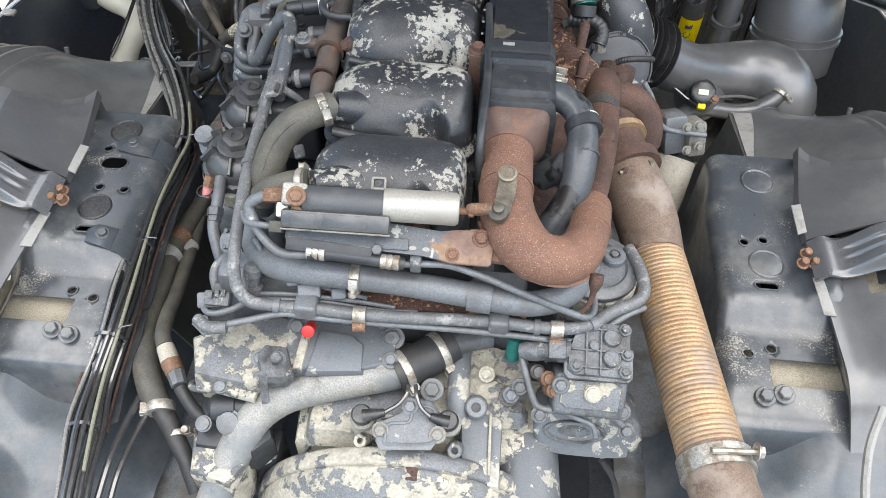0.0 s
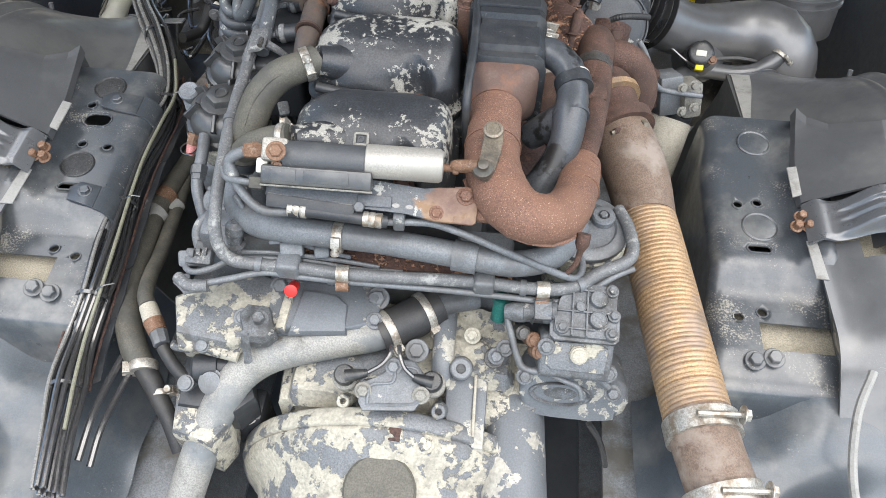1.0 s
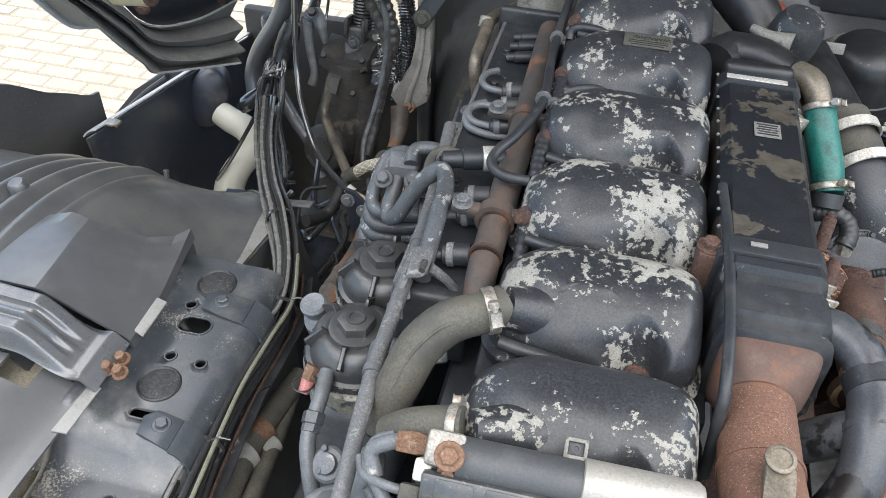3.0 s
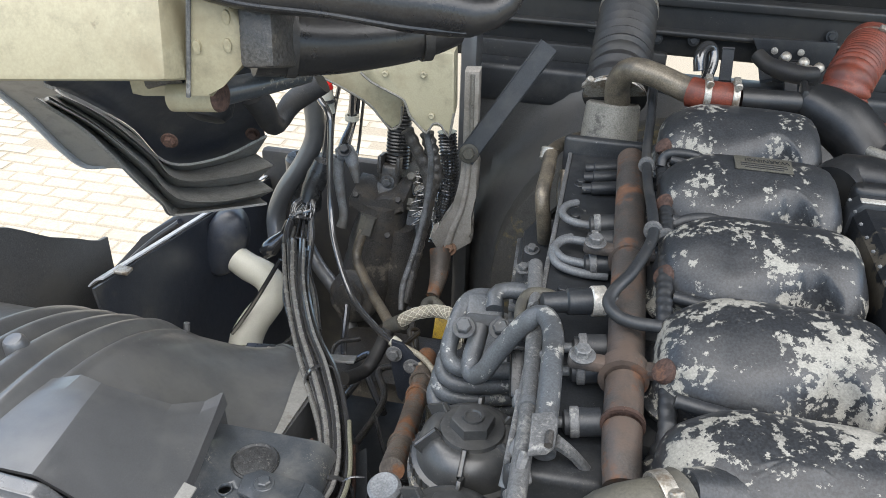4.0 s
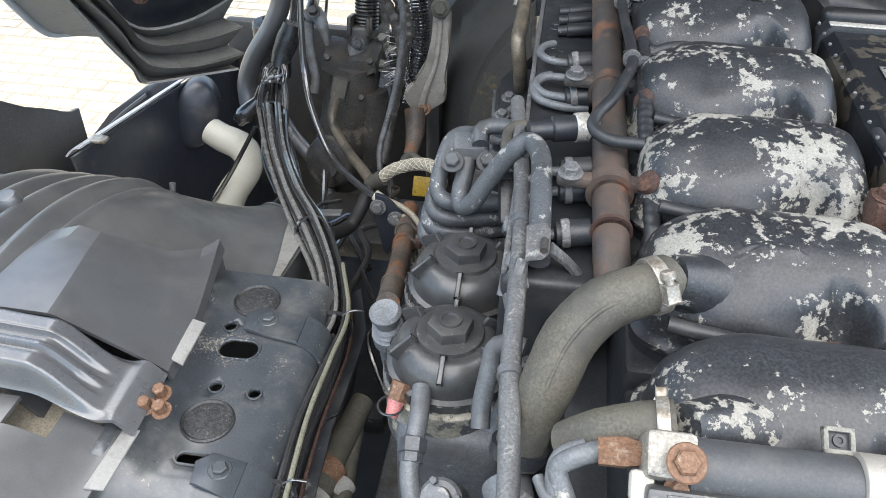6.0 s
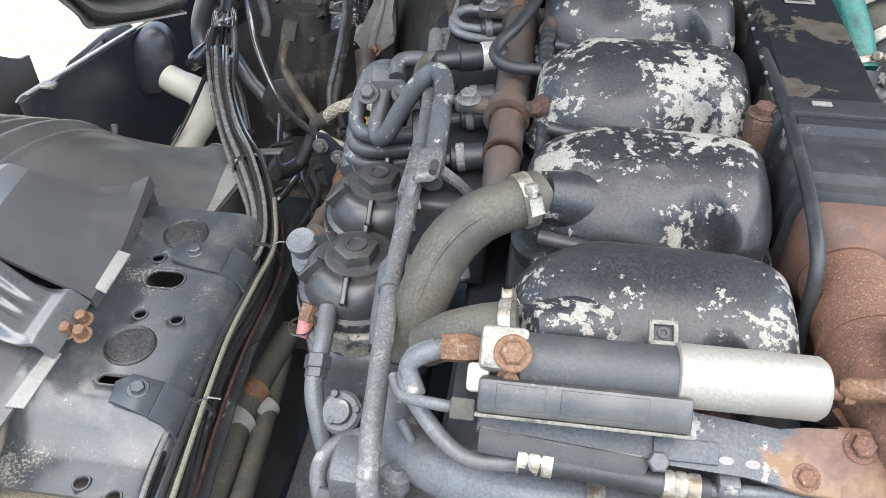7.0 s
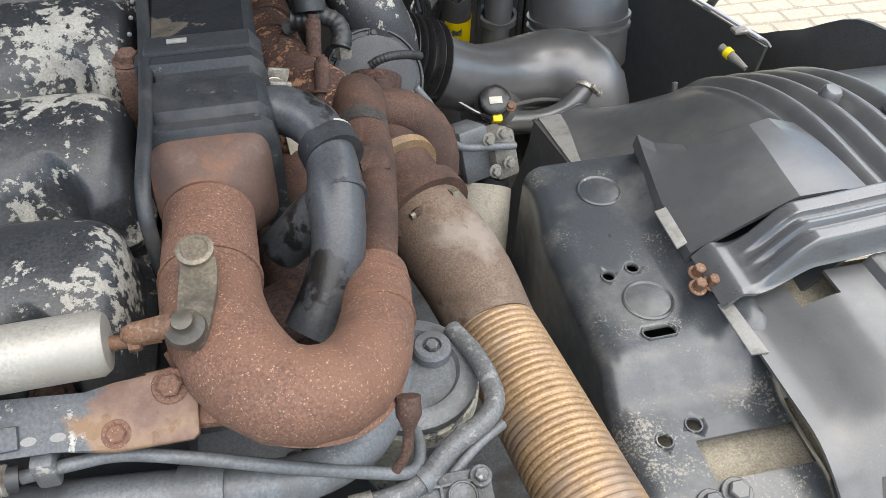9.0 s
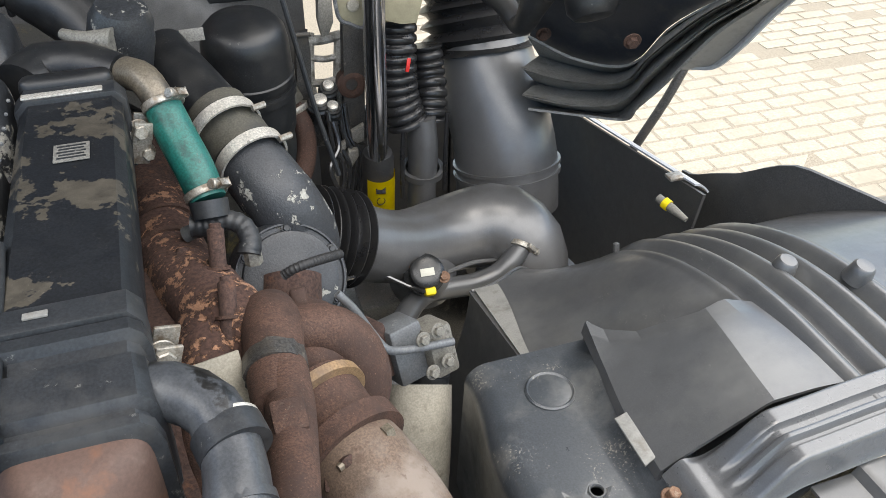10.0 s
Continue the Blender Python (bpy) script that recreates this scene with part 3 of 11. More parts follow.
    add_box(bm, Matrix.Translation((X(0.55), 0.625, 1.245)), (0.16, 0.12, 0.01), 0.002)
    part("dirt_bed", bm, M_DUSTY, root, "sandy dirt lying under the opening")
    for u, y in ((0.486, 0.585), (0.511, 0.590)):
        bolt((X(u), y, top(u, y) + 0.003), (0, -0.15, 1), 0.0095, 0.008, M_PLATE, root)
    if s < 0:
        for u, y, e in ((0.503, 0.943, 0.438), (0.484, 0.746, 0.436)):
            z = top(u, y) + 0.0015
            bm = bmesh.new()
            add_slab(bm, [V(X(u + 0.022), y - 0.018, z), V(X(u + 0.026), y + 0.006, z), V(X(u + 0.012), y + 0.018, z), V(X(0.462), y + 0.012, z), V(X(0.462), y - 0.030, z), V(X(u - 0.004), y - 0.024, z)], (0, 0, 0.004), 0.0015)
            tab = part("tab", bm, M_PLATE, root)
            bm = bmesh.new()
            add_sheet(bm, lambda k, q: (X(0.462 - 0.028 * math.sin(min(1, k * 1.6) * math.pi / 2)), y - 0.030 + 0.042 * q - 0.012 * k, z + 0.003 - 0.026 * (1 - math.cos(min(1, k * 1.6) * math.pi / 2)) - 0.05 * max(0, k - 0.62)), steps(0, 1, 10), steps(0, 1, 4), 0.004)
            part("tab_fold", bm, M_PLATE, root)
            bolt((X(u), y, z + 0.003), (0, 0, 1), 0.0075, 0.005, M_PLATE, tab, washer=True)
    if s > 0:
        # this one sits a little lower and wider
        root.matrix_world = Matrix.Translation((-0.0025, -0.011, -0.067)) @ Matrix.Scale(1.035, 4) @ root.matrix_world
    return root


for s in (-1, 1):
    cab_mount(s)


def arch_top(u, y):
    """Height of the wheel arch over the lorry's width and length: a ribbed drum that sags to a lip beside the engine."""
    k = max(0.0, y - 0.915)
    drum = 1.351 - 0.46 + math.sqrt(max(0.004, 0.46 ** 2 - k * k))
    lip = 1.247 - 0.21 * (y - 1.0) - 0.09 * smooth(1.03, 0.97, y)
    w = smooth(0.585, 0.758, u)
    z = lip + (drum - lip) * w if y < 1.36 else min(drum, lip)
    if 0.735 < u < 0.93:
        z += 0.017 * (0.5 + 0.5 * math.cos((u - 0.779) / 0.0385 * 2 * math.pi)) ** 0.6 * smooth(0.742, 0.762, u) * smooth(0.925, 0.905, u) * smooth(1.30, 1.20, y)
    return z


def arch_at(s, u, y, up=0.0):
    """A point on the arch; the arch beside the driver sits a little higher and nearer."""
    return V(MID + s * (u - (0.0 if s > 0 else 0.015)), y - (0.0 if s > 0 else 0.012), arch_top(u, y) + up + (0.0 if s > 0 else 0.028))


def arch_front(u):
    """Where the arch ends towards the front of the lorry."""
    return 1.254 + 0.106 * smooth(0.555, 0.74, u)


def wheel_arch(s):
    root = thing("mudguard", (MID + s * 0.85, 1.1, 1.25), "ribbed matt black plastic wheel arch mudguard", "mudguard", "front mudguards")
    bm = bmesh.new()
    add_sheet(bm, lambda u, k: arch_at(s, u, 0.78 + (arch_front(u) - 0.78) * k), steps(0.545, 1.20, 190), steps(0, 1, 50), 0.004, s < 0)
    part("shell", bm, M_PLASTIC, root, sharp=60)
    bm = bmesh.new()
    add_sheet(bm, lambda k, q: arch_at(s, 0.546 + (0.008 + 0.026 * smooth(0, 1, q)) * k + 0.006 * q, 1.045 + 0.205 * q, 0.0035 + 0.002 * k), (0, 0.5, 1), steps(0, 1, 14), 0.003, s < 0)
    part("sealing_strip", bm, M_STRIP, root, "pale worn sealing edge")
    bm = bmesh.new()
    add_sheet(bm, lambda k, y: arch_at(s, 0.546, y) + V(-s * 0.09 * k ** 1.5, 0, -0.006 - 0.30 * k), steps(0, 1, 8), steps(0.80, 1.252, 14), 0.004, s > 0)
    part("inner_wall", bm, M_PLASTIC, root)
    for u, y, r in ((0.828, 1.012, 0.012), (0.889, 0.966, 0.0125)):
        bm = bmesh.new()
        add_lathe(bm, axis_at(arch_at(s, u, y, -0.006), (0.1 * s, -0.15, 1)), [(r * 1.25, 0), (r * 1.12, 0.012), (r, 0.020), (r * 0.8, 0.0225), (r * 0.3, 0.023)], 24)
        part("boss", bm, M_PLASTIC, root)
    bm = bmesh.new()
    add_lathe(bm, axis_at(arch_at(s, 0.752, 1.225, 0), (0, 0.3, 1)), [(0.0045, 0), (0.0045, 0.012), (0.0025, 0.013)], 8)
    part("clip", bm, M_PLASTIC, root)
    bm = bmesh.new()
    add_tube(bm, [arch_at(s, u, arch_front(u) - 0.003, 0.001) for u in steps(0.548, 0.92, 18)], 0.0025, 8)
    part("front_lip", bm, M_PLASTIC, root)
    return root


def guard_panels(s):
    """The plastic panels outboard of the cab mount: a folded front panel, a raised strap and a flat rear panel."""
    du, dy, dz = (0.0, 0.0, 0.0) if s > 0 else (-0.015, -0.012, 0.028)

    def at(x, y, z):
        return V(MID + s * (x - MID + du), y + dy, z + dz)

    def line(pts):
        return [at(*p) for p in pts]

    root = thing("splash_panel", at(0.70, 0.85, 1.33), "dark grey folded plastic splash panel beside the cab mount", "panel", "splash panels")
    front = [[(0.508, 1.038, 1.296), (0.500, 0.980, 1.294), (0.490, 0.910, 1.292), (0.489, 0.842, 1.290)],
             [(0.511, 1.042, 1.307), (0.502, 0.980, 1.304), (0.492, 0.910, 1.302), (0.491, 0.842, 1.301)],
             [(0.524, 1.026, 1.304), (0.514, 0.970, 1.308), (0.505, 0.905, 1.309), (0.503, 0.842, 1.309)],
             [(0.553, 1.004, 1.312), (0.545, 0.955, 1.322), (0.537, 0.900, 1.325), (0.533, 0.842, 1.326)],
             [(0.609, 0.980, 1.347), (0.601, 0.935, 1.354), (0.594, 0.885, 1.357), (0.590, 0.842, 1.358)],
             [(0.615, 0.980, 1.3495), (0.607, 0.935, 1.356), (0.600, 0.885, 1.359), (0.596, 0.842, 1.360)],
             [(0.640, 0.984, 1.352), (0.640, 0.935, 1.358), (0.640, 0.885, 1.361), (0.640, 0.842, 1.361)],
             [(0.668, 0.975, 1.348), (0.670, 0.930, 1.355), (0.672, 0.885, 1.358), (0.674, 0.842, 1.358)],
             [(0.676, 0.972, 1.332), (0.678, 0.930, 1.338), (0.680, 0.885, 1.340), (0.682, 0.842, 1.340)]]
    bm = bmesh.new()
    add_loft(bm, [line(l) for l in front], 24, 0.004, s < 0)
    edge = [at(*l[0]) for l in front[1:]]
    add_sheet(bm, lambda i, k: edge[i] + V(0, 0.003 * k, -0.001 - 0.055 * k), list(range(len(edge))), (0, 0.12, 0.5, 1), 0.003, s > 0)
    part("front_panel", bm, M_PLASTIC, root, sharp=13)
    bm = bmesh.new()
    add_tube(bm, [at(*l[0]) + V(0, 0, 0.0006) for l in front[1:-1]], 0.0019, 8, step=0.006)
    part("rolled_edge", bm, M_PLASTIC, root)

    def strap(x, k):
        y = 0.764 + 0.007 * smooth(0.50, 0.70, x) + 0.074 * k
        h = min(smooth(0.0, 0.13, k), smooth(1.0, 0.87, k))
        z = 1.300 + 0.020 * smooth(0.480, 0.505, x) + 0.050 * smooth(0.515, 0.580, x) + 0.006 * smooth(0.60, 0.75, x)
        groove = 0.0065 * (smooth(0.09, 0.04, abs(k - 0.58)) + 0.8 * smooth(0.07, 0.03, abs(k - 0.36))) * smooth(0.518, 0.555, x)
        return at(x, y, z - 0.030 * (1 - h) * smooth(0.50, 0.58, x) - groove)

    bm = bmesh.new()
    add_sheet(bm, strap, steps(0.486, 0.60, 34) + steps(0.61, 1.18, 20), steps(0, 1, 44), 0.004, s < 0)
    part("raised_strap", bm, M_STRAP, root, sharp=40)

    def rear(x, k):
        y = 0.772 - 0.34 * k
        z = 1.296 + 0.030 * smooth(0.505, 0.60, x) - 0.012 * k - 0.10 * smooth(0.42, 1.0, k) + 0.012 * smooth(0.636, 0.644, x)
        return at(x + 0.02 * k, y, z)

    us, vs = steps(0.497, 0.70, 42) + steps(0.72, 1.18, 12), steps(0, 1, 34)
    bm = bmesh.new()
    grid = [[bm.verts.new(rear(x, k)) for k in vs] for x in us]
    for i in range(len(us) - 1):
        for j in range(len(vs) - 1):
            x, y = (us[i] + us[i + 1]) / 2, 0.772 - 0.34 * (vs[j] + vs[j + 1]) / 2
            if 0.556 < x < 0.592 and 0.742 < y < 0.769:
                continue
            bm.faces.new((grid[i][j], grid[i + 1][j], grid[i + 1][j + 1], grid[i][j + 1]))
    ex = bmesh.ops.extrude_face_region(bm, geom=list(bm.faces))
    for v in ex["geom"]:
        if isinstance(v, bmesh.types.BMVert):
            v.co.z -= 0.004
    part("rear_panel", bm, M_PLASTIC, root, sharp=30)
    bm = bmesh.new()
    add_box(bm, Matrix.Translation(at(0.60, 0.765, 1.283)), (0.17, 0.09, 0.008), 0.002)
    part("dirt_bed", bm, M_DUSTY, root, "sandy dirt under the small window")
    for pts in ([(0.476, 0.911, 1.303), (0.491, 0.914, 1.304), (0.492, 0.857, 1.303), (0.477, 0.852, 1.301)], [(0.485, 0.772, 1.298), (0.500, 0.772, 1.299), (0.508, 0.708, 1.294), (0.491, 0.710, 1.292)]):
        bm = bmesh.new()
        add_slab(bm, line(pts), (0, 0, 0.0025), 0.0008)
        part("sealing_strip", bm, M_STRIP, root, "pale worn sealing strip")
    for x, y in ((0.482, 0.815), (0.474, 0.796), (0.490, 0.798)):
        bolt(at(x, y, 1.301), (0.1 * s, -0.2, 1), 0.0065, 0.011, M_COPPER, root, label="rusty bolt")
    return root


def rear_shell(s):
    """The rounded lower pressing behind the cab mount."""
    X = lambda u: MID + s * u
    root = thing("wheel_housing", (X(0.62), 0.35, 1.1), "smooth dark grey wheel housing pressing", "wheel housing", "wheel housings")

    def f(u, y):
        d = math.hypot((u - 0.66) / 0.16, (y - 0.30) / 0.17)
        z = 1.185 - 0.10 * smooth(0.44, 0.36, u) + 0.05 * smooth(0.50, 0.58, u) * smooth(0.42, 0.55, y)
        z += 0.045 * smooth(1.15, 0.75, d) - 0.055 * smooth(0.62, 0.30, d) + 0.012 * smooth(0.06, 0.0, abs(y - 0.47 - 0.2 * (u - 0.5)))
        return (X(u), y, z)

    bm = bmesh.new()
    add_sheet(bm, f, steps(0.36, 0.95, 50), steps(-0.1, 0.60, 50), 0.004, s < 0)
    part("shell", bm, M_SHELL, root)
    bm = bmesh.new()
    add_tube(bm, [(X(0.625), 0.56, 1.305), (X(0.60), 0.50, 1.285), (X(0.595), 0.42, 1.25), (X(0.615), 0.33, 1.225), (X(0.64), 0.2, 1.21)], 0.006, 8)
    part("edge_bead", bm, M_STRIP, root, "worn rolled edge")
    return root


for s in (-1, 1):
    wheel_arch(s)
    guard_panels(s)
    rear_shell(s)


def fender_inner(s):
    X = lambda u: MID + s * u
    root = thing("front_wing", (X(0.97), 1.6, 1.15), "dark inner front wing with a silver outer edge", "wing", "front wings")
    bm = bmesh.new()

    def f(y, k):
        z = 1.235 - 0.19 * (y - 1.33)
        return (X(0.945 + 0.02 * math.sin(y * 9) * k - 0.05 * k), y, z - 0.55 * k)

    add_sheet(bm, f, steps(1.30, 2.05, 24), steps(0, 1, 10), 0.005, s > 0)
    part("inner_panel", bm, M_BLUE if s < 0 else M_SHROUD, root)
    bm = bmesh.new()
    add_sheet(bm, lambda y, k: (X(0.945 + 0.03 * k), y, 1.237 - 0.19 * (y - 1.33) + 0.004 - 0.02 * k * k), steps(1.33, 2.05, 16), steps(0, 1, 4), 0.003, s > 0)
    part("outer_edge", bm, M_SILVER, root, "silver painted edge")
    bm = bmesh.new()
    add_sheet(bm, lambda y, k: (X(1.02 + 0.10 * smooth(1.33, 1.0, y)), y, (1.232 if s > 0 else 1.290) + 0.085 * smooth(1.37, 1.22, y) - 0.015 * smooth(1.15, 0.9, y) - 0.055 * smooth(1.34, 1.455, y) - 0.3 * k), steps(0.85, 1.455, 28), steps(0, 1, 4), 0.006, s > 0)
    part("rubber_skirt", bm, M_SHROUD, root, "black rubber wing skirt")
    for y in (1.37, 1.80):
        bm = bmesh.new()
        add_box(bm, Matrix.Translation((X(0.935), y, 1.24 - 0.19 * (y - 1.33))), (0.026, 0.02, 0.006), 0.002)
        part("clip", bm, M_STEEL, root, "metal clip")
    return root


for s in (-1, 1):
    fender_inner(s)


# front of the lorry behind the radiator, and the cab floor overhead
# black backing sheets, added where the gaps beside the radiator are only dark
fp_ = thing("dark_backing", (MID, 2.0, 1.0), "black backing added to stand for the dark behind the engine bay", "panel")
for x0, x1, z1 in ((-1.05, -0.52, 1.185), (0.34, 0.68, 1.10), (0.68, 0.90, 1.14)):
    bm = bmesh.new()
    add_box(bm, Matrix.Translation(((x0 + x1) / 2, 1.98, (0.45 + z1) / 2)), (x1 - x0, 0.03, z1 - 0.45), 0.01)
    part("panel", bm, M_RUBBER, fp_)
# out of view: rough cab floor and tunnel, added to shade the engine's front
cf = thing("cab_floor_blocker", (MID, 1.4, 2.3), "unseen underside of the tilted lorry cab, added to block the sky", "cab floor")
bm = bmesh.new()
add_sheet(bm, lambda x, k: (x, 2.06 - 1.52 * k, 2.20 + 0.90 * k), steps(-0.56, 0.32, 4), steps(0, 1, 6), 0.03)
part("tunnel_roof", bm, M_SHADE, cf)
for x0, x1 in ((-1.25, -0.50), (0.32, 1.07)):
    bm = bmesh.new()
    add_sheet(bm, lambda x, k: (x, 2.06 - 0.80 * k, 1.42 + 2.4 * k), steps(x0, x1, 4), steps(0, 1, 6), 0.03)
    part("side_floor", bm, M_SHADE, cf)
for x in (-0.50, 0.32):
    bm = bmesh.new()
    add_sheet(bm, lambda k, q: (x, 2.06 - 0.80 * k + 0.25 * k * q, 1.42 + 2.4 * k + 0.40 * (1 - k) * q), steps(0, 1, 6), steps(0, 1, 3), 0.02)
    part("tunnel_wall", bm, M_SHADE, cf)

# ---- engine ----
CX = -0.128


def cover_at(k):
    """Foot of the k-th valve cover; the row climbs a little towards the front."""
    return 0.715 + 0.140 * k, 1.461 + 0.009 * k


def rocker_cover(k):
    """One of six valve covers in a row; k = 0 is the rearmost."""
    y0, z0 = cover_at(k)
    root = thing("valve_cover", (CX, y0, z0), "flaking dark blue-grey painted valve cover" + (" with a coolant hose neck" if k == 1 else ""), "engine cover", "valve covers")
    bm = bmesh.new()
    n = 96
    at = pose(CX, y0, z0, 3.7, 0, 0)

    def outline(w, grow):
        c, q = math.cos(w), math.sin(w)
        e = 0.40
        x = math.copysign(abs(c) ** e, c) * (0.099 + grow)
        y = math.copysign(abs(q) ** e, q) * (0.0635 + grow)
        # the left end is narrower
        y *= 1 - 0.20 * smooth(-0.03, -0.105, x)
        return x, y

    def crown(x, y, h):
        """Height of the skin: a sloping front and left shoulder, and a scoop round the bolt."""
        z = h * (1 - 0.20 * smooth(-0.035, -0.105, x))
        z -= 0.017 * smooth(0.004, -0.058, y) * smooth(0.03, 0.07, h)
        z -= 0.004 * smooth(0.02, 0.06, y) * smooth(0.03, 0.07, h)
        d = math.hypot(x - 0.045, (y + 0.058) * 0.85)
        z -= 0.040 * smooth(0.0245, 0.0165, d) * smooth(0.02, 0.055, h)
        if k == 1:
            # a shallow cast pad
            z += 0.0022 * smooth(0.020, 0.016, max(abs(x + 0.010), abs(y + 0.018) * 1.4)) * smooth(0.06, 0.07, h)
        return z + 0.0008 * noise.noise(Vector((x * 30 + k * 7, y * 30, h * 20)))

    rings = []
    prof = [(0.0065, 0.0), (0.008, 0.003), (0.008, 0.007), (0.003, 0.010), (0.0005, 0.016), (-0.001, 0.048), (-0.003, 0.058), (-0.0065, 0.066), (-0.012, 0.0725), (-0.019, 0.0768), (-0.028, 0.0792), (-0.038, 0.0802)]
    for g, h in prof:
        rings.append([bm.verts.new(at @ Vector((x, y, crown(x, y, h)))) for x, y in (outline(2 * math.pi * j / n, g) for j in range(n))])
    for f in (0.86, 0.72, 0.58, 0.44, 0.30, 0.15):
        rings.append([bm.verts.new(at @ Vector((x * f - 0.004 * (1 - f), y * f, crown(x * f - 0.004 * (1 - f), y * f, 0.0802) + 0.002 * (1 - f)))) for x, y in (outline(2 * math.pi * j / n, -0.038) for j in range(n))])
    for a, b in zip(rings, rings[1:]):
        for j in range(n):
            bm.faces.new((a[j], a[(j + 1) % n], b[(j + 1) % n], b[j]))
    bm.faces.new(rings[-1])
    part("cover", bm, M_COVERTHIN if k == 0 else M_COVER, root, sharp=60)
    bm = bmesh.new()
    add_prism(bm, at @ Matrix.Translation((0, 0, -0.018)), [outline(2 * math.pi * j / 40, 0.0045) for j in range(40)], 0.018)
    part("flange", bm, M_DARK, root)
    bolt(at @ V(0.045, -0.056, 0.018), (0, -0.35, 1), 0.0095, 0.006, M_RUSTD, root, label="dirty cover bolt")
    bm = bmesh.new()
    add_lathe(bm, at @ axis_at((0.045, -0.056, -0.002), (0, -0.2, 1)), [(0.0155, 0), (0.0155, 0.017), (0.0135, 0.0195), (0.005, 0.020)], 22)
    part("bolt_boss", bm, M_COVER, root)
    if k > 1:
        bm = bmesh.new()
        add_lathe(bm, at @ axis_at((-0.090, -0.030, 0.040), (-0.7, -0.2, 0.7)), [(0.011, 0), (0.011, 0.007), (0.008, 0.009), (0.003, 0.009)], 14)
        part("side_plug", bm, M_RUSTD, root, "rusty plug")
    if k < 2:
        ends = ((-0.216, 0.6685, 1.533), (-0.214, 0.812, 1.532))[k]
        bm = bmesh.new()
        add_tube(bm, [(CX - 0.035, y0 - 0.02, 1.506), (CX - 0.062, y0 - 0.031, 1.519), ends], [0.034, 0.025, 0.0185] if k else [0.030, 0.022, 0.0155], 24)
        part("neck", bm, M_COVER, root, sharp=60)
    if k == 4:
        bm = bmesh.new()
        wm = at @ pose(0.010, 0.012, 0.0826, 1, 0, 0)
        add_box(bm, wm, (0.062, 0.030, 0.0015), 0.0004)
        plate = part("warning_plate", bm, M_OLDPLATE, root, "dull metal warning plate")
        # lettering reads from the other side of the engine
        t = bpy.data.curves.new("warning_text", "FONT")
        t.body, t.size, t.align_x, t.align_y, t.extrude = "WARNING!", 0.0095, "CENTER", "CENTER", 0.0002
        ob = new("warning_text", t)
        ob.matrix_world = wm @ pose(0.004, 0.006, 0.0014, 0, 0, 180)
        ob.data.materials.append(M_CABLE)
        ob.parent, ob.matrix_parent_inverse = plate, plate.matrix_world.inverted()
        for i in range(3):
            bm = bmesh.new()
            add_box(bm, wm @ Matrix.Translation((0, -0.002 - 0.0045 * i, 0.001)), (0.050 - 0.008 * (i == 2), 0.0014, 0.0008))
            part("text_bar", bm, M_CABLE, plate)
    return root


for k in range(6):
    rocker_cover(k)
hose("breather_sleeve", [(-0.219, 0.669, 1.533), (-0.240, 0.668, 1.528), (-0.264, 0.668, 1.518), (-0.282, 0.672, 1.500)], [0.0175, 0.0175, 0.0165, 0.0150], M_HOSE, "short dusty rubber sleeve on the rear valve cover", "hose", n=20)
clamp((-0.226, 0.6685, 1.531), (-0.97, 0, -0.2), 0.0178, width=0.008, side=(0.1, 1, 0.4))

# block and heads under the covers
block = thing("engine_block", (CX, 1.1, 1.0), "dark grey painted diesel engine block and heads", "engine")
for k in range(6):
    bm = bmesh.new()
    add_box(bm, Matrix.Translation((CX + 0.005, cover_at(k)[0], 1.390 + 0.009 * k)), (0.225, 0.134, 0.11), 0.008)
    part("cylinder_head", bm, M_DARK, block)
bm = bmesh.new()
add_box(bm, Matrix.Translation((CX, 1.13, 1.12)), (0.30, 0.98, 0.48), 0.02)
part("block", bm, M_DARK, block)
bm = bmesh.new()
add_box(bm, Matrix.Translation((CX, 1.10, 0.80)), (0.26, 0.95, 0.22), 0.03)
part("sump", bm, M_DARK, block)
bm = bmesh.new()
add_box(bm, Matrix.Translation((CX - 0.02, 0.655, 1.30)), (0.42, 0.05, 0.16), 0.012)
part("timing_housing", bm, M_GREY, block)
bm = bmesh.new()
add_box(bm, Matrix.Translation((CX + 0.04, 0.625, 1.372)), (0.30, 0.045, 0.014), 0.004)
part("scorched_gasket", bm, M_SCALE, block, "scorched rusty gasket under the pipes")

# ---- EGR cooler, cast box and heat sleeve ----
egr = thing("egr_cooler", (0.027, 1.1, 1.53), "dark painted EGR cooler with a worn top", "cooler")
bm = bmesh.new()
out = [(-0.044, -0.05), (0.044, -0.05), (0.048, -0.03), (0.048, 0.016), (0.040, 0.026), (-0.036, 0.026), (-0.046, 0.016), (-0.048, -0.03)]
add_prism(bm, pose(0.026, 1.268, 1.530, 90, 0, 0), out, 0.34, 0.003)
part("cooler_body", bm, material("worn_cooler_paint", (0.011, 0.0125, 0.015), 0.45, sheen_level=0.3, second=(0.062, 0.055, 0.044), amount=0.42, scale=13, sharp=0.012, rough2=0.5, bump=0.15, dust=0.2), egr)
bm = bmesh.new()
add_box(bm, Matrix.Translation((0.031, 1.148, 1.5575)), (0.030, 0.030, 0.0012), 0.0004)
lab = part("type_label", bm, M_LABEL, egr, "faded printed label")
for i in range(5):
    bm = bmesh.new()
    add_box(bm, Matrix.Translation((0.031, 1.138 + 0.005 * i, 1.5584)), (0.024 - 0.003 * (i % 2), 0.0018, 0.0006))
    part("text_bar", bm, M_DARK, lab)
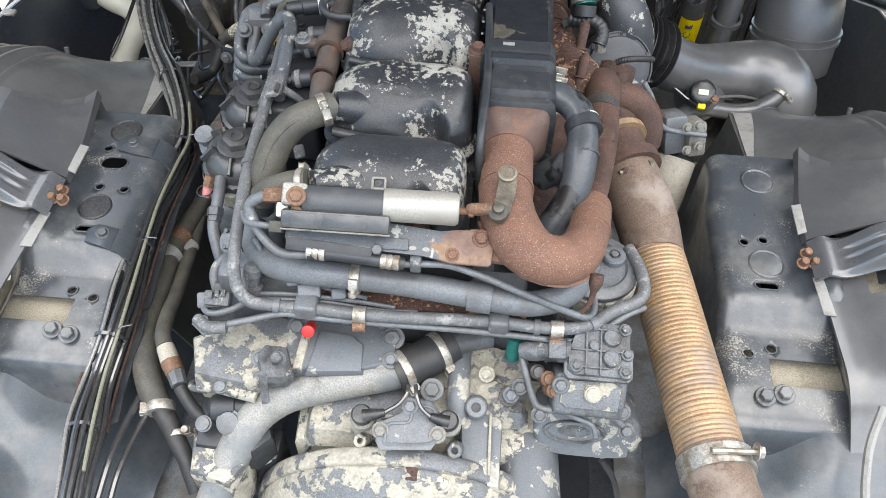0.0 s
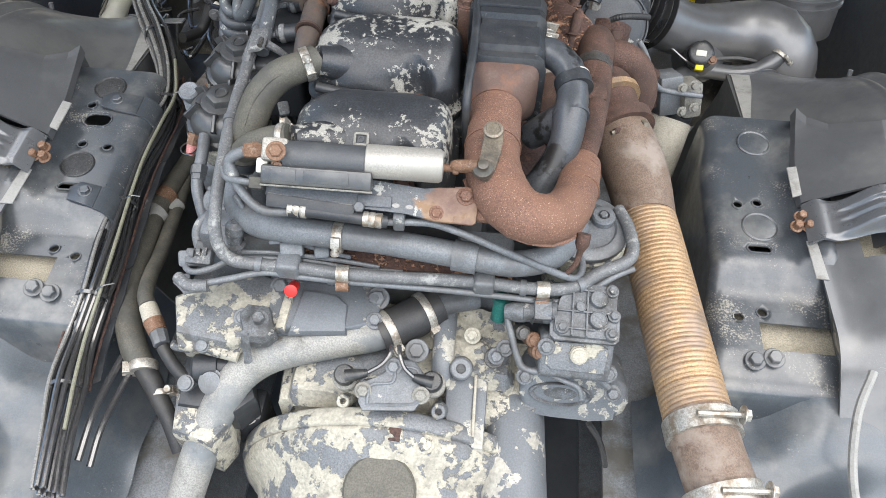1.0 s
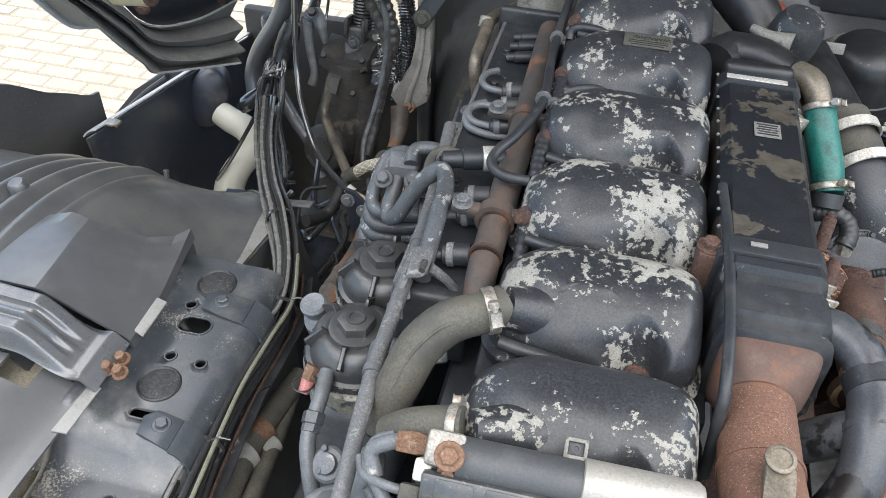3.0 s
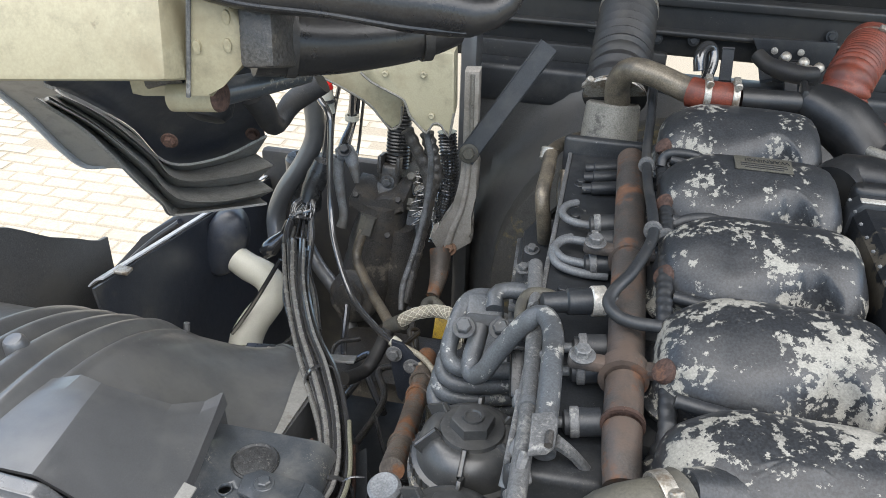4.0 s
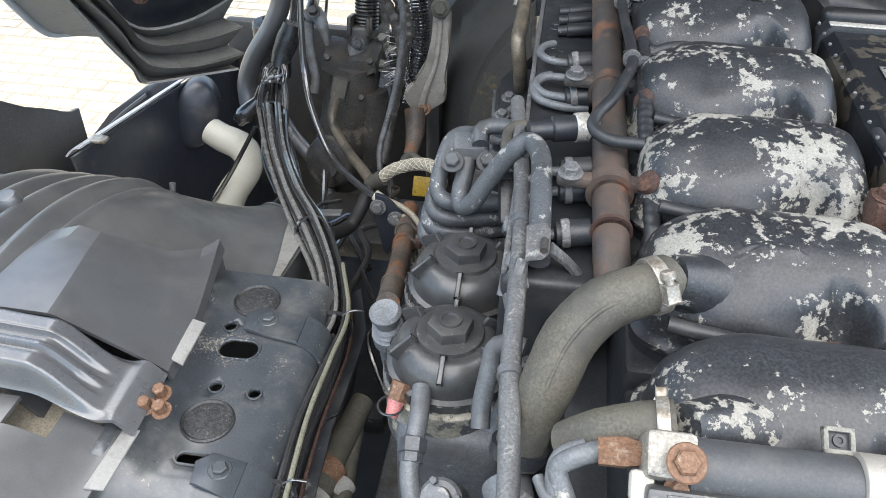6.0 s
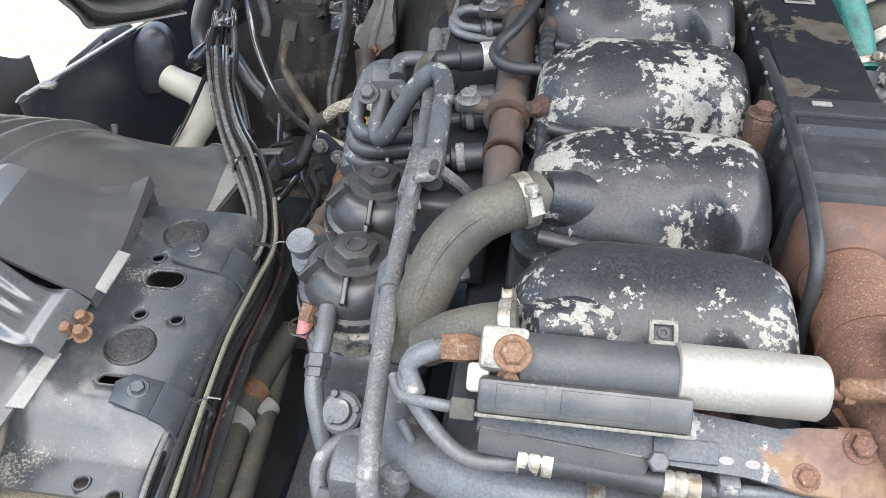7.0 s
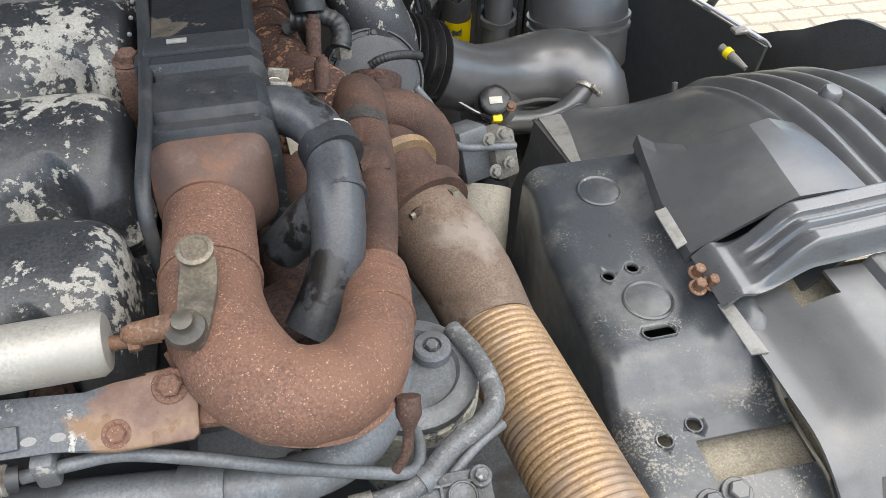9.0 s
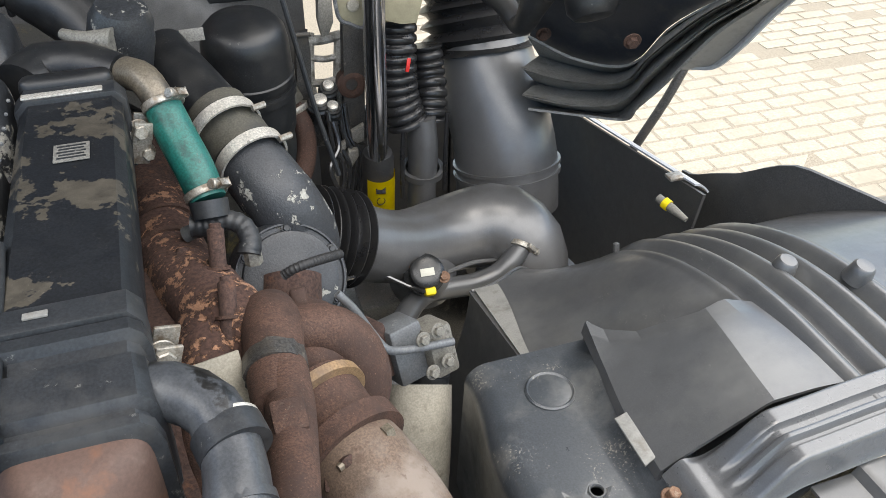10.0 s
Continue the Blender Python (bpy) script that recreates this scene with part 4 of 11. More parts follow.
for y in (0.928, 1.262):
    bm = bmesh.new()
    add_prism(bm, pose(0.026, y + 0.012, 1.530, 90, 0, 0), [(x * 1.09, z * 1.16 + 0.001) for x, z in out], 0.024, 0.003)
    part("band_clamp", bm, M_DARK, egr, "dark band clamp")
    if y > 1:
        # bright strip laid on the dark front band as its highlight
        bm = bmesh.new()
        add_box(bm, Matrix.Translation((0.022, y - 0.004, 1.5618)), (0.074, 0.010, 0.002), 0.0008)
        part("painted_highlight", bm, M_BAND, egr, "bright strip painted as the highlight on the band")
    bolt((0.082, y - 0.008, 1.512), (0.3, -1, 0.2), 0.008, 0.012, M_STEEL, egr)
    bolt((0.084, y - 0.006, 1.485), (0.3, -1, 0.2), 0.007, 0.012, M_STEEL, egr)
for y in (0.928, 1.262):
    for dy in (-0.014, 0.008):
        bm = bmesh.new()
        add_box(bm, pose(0.083, y + dy, 1.500, 0, 18, 12), (0.020, 0.004, 0.046), 0.0015)
        part("clamp_ear", bm, M_STEEL, egr)
bm = bmesh.new()
add_box(bm, Matrix.Translation((0.012, 0.929, 1.5625)), (0.016, 0.006, 0.002), 0.0005)
part("tag", bm, M_STRIP, egr, "pale tag on the band")
# cast elbow box
bm = bmesh.new()
sections = [(0.920, 0.045, 1.552, 1.47), (0.914, 0.050, 1.558, 1.462), (0.903, 0.0505, 1.558, 1.46), (0.899, 0.047, 1.551, 1.458), (0.889, 0.0465, 1.549, 1.455), (0.885, 0.050, 1.553, 1.452), (0.866, 0.0515, 1.552, 1.448), (0.850, 0.052, 1.549, 1.445), (0.845, 0.048, 1.542, 1.443), (0.840, 0.048, 1.541, 1.442), (0.836, 0.052, 1.547, 1.440), (0.829, 0.052, 1.546, 1.440), (0.825, 0.047, 1.540, 1.442)]
rows_ = []
for y, w, zt, zb in sections:
    rows_.append([bm.verts.new((0.030 + w * x, y, zb + (zt - zb) * z)) for x, z in ((-1, 0.1), (-0.9, 0), (0.9, 0), (1, 0.1), (1, 0.78), (0.93, 0.93), (0.78, 1), (-0.78, 1), (-0.93, 0.93), (-1, 0.78))])
for a, b in zip(rows_, rows_[1:]):
    for j in range(10):
        bm.faces.new((a[j], a[(j + 1) % 10], b[(j + 1) % 10], b[j]))
bm.faces.new(rows_[0])
bm.faces.new(rows_[-1][::-1])
part("cast_elbow", bm, M_DARK, egr, sharp=42)
# square to round sleeve
bm = bmesh.new()
rows_ = []
for i in range(9):
    k = i / 8
    y = 0.829 - 0.042 * k
    row = []
    for j in range(32):
        w = 2 * math.pi * j / 32
        c, q = math.cos(w), math.sin(w)
        e = 0.35 + 0.65 * smooth(0.1, 1, k)
        bulge = 0.003 * math.sin(math.pi * k)
        rx, rz = 0.045 + bulge - 0.011 * k, 0.046 - 0.011 * k + bulge
        row.append(bm.verts.new((0.030 - 0.008 * k + math.copysign(abs(c) ** e, c) * rx, y, 1.494 + math.copysign(abs(q) ** e, q) * rz)))
    rows_.append(row)
for a, b in zip(rows_, rows_[1:]):
    for j in range(32):
        bm.faces.new((a[j], a[(j + 1) % 32], b[(j + 1) % 32], b[j]))
bm.faces.new(rows_[0])
bm.faces.new(rows_[-1][::-1])
part("heat_sleeve", bm, M_SLEEVE, egr, "scorched brown sleeve", sharp=60)
# long thin pipe with beads beside the cooler
bm = bmesh.new()
add_tube(bm, [(-0.020, 1.027, 1.555), (-0.016, 0.959, 1.555), (-0.013, 0.855, 1.550), (-0.015, 0.767, 1.540), (-0.014, 0.746, 1.500), (-0.010, 0.742, 1.440)], 0.0055, 10)
cc = solo("cable_conduit", bm, M_DARK, "dark cable conduit along the EGR cooler", "conduit")
for i in range(12):
    bm = bmesh.new()
    bmesh.ops.create_icosphere(bm, subdivisions=1, radius=0.0022, matrix=Matrix.Translation((-0.026, 0.95 + 0.028 * i, 1.561)))
    part("bead", bm, M_WORN, cc)
bm = bmesh.new()
add_box(bm, Matrix.Translation((-0.030, 0.935, 1.50)), (0.022, 0.03, 0.09), 0.003)
br = thing("cooler_bracket", (-0.03, 0.935, 1.46), "brown rusty bracket holding the cooler", "bracket")
part("plate", bm, M_RUST, br)
bolt((-0.030, 0.935, 1.545), (0, 0, 1), 0.009, 0.008, M_RUST, br)

# ---- exhaust: brake valve pipe, U bend, riser ----
ex = thing("exhaust_bend", (0.08, 0.65, 1.45), "rusty brown cast exhaust bend with an exhaust brake", "exhaust pipe")
bm = bmesh.new()
add_tube(bm, [(0.022, 0.808, 1.492), (0.022, 0.777, 1.494), (0.022, 0.738, 1.497), (0.023, 0.684, 1.502), (0.036, 0.638, 1.503), (0.061, 0.608, 1.502), (0.092, 0.607, 1.497), (0.116, 0.635, 1.484), (0.131, 0.687, 1.463), (0.137, 0.729, 1.450)],
         [0.0335, 0.0335, 0.0338, 0.0338, 0.034, 0.0315, 0.030, 0.0285, 0.0265, 0.0260], 32)
part("cast_bend", bm, M_RUSTP, ex, sharp=60)
bm = bmesh.new()
add_tube(bm, [(-0.008, 0.664, 1.491), (0.010, 0.628, 1.491), (0.039, 0.597, 1.490), (0.066, 0.583, 1.489), (0.096, 0.584, 1.484), (0.121, 0.601, 1.476), (0.139, 0.636, 1.464), (0.148, 0.680, 1.450)], [0.003, 0.005, 0.0058, 0.0058, 0.0058, 0.005, 0.004, 0.003], 12, flat=0.55)
part("casting_lip", bm, M_RUSTP, ex)
for q, d_, r_ in (((0.131, 0.684, 1.464), (0.0, 1, -0.2), 0.0268), ((0.022, 0.713, 1.499), (0.0, 1, -0.05), 0.0343)):
    bm = bmesh.new()
    ring(bm, q, d_, r_ - 0.004, r_ + 0.0012, 0.004, 36)
    part("casting_seam", bm, M_RUSTP, ex)
bm = bmesh.new()
add_tube(bm, [(0.137, 0.725, 1.451), (0.139, 0.745, 1.446), (0.140, 0.754, 1.444)], [0.0265, 0.0255, 0.014], 28)
part("collar", bm, M_RUSTP, ex)
bm = bmesh.new()
add_tube(bm, [(0.140, 0.753, 1.440), (0.149, 0.802, 1.433), (0.161, 0.881, 1.422), (0.167, 0.930, 1.416), (0.169, 0.975, 1.410)], [0.0165, 0.0185, 0.0200, 0.0210, 0.0220], 26)
part("riser", bm, M_RUST, ex)
bm = bmesh.new()
add_box(bm, axis_at((0.163, 0.898, 1.440), (0, -0.25, 1)), (0.028, 0.030, 0.008), 0.0035)
part("boss", bm, M_RUST, ex)
# lever, ball joint and boss on the brake
bm = bmesh.new()
add_prism(bm, axis_at((0.020, 0.665, 1.540), (0, -0.22, 1), (0.1, 1, 0)), [(0.0122 * math.sin(a) * (0.85 if math.cos(a) < 0 else 1), -0.002 + 0.037 * math.copysign(abs(math.cos(a)) ** 0.6, math.cos(a))) for a in (2 * math.pi * j / 28 for j in range(28))][::-1], 0.006, 0.002)
lever = part("lever", bm, M_BROWNSTEEL, ex, "worn brown steel bolted lever")
bm = bmesh.new()
add_lathe(bm, axis_at((0.021, 0.690, 1.5515), (0, -0.22, 1)), [(0.0118, 0), (0.0118, 0.003), (0.0100, 0.0042), (0.0085, 0.0042), (0.0078, 0.0030), (0.003, 0.0030)], 28)
part("pivot_boss", bm, M_BROWNSTEEL, lever)
bm = bmesh.new()
add_lathe(bm, axis_at((0.013, 0.638, 1.537), (0, -0.3, 1)), [(0.0115, 0), (0.0125, 0.003), (0.0115, 0.008), (0.0075, 0.011), (0.0062, 0.013), (0.0062, 0.018), (0.002, 0.019)], 22)
part("ball_joint", bm, M_BROWNSTEEL, lever)
bm = bmesh.new()
add_tube(bm, [(-0.024, 0.645, 1.535), (-0.018, 0.644, 1.536), (-0.004, 0.642, 1.540), (0.008, 0.640, 1.543)], [0.0045, 0.0072, 0.0072, 0.0080], 12)
part("rod_end", bm, M_COPPER, lever)
# flange to the bracket
bm = bmesh.new()
add_box(bm, pose(0.000, 0.624, 1.486, 24, 0, -4), (0.060, 0.030, 0.014), 0.005)
part("flange", bm, M_RUSTP, ex)
bm = bmesh.new()
add_tube(bm, [(0.138, 0.609, 1.475), (0.137, 0.601, 1.465), (0.136, 0.597, 1.455), (0.133, 0.590, 1.440), (0.125, 0.587, 1.425)], [0.0085, 0.0085, 0.004, 0.0035, 0.0035], 10)
part("drain_stub", bm, M_RUST, ex)

# ---- turbocharger and manifold ----
tb = thing("turbocharger", (0.20, 1.05, 1.36), "heavily rusted turbocharger on the exhaust manifold", "turbocharger")
bm = bmesh.new()
add_tube(bm, [(0.198 + (0.048 + 0.005 * i / 14) * math.cos(a), 1.025 + 0.02 * math.sin(a), 1.336 + (0.050 + 0.005 * i / 14) * math.sin(a)) for i, a in ((i, radians(200 - 24 * i)) for i in range(15))],
         [0.019 + 0.0012 * i for i in range(15)], 18)
add_lathe(bm, axis_at((0.198, 1.06, 1.336), (0.12, -1, 0.0)), [(0.052, -0.03), (0.060, 0.0), (0.054, 0.035), (0.042, 0.055), (0.03, 0.06)], 32)
part("turbine_scroll", bm, M_RUST, tb, sharp=60)
bm = bmesh.new()
ring(bm, (0.198, 0.982, 1.350), (0.4, -1, -0.15), 0.038, 0.049, 0.010, 32)
vband = part("v_band", bm, M_FLEX, tb, "pale heat-stained band clamp")
bolt((0.219, 0.963, 1.345), (0.7, -0.5, 0.4), 0.006, 0.006, M_STEEL, vband)
bm = bmesh.new()
add_tube(bm, [(0.194, 1.0, 1.352), (0.206, 0.965, 1.342), (0.222, 0.925, 1.328)], [0.042, 0.041, 0.043], 26)
part("outlet", bm, M_RUST, tb)
# compressor housing: dark, flaking, its back plate towards the turbine
CW = axis_at((0.207, 1.168, 1.350), (0.12, -0.80, 0.58))
bm = bmesh.new()
add_lathe(bm, CW, [(0.040, -0.060), (0.060, -0.050), (0.067, -0.030), (0.066, -0.010), (0.062, 0.0), (0.060, 0.0), (0.059, -0.004), (0.054, -0.004), (0.053, 0.002), (0.048, 0.004), (0.040, 0.003), (0.020, 0.010)], 48)
part("compressor", bm, M_PEEL, tb, "flaking dark grey compressor housing", sharp=40)
for k in range(6):
    w = radians(20 + 60 * k)
    bolt(CW @ V(0.0565 * math.cos(w), 0.0565 * math.sin(w), -0.003), CW.to_3x3() @ V(0, 0, 1), 0.004, 0.004, M_DARK, tb)
bm = bmesh.new()
add_tube(bm, [(0.195, 1.08, 1.34), (0.20, 1.14, 1.325), CW @ V(0, 0, -0.01)], [0.040, 0.032, 0.036], 26)
part("bearing_housing", bm, M_RUSTD, tb)
# manifold log and its branches
bm = bmesh.new()
add_tube(bm, [(0.075, 0.80, 1.335), (0.075, 0.95, 1.345), (0.072, 1.12, 1.35), (0.070, 1.30, 1.36), (0.075, 1.5, 1.37)], [0.032, 0.036, 0.04, 0.036, 0.034], 20, ribs=(0.09, 0.004))
part("manifold", bm, M_RUSTD, tb)
for y in (0.80, 0.96, 1.12, 1.28, 1.44):
    bm = bmesh.new()
    add_tube(bm, [(-0.02, y, 1.34), (0.04, y, 1.35), (0.075, y + 0.01, 1.355)], 0.028, 14)
    part("branch", bm, M_RUSTD, tb)
bm = bmesh.new()
add_tube(bm, [(0.080, 1.32, 1.375), (0.084, 1.25, 1.376), (0.092, 1.19, 1.374), (0.112, 1.13, 1.380), (0.132, 1.08, 1.384), (0.150, 1.055, 1.384), (0.165, 1.04, 1.380)], [0.036, 0.036, 0.038, 0.041, 0.041, 0.036, 0.026], 28)
for v in bm.verts:
    v.co += (v.co - V(0.12, v.co.y, 1.38)).normalized() * 0.004 * noise.noise(v.co * 45)
part("casting", bm, M_SCALE, tb, sharp=60)
bm = bmesh.new()
add_tube(bm, [(0.120, 1.10, 1.372), (0.115, 1.05, 1.372), (0.108, 1.00, 1.362), (0.102, 0.94, 1.35)], [0.040, 0.042, 0.036, 0.030], 26)
for v in bm.verts:
    v.co += V(0, -0.3, 1) * 0.004 * noise.noise(v.co * 45)
part("lower_lobe", bm, M_SCALE, tb, sharp=60)
bm = bmesh.new()
add_tube(bm, [(0.158, 1.085, 1.372), (0.170, 1.062, 1.396), (0.169, 1.035, 1.404), (0.165, 1.0, 1.405), (0.162, 0.965, 1.408), (0.159, 0.93, 1.413)], [0.024, 0.0285, 0.0290, 0.0275, 0.0255, 0.0225], 28)
for v in bm.verts:
    v.co += V(0, -0.3, 1) * 0.0015 * noise.noise(v.co * 70)
part("cross_over", bm, M_RUST, tb, sharp=60)
bm = bmesh.new()
ring(bm, (0.1635, 0.984, 1.4065), (-0.06, -1, 0.05), 0.020, 0.0285, 0.020, 30)
for v in bm.verts:
    v.co += (v.co - V(0.1635, 0.984, 1.4065)).normalized() * 0.0025 * noise.noise(v.co * 160)
part("burnt_weld", bm, M_OIL, tb, "black burnt weld round the pipe")
for y, r_ in ((1.262, 0.0385), (1.215, 0.040)):
    bm = bmesh.new()
    ring(bm, (0.086, y, 1.375), (0.05, -1, 0), 0.030, r_, 0.006, 30)
    part("casting_ring", bm, M_RUST, tb)
bm = bmesh.new()
add_box(bm, axis_at((0.203, 1.085, 1.385), (0.05, -0.75, 0.6), (0, 1, 0.6)), (0.018, 0.034, 0.012), 0.005, 3)
part("flange_tab", bm, M_RUST, tb)
bm = bmesh.new()
add_tube(bm, [(0.10, 0.985, 1.37), (0.098, 0.93, 1.36), (0.10, 0.86, 1.35)], [0.030, 0.027, 0.026], 18)
part("gas_pipe", bm, M_RUST, tb, sharp=60)
for a, b in (((0.132, 1.050, 1.410), (0.138, 1.082, 1.440)), ((0.132, 1.126, 1.410), (0.1375, 1.153, 1.452)), ((0.098, 1.155, 1.398), (0.101, 1.172, 1.415))):
    bm = bmesh.new()
    L_ = (V(b) - V(a)).length
    add_lathe(bm, axis_at(a, V(b) - V(a)), [(0.0085, -0.02), (0.0085, L_ - 0.006), (0.0078, L_ - 0.005), (0.0062, L_ - 0.004), (0.0060, L_), (0.0035, L_ + 0.001)], 16)
    part("stud", bm, M_RUSTD, tb, "dark rusty stud")
    bm = bmesh.new()
    ring(bm, V(a) + (V(b) - V(a)) * 0.12, V(b) - V(a), 0.0085, 0.0125, 0.003, 20)
    part("stud_seat", bm, M_RUST, tb)
bm = bmesh.new()
add_box(bm, pose(0.113, 0.985, 1.40, 60, 0, 10), (0.05, 0.05, 0.004), 0.001)
part("heat_shield", bm, M_BEIGE, tb, "speckled pale heat shield")
# oil return line and hose by the compressor
hose("oil_feed_pipe", [(0.106, 1.195, 1.415), (0.123, 1.192, 1.422), (0.144, 1.190, 1.428), (0.160, 1.186, 1.428), (0.168, 1.175, 1.422), (0.169, 1.158, 1.409)], [0.0085, 0.0080, 0.0070, 0.0068, 0.0066, 0.0070], M_GREY, "short grey oil feed pipe over the turbocharger", "pipe", n=14)
bm = bmesh.new()
add_tube(bm, [(0.169, 1.159, 1.410), (0.169, 1.152, 1.402), (0.169, 1.150, 1.396)], [0.0088, 0.0095, 0.0095], 6)
solo("pipe_union", bm, M_OLDALLOY, "stained steel union on the oil feed", "union")
hose("breather_line", [(0.193, 1.104, 1.410), (0.203, 1.101, 1.418), (0.219, 1.103, 1.420), (0.238, 1.118, 1.410), (0.258, 1.145, 1.390)], 0.0046, M_RUBBER, "short black ribbed breather line by the compressor", "hose", n=12, ribs=(0.004, 0.0008))

# hose from the cast box, bracket and lower end
h = thing("coolant_elbow", (0.1, 0.8, 1.5), "scorched black painted gas pipe elbow with a branch", "pipe")
bm = bmesh.new()
add_tube(bm, [(0.060, 0.878, 1.520), (0.088, 0.869, 1.525), (0.112, 0.848, 1.520), (0.119, 0.814, 1.508), (0.117, 0.782, 1.500), (0.114, 0.753, 1.480), (0.103, 0.732, 1.455), (0.083, 0.712, 1.430)], [0.021, 0.020, 0.020, 0.0205, 0.022, 0.0205, 0.021, 0.021], 22)
part("pipe", bm, M_EGRPIPE, h)
bm = bmesh.new()
add_tube(bm, [(0.116, 0.788, 1.498), (0.094, 0.791, 1.470), (0.071, 0.798, 1.440)], [0.017, 0.020, 0.019], 18)
part("branch", bm, M_EGRPIPE, h)
bm = bmesh.new()
ring(bm, (0.120, 0.827, 1.510), (0.25, -1, -0.15), 0.017, 0.0245, 0.018)
part("sleeve_end", bm, M_DARK, h, "worn bare metal sleeve end")
bm = bmesh.new()
ring(bm, (0.119, 0.836, 1.512), (0.25, -1, -0.15), 0.017, 0.0228, 0.006)
part("clamp_band", bm, M_BAND, h, "bright thin band")
bm = bmesh.new()
ring(bm, (0.118, 0.783, 1.498), (0.1, -1, -0.2), 0.017, 0.0240, 0.007)
part("band", bm, M_EGRPIPE, h)

# ---- exhaust elbow and flexible pipe ----
fx = thing("flexible_exhaust_pipe", (0.28, 0.6, 1.3), "heat-tinted golden corrugated flexible exhaust pipe", "exhaust pipe")
bm = bmesh.new()
add_tube(bm, [(0.212, 0.945, 1.335), (0.220, 0.918, 1.330), (0.234, 0.882, 1.320), (0.246, 0.845, 1.310), (0.253, 0.806, 1.302), (0.256, 0.785, 1.300)], [0.043, 0.047, 0.0485, 0.047, 0.0445, 0.043], 30)
part("elbow", bm, M_ELBOW, fx, "scorched steel elbow", sharp=60)
bm = bmesh.new()
FLEX = [(0.254, 0.80, 1.300), (0.264, 0.74, 1.299), (0.276, 0.66, 1.298), (0.288, 0.58, 1.297), (0.301, 0.50, 1.296), (0.306, 0.47, 1.296)]
add_tube(bm, FLEX, 0.0405, 34, ribs=(0.0070, 0.0024, 6))
part("corrugated_hose", bm, M_FLEX, fx, sharp=80)
bm = bmesh.new()
add_tube(bm, [(0.305, 0.478, 1.296), (0.315, 0.43, 1.294), (0.335, 0.36, 1.285), (0.36, 0.25, 1.26)], [0.044, 0.042, 0.042, 0.042], 28)
part("tail_pipe", bm, M_ELBOW, fx)
for p, d, w in (((0.309, 0.460, 1.296), (0.15, -1, 0), 0.026), ((0.331, 0.372, 1.287), (0.25, -1, -0.1), 0.034)):
    bm = bmesh.new()
    ring(bm, p, d, 0.042, 0.0475, w, 32)
    c = part("band_clamp", bm, M_STEEL, fx, "zinc exhaust clamp")
    bm = bmesh.new()
    add_tube(bm, [(p[0] - 0.02, p[1] - 0.004, p[2] + 0.052), (p[0] + 0.035, p[1] + 0.002, p[2] + 0.047)], 0.0042, 8)
    add_bolt(bm, axis_at((p[0] + 0.035, p[1] + 0.002, p[2] + 0.047), (1, 0, -0.1)), 0.008, 0.008)
    part("clamp_bolt", bm, M_STEEL, c)
bm = bmesh.new()
ring(bm, (0.215, 0.936, 1.334), (0.35, -0.9, -0.15), 0.044, 0.0540, 0.020, 32)
c = part("v_clamp", bm, M_RUST, fx)
bm = bmesh.new()
add_box(bm, axis_at((0.229, 0.930, 1.352), (0.1, -0.5, 0.85)), (0.040, 0.022, 0.010), 0.003)
part("clamp_lug", bm, M_RUST, c)
bm = bmesh.new()
add_box(bm, axis_at((0.194, 0.900, 1.350), (-0.1, -0.5, 0.85)), (0.020, 0.030, 0.010), 0.003)
part("clamp_lug", bm, M_RUST, c)
bm = bmesh.new()
add_tube(bm, [(0.205, 0.914, 1.345), (0.223, 0.916, 1.350), (0.244, 0.928, 1.345)], 0.0042, 8)
add_bolt(bm, axis_at((0.244, 0.928, 1.345), (1, 0.1, 0)), 0.007, 0.008)
add_lathe(bm, axis_at((0.235, 0.925, 1.352), (0.3, -0.5, 0.8)), [(0.0075, -0.006), (0.0075, 0.008), (0.005, 0.010)], 14)
part("clamp_bolt", bm, M_STEEL, c)
bm = bmesh.new()
add_tube(bm, [(0.196, 0.893, 1.366), (0.222, 0.905, 1.368), (0.246, 0.917, 1.367)], 0.0036, 8)
add_bolt(bm, axis_at((0.240, 0.914, 1.367), (0.9, 0.45, 0)), 0.0075, 0.009, False)
part("clamp_rod", bm, M_BROWNSTEEL, c, "bright threaded clamp rod")
for q in ((0.206, 0.898, 1.360), (0.236, 0.912, 1.359)):
    bm = bmesh.new()
    add_tube(bm, [V(q) + V(0.004, -0.008, -0.012), V(q) + V(0, 0, 0.008), V(q) + V(-0.004, 0.010, -0.010)], [0.006, 0.008, 0.006], 10, flat=0.6)
    part("clamp_saddle", bm, M_RUSTD, c)

# ---- actuator on the rear of the engine ----
ac = thing("brake_actuator", (-0.13, 0.63, 1.52), "black and silver exhaust brake air cylinder", "actuator")
A0, A1, A2 = V((-0.216, 0.638, 1.535)), V((-0.122, 0.641, 1.535)), V((-0.033, 0.643, 1.532))
D = (A2 - A0).normalized()
bm = bmesh.new()
add_lathe(bm, axis_at(A0, D), [(0.014, -0.004), (0.0185, 0.0), (0.0185, (A1 - A0).length + 0.004)], 30)
part("black_cylinder", bm, M_SATIN, ac)
L = (A2 - A1).length
bm = bmesh.new()
add_lathe(bm, axis_at(A1, D), [(0.0185, 0), (0.0198, 0.001), (0.0198, L - 0.004), (0.017, L), (0.006, L + 0.001)], 30)
part("silver_cylinder", bm, M_BARE, ac, "scuffed bare aluminium cylinder end")
bm = bmesh.new()
add_lathe(bm, axis_at(A2, D), [(0.0045, 0), (0.0045, 0.03)], 10)
add_bolt(bm, axis_at(A2 + D * 0.010, D), 0.0075, 0.007, False)
part("push_rod", bm, M_COPPER, ac)
bm = bmesh.new()
